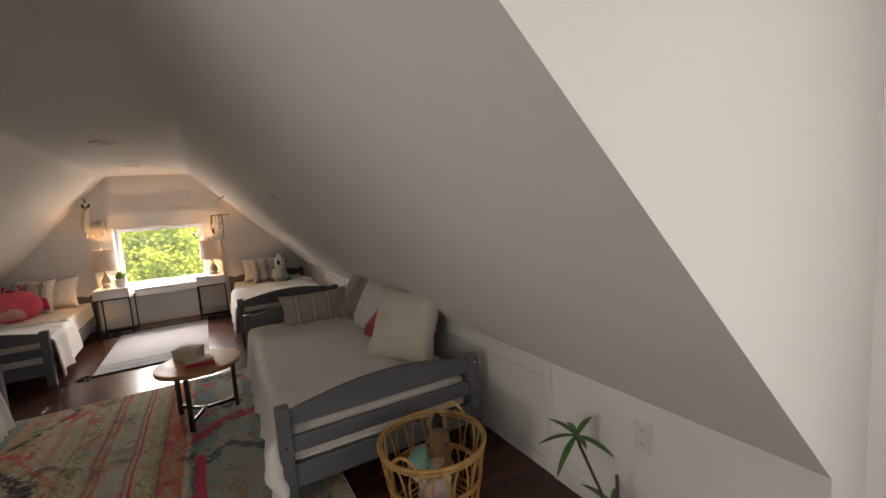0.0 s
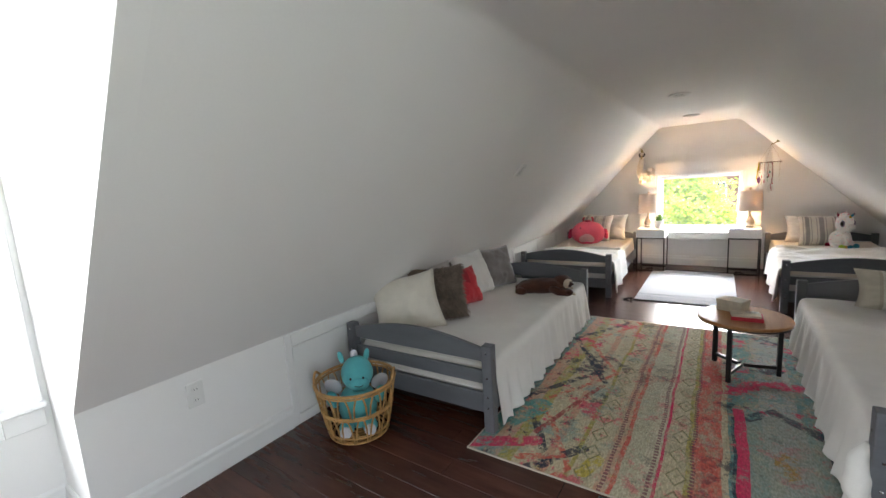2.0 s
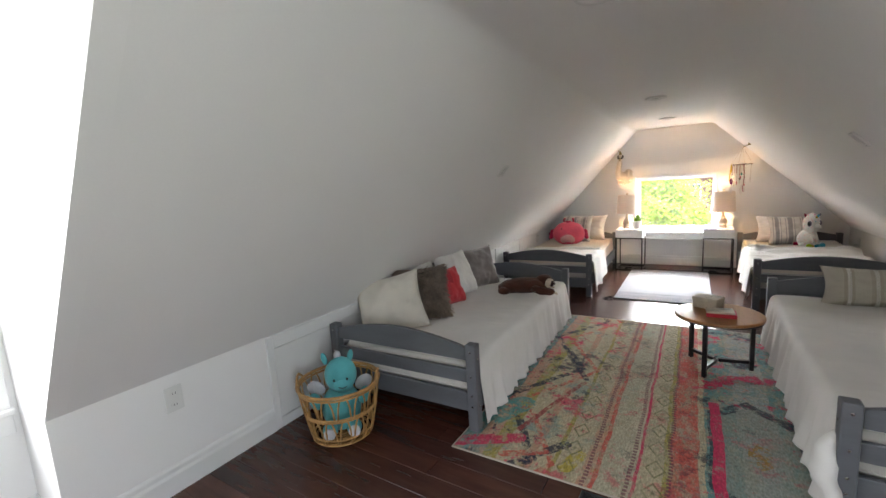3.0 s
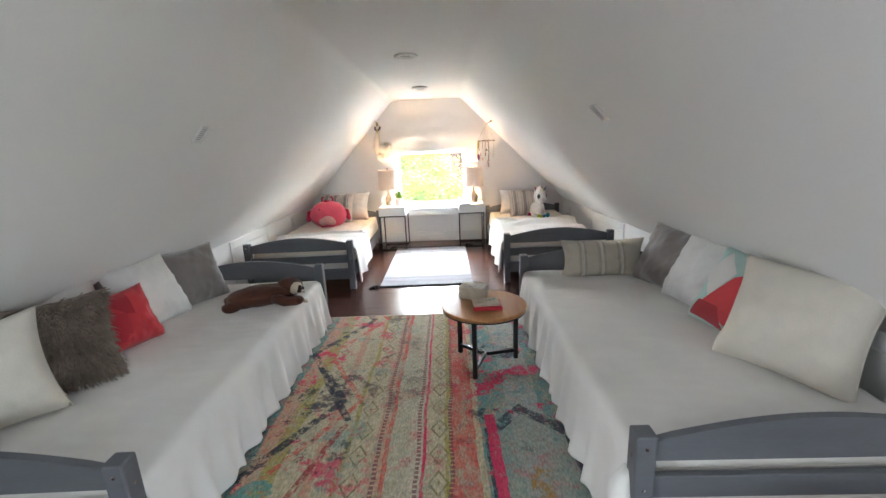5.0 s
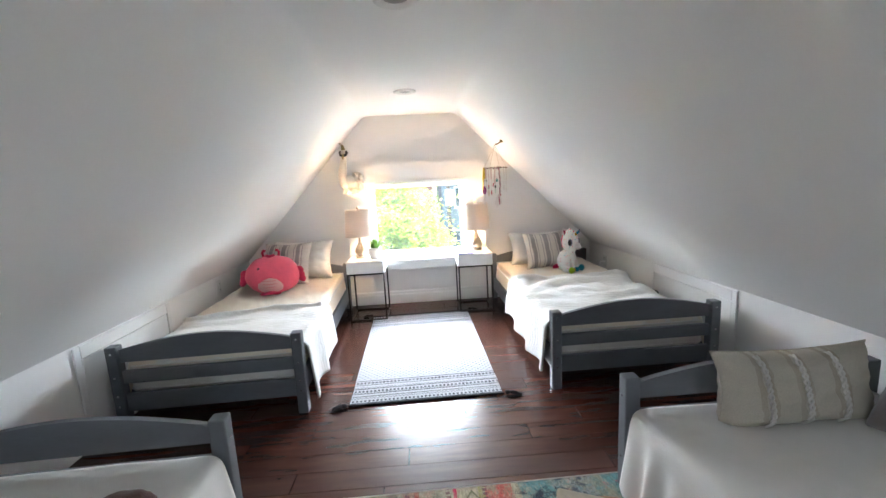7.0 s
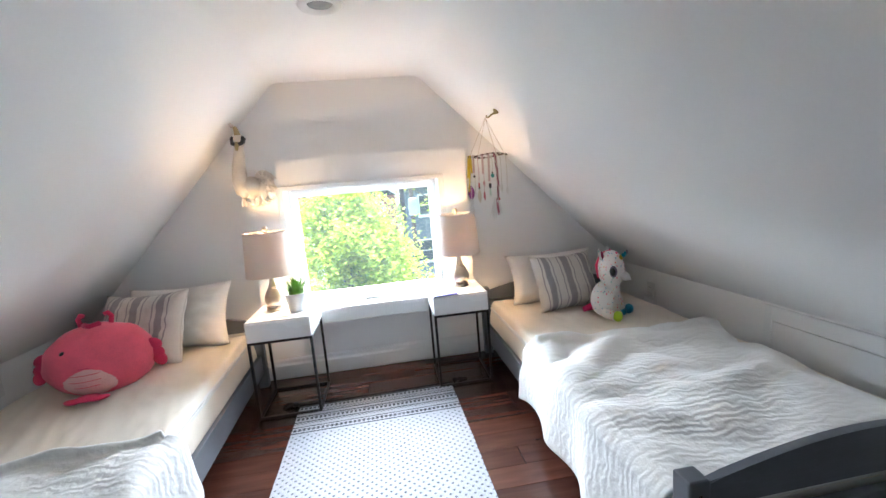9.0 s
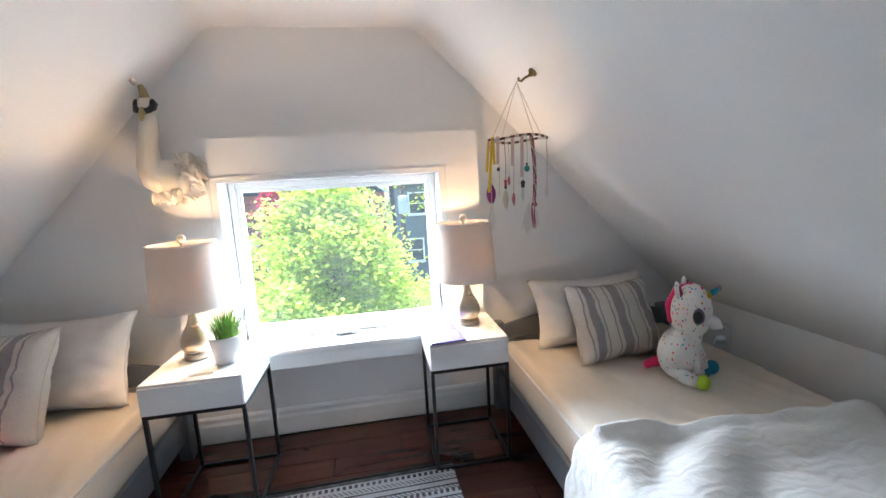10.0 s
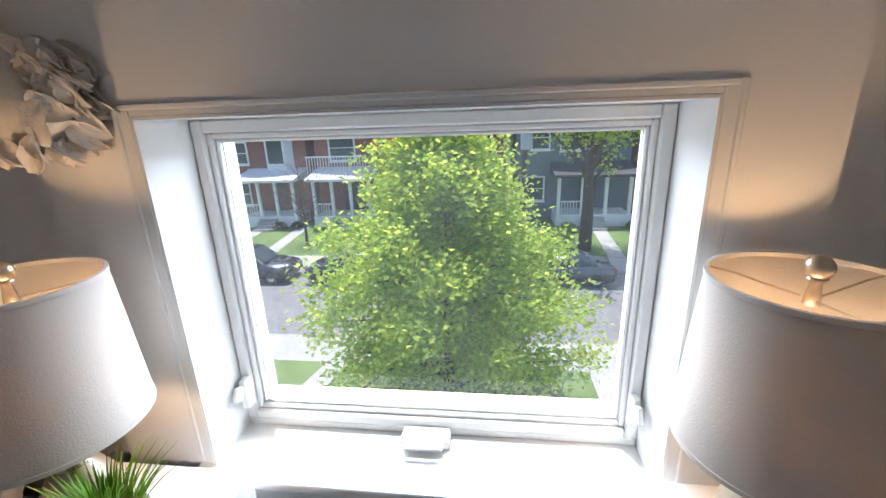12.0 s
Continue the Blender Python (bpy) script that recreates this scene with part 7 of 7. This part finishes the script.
tree(-24.0, 43.0, 9.5, 4.0, 2.5, 4200, 23, "leafy green tree at the end of the row", 0.16, None, None, 0.25)


def shrub(x, y, r, seed):
    rr = random.Random(seed)
    verts, faces = [], []
    for i in range(700):
        d = Vector((rr.gauss(0, 1), rr.gauss(0, 1), abs(rr.gauss(0, 1)))).normalized() * r * rr.uniform(0.6, 1.05)
        p = Vector((d.x, d.y, d.z * 0.9 + 0.02))
        e = Euler((rr.uniform(-1, 1), rr.uniform(-1, 1), rr.uniform(0, 6.28))).to_matrix()
        k = len(verts)
        for u, v in ((0, -0.07), (0.05, 0), (0, 0.07), (-0.05, 0)):
            verts.append(tuple(p + e @ Vector((u, v, 0))))
        faces.append((k, k + 1, k + 2, k + 3))
    me = bpy.data.meshes.new("shrub")
    me.from_pydata(verts, [], faces)
    me.materials.append(bpy.data.materials["hedge_leaves"] if "hedge_leaves" in bpy.data.materials else leaf_mat("hedge_leaves", (0.035, 0.07, 0.015), (0.09, 0.14, 0.03), (1.5, 1.6, 1)))
    o = new("shrub", me)
    o.location = (x, y, GZ)
    tagged(o, "rounded dark green shrub in a front garden", "shrub", "front garden shrubs")


for i, (x, y, r) in enumerate(((-11.6, 34.9, 0.9), (-16.4, 34.4, 0.6), (-15.2, 34.9, 0.5), (3.7, 31.5, 1.0), (4.6, 33.6, 0.7), (9.2, 34.0, 0.8), (-8.6, 35.0, 0.7))):
    shrub(x, y, r, 40 + i)

RED_B = plain("far_red_brick", (0.27, 0.115, 0.085), 0.9, vary=0.25, big=3, fine=40, relief=0.4)
GREY_S = plain("blue_grey_siding", (0.13, 0.16, 0.19), 0.75, vary=0.1, big=1, fine=20, relief=0.3, stretch=(0.2, 0.2, 6))
WHT_P = plain("far_white_paint", (0.74, 0.74, 0.73), 0.6, vary=0.04)
ROOF = plain("dark_shingles", (0.07, 0.068, 0.07), 0.9, vary=0.3, big=4, fine=40, relief=0.6)
DGL = plain("dark_window_glass", (0.05, 0.065, 0.08), 0.08, vary=0.1, relief=0)


def house_window(th, x, z, w, h, y):
    f = part("window", ring_frame(x - w / 2 - 0.07, x + w / 2 + 0.07, z - 0.07, z + h + 0.07, 0.09, y - 0.08, y - 0.002), WHT_P, th, "white framed window")
    part("pane", box(x - w / 2, x + w / 2, y - 0.03, y - 0.02, z, z + h), DGL, f)
    part("mullion", box(x - w / 2, x + w / 2, y - 0.06, y - 0.031, z + h / 2 - 0.025, z + h / 2 + 0.025), WHT_P, f)
    part("sill", box(x - w / 2 - 0.12, x + w / 2 + 0.12, y - 0.14, y - 0.081, z - 0.16, z - 0.071), WHT_P, f)


def house(x0, x1, y, h, wallm, label, wins, porch):
    th = thing("house", label, "house", pose(0.07, y + 5.9, GZ) @ Matrix.Diagonal((1.23, 1.2, 1.14, 1)), "houses across the street")
    part("wall", box(x0, x1, 0, 9, 0, h), wallm, th)
    w, cx = (x1 - x0), (x0 + x1) / 2
    bm = prism([(x0 - 0.35, h + 0.002), (x1 + 0.35, h + 0.002), (cx, h + w * 0.42)], "y", -0.4, 9.3)
    roof = part("roof", bm, ROOF, th, "dark shingled gable roof")
    part("bargeboard", prism([(x0 - 0.36, h - 0.02), (x0 - 0.1, h - 0.02), (cx, h + w * 0.42 - 0.22), (x1 + 0.1, h - 0.02), (x1 + 0.36, h - 0.02), (cx, h + w * 0.42 + 0.03)], "y", -0.46, -0.405), WHT_P, roof)
    for wx, wz, ww, wh in wins:
        house_window(th, wx, wz, ww, wh, 0)
    a, b = porch
    part("porch_floor", box(a, b, -2.0, -0.001, 0, 0.75, 0.02, 1), WHT_P, th)
    part("porch_roof", prism([(-2.3, 3.05), (0.0, 3.05), (0.0, 3.75), (-2.3, 3.2)], "x", a - 0.2, b + 0.2), ROOF if wallm is GREY_S else WHT_P, th)
    n = 4
    for i in range(n):
        x = a + 0.12 + (b - a - 0.24) * i / (n - 1)
        part("porch_post", box(x - 0.09, x + 0.09, -1.95, -1.77, 0.752, 3.048, 0.015, 1), WHT_P, th)
    part("rail", box(a + 0.25, (a + b) / 2 - 0.7, -1.90, -1.82, 1.50, 1.58), WHT_P, th)
    for k in range(int(((a + b) / 2 - 0.7 - a - 0.25) / 0.16)):
        part("baluster", box(a + 0.3 + k * 0.16, a + 0.34 + k * 0.16, -1.88, -1.84, 0.752, 1.498), WHT_P, th)
    for k in range(4):
        part("step", box((a + b) / 2 - 0.55, (a + b) / 2 + 0.55, -2.0 - 0.28 * (4 - k), -2.0 - 0.28 * (3 - k) - 0.001, 0, 0.16 * (k + 1), 0.01, 1), CONC, th)
    part("door", box((a + b) / 2 - 0.45, (a + b) / 2 + 0.45, -0.06, -0.002, 0.752, 2.8), plain("dark_front_door", (0.04, 0.05, 0.06), 0.4) if "dark_front_door" not in bpy.data.materials else bpy.data.materials["dark_front_door"], th, "dark front door")
    return th


h1 = house(-18.5, -12.2, 31.5, 6.4, RED_B, "red brick house with a white bay window", ((-16.6, 4.1, 0.8, 1.4), (-14.0, 4.0, 1.5, 1.7), (-17.0, 1.2, 1.2, 1.5)), (-16.0, -12.4))
part("bay", prism([(-14.95, -0.001), (-14.6, -0.55), (-13.4, -0.55), (-13.05, -0.001)], "z", 3.55, 6.0), WHT_P, h1, "white bay window")
for bx0 in (-14.0,):
    part("bay_pane", box(bx0 - 0.5, bx0 + 0.5, -0.57, -0.552, 4.1, 5.6), DGL, h1)
h2 = house(-11.6, -5.0, 31.5, 6.4, RED_B, "red brick house with a balcony over its porch", ((-9.8, 4.2, 1.6, 1.6), (-6.6, 4.2, 1.2, 1.6), (-6.4, 1.3, 1.4, 1.5)), (-11.3, -7.6))
part("balcony_rail", box(-11.3, -7.6, -2.2, -2.12, 4.55, 4.63), WHT_P, h2)
for k in range(22):
    part("baluster", box(-11.28 + k * 0.17, -11.24 + k * 0.17, -2.18, -2.14, 3.3, 4.548), WHT_P, h2)
h3 = house(1.0, 7.6, 31.5, 6.6, GREY_S, "blue-grey sided house with a white porch", ((2.4, 4.6, 1.0, 1.4), (4.4, 4.5, 1.6, 1.6), (2.0, 1.3, 1.3, 1.5)), (3.2, 7.3))
house(-4.4, 0.4, 32.5, 6.2, RED_B, "red brick house half hidden by the tree", ((-3.2, 4.2, 1.1, 1.5), (-1.0, 4.2, 1.1, 1.5)), (-3.9, -0.4))
house(8.6, 15.0, 32.0, 6.2, RED_B, "red brick house beside the grey one", ((10.2, 4.2, 1.2, 1.5), (13.0, 4.2, 1.2, 1.5)), (9.0, 12.4))
pole = thing("utility_pole", "wooden utility pole with a grey transformer", "utility pole", pose(1.15, 26.8, GZ))
part("pole", tube([(0, 0, -0.05), (0, 0, 10.5)], 0.15, 12, None, False, lambda t: 1 - 0.3 * t), BARK, pole, "", True)
part("transformer", lathe([(0.001, 6.0), (0.26, 6.0), (0.28, 6.05), (0.28, 6.85), (0.2, 6.95), (0.001, 6.95)], 20), plain("grey_transformer", (0.45, 0.47, 0.48), 0.5), pole, "", True).location = (0.05, -0.45, 0)
part("crossarm", box(-1.1, 1.1, -0.06, 0.06, 8.9, 9.02), BARK, pole)


# ---------- parked cars ----------
def car(x, y, paint_m, label, suv, face):
    th = thing("car", label, "car", pose(x, y, GZ - 0.13, 0, 0, 0 if face > 0 else 180), "parked cars")
    L, W, H = (4.6, 1.86, 1.66) if suv else (4.5, 1.78, 1.44)
    low = [(-L / 2, 0.42), (-L / 2 + 0.1, 0.26), (L / 2 - 0.12, 0.26), (L / 2, 0.45), (L / 2 - 0.04, 0.72), (L / 2 - 0.25, 0.86), (L / 2 - 1.15, 0.98), (-L / 2 + (0.15 if suv else 0.85), 1.02), (-L / 2 + 0.03, 0.95)]
    bm = prism(low, "y", -W / 2, W / 2)
    bmesh.ops.bevel(bm, geom=bm.edges[:], offset=0.06, segments=3, affect="EDGES")
    part("body", bm, paint_m, th, "", True)
    cab = [(-L / 2 + (0.12 if suv else 0.75), 0.98), (L / 2 - 1.18, 0.98), (L / 2 - 1.95, H - 0.04), (L / 2 - 2.3, H), (-L / 2 + (0.7 if suv else 1.5), H - 0.01), (-L / 2 + (0.35 if suv else 1.25), H - 0.08)]
    bm = prism(cab, "y", -W / 2 + 0.10, W / 2 - 0.10)
    for v in bm.verts:
        k = (v.co.z - 0.98) / (H - 0.98)
        v.co.y *= 1 - 0.16 * k
    bmesh.ops.bevel(bm, geom=bm.edges[:], offset=0.05, segments=3, affect="EDGES")
    part("cabin", bm, paint_m, th, "", True)
    for s in (-1, 1):
        g = [(-L / 2 + (0.55 if suv else 1.15), 1.05), (L / 2 - 1.45, 1.05), (L / 2 - 2.02, H - 0.14), (-L / 2 + (0.85 if suv else 1.5), H - 0.14)]
        bm = bmesh.new()
        vs = []
        for px, pz in g:
            k = (pz - 0.98) / (H - 0.98)
            vs.append((px, s * ((W / 2 - 0.10) * (1 - 0.16 * k) + 0.006), pz))
        q0 = [bm.verts.new(v) for v in vs]
        q1 = [bm.verts.new((v[0], v[1] - s * 0.02, v[2])) for v in vs]
        bm.faces.new(q0)
        bm.faces.new(q1[::-1])
        for i in range(4):
            bm.faces.new((q0[i], q1[i], q1[(i + 1) % 4], q0[(i + 1) % 4]))
        part("side_window", bm, DGL, th)
        for wx in (-L / 2 + 0.85, L / 2 - 0.9):
            wl_ = part("wheel", bmesh.new(), M["dark"], th)
            tyre = part("tyre", join(bmesh.new(), lathe([(0.21, -0.1), (0.32, -0.11), (0.34, -0.08), (0.34, 0.08), (0.32, 0.11), (0.21, 0.1)], 28, None, False), pose(0, 0, 0, 90, 0, 0)), plain("tyre_rubber", (0.02, 0.02, 0.02), 0.85) if "tyre_rubber" not in bpy.data.materials else bpy.data.materials["tyre_rubber"], wl_, "", True)
            bm = join(bmesh.new(), lathe([(0.001, -0.07), (0.06, -0.075), (0.07, -0.04), (0.19, -0.05), (0.215, -0.09), (0.215, 0.09), (0.001, 0.09)], 24), pose(0, 0, 0, 90 * s, 0, 0))
            part("rim", bm, M["chrome"], wl_, "", True)
            wl_.location = (wx, s * (W / 2 - 0.09), 0.345)
        part("headlight", blob((L / 2 - 0.14, s * (W / 2 - 0.28), 0.70), (0.14, 0.20, 0.075), 14), M["chrome"], th, "", True)
        part("tail_light", box(-L / 2 - 0.01, -L / 2 + 0.10, s * (W / 2 - 0.22) - 0.18, s * (W / 2 - 0.22) + 0.18, 0.74, 0.90, 0.02, 2), plain("red_lens", (0.4, 0.01, 0.01), 0.2) if "red_lens" not in bpy.data.materials else bpy.data.materials["red_lens"], th)
    part("bumper", box(L / 2 - 0.10, L / 2 + 0.04, -W / 2 + 0.12, W / 2 - 0.12, 0.30, 0.50, 0.05, 3), M["dark"], th)
    # windscreen and rear window follow the cabin's slopes
    for (xa, za, xb, zb, o_) in ((L / 2 - 1.26, 1.04, L / 2 - 1.93, H - 0.09, 1), (-L / 2 + (0.19 if suv else 0.85), 1.06, -L / 2 + (0.36 if suv else 1.26), H - 0.13, -1)):
        bm = bmesh.new()
        ks = [1 - 0.16 * (z - 0.98) / (H - 0.98) for z in (za, zb)]
        hw0, hw1 = (W / 2 - 0.20) * ks[0], (W / 2 - 0.20) * ks[1]
        off = Vector((o_ * 0.03, 0, 0.02))
        q0 = [bm.verts.new(Vector(p) + off) for p in ((xa, -hw0, za), (xa, hw0, za), (xb, hw1, zb), (xb, -hw1, zb))]
        q1 = [bm.verts.new(Vector(v.co) - off * 0.8) for v in q0]
        bm.faces.new(q0)
        bm.faces.new(q1[::-1])
        for i in range(4):
            bm.faces.new((q0[i], q1[i], q1[(i + 1) % 4], q0[(i + 1) % 4]))
        part("windscreen" if o_ > 0 else "rear_window", bm, DGL, th)
    return th


def car_paint(name, col):
    m = plain(name, col, 0.25, 0.3, vary=0.03, relief=0)
    m.node_tree.nodes["Principled BSDF"].inputs["Coat Weight"].default_value = 0.8
    return m


car(-12.8, 24.9, car_paint("graphite_car_paint", (0.03, 0.035, 0.042)), "dark graphite estate car parked at the far kerb", True, 1)
car(-7.4, 24.9, car_paint("black_car_paint", (0.015, 0.016, 0.02)), "black saloon car parked at the far kerb", False, -1)
car(2.95, 25.0, car_paint("slate_car_paint", (0.05, 0.06, 0.08)), "slate grey saloon car parked at the far kerb", False, -1)

# plain lower storeys of this house, below the attic floor
structure("house_base", box(-2.75, 1.95, YB - 0.1, Y1 + 0.15, GZ - 0.15, -0.26), plain("plain_house_brick", (0.27, 0.13, 0.10), 0.9, vary=0.2, fine=30, relief=0.4), "plain lower storeys of the house", "wall")

# ---------- floor planks ----------
prng = random.Random(11)
cut = {}


def plank_mesh(n):
    """A plank n centimetres long; alike lengths share their mesh."""
    if n not in cut:
        h = n / 200 - 0.0015
        pk = box(-h, h, -0.0605, 0.0605, -0.013, 0.0, 0.0012, 1)
        cut[n] = bpy.data.meshes.new("plank")
        pk.to_mesh(cut[n])
        pk.free()
        cut[n].materials.append(M["floor"])
    return cut[n]


y = YB + 0.06
while y < Y1 - 0.05:
    lo_x, hi_x = (DXL, DXR) if y < YC[1] else (-2.26, 1.46)
    x, first = lo_x, prng.randrange(20, 140, 10)
    while hi_x - x > 0.08:
        n = first or 140
        first = 0
        n = min(n, int(round((hi_x - x) * 100)))
        o = new("plank", plank_mesh(n))
        o.parent = floor
        o.location = (x + n / 200, y, 0)
        x += n / 100
    y += 0.122
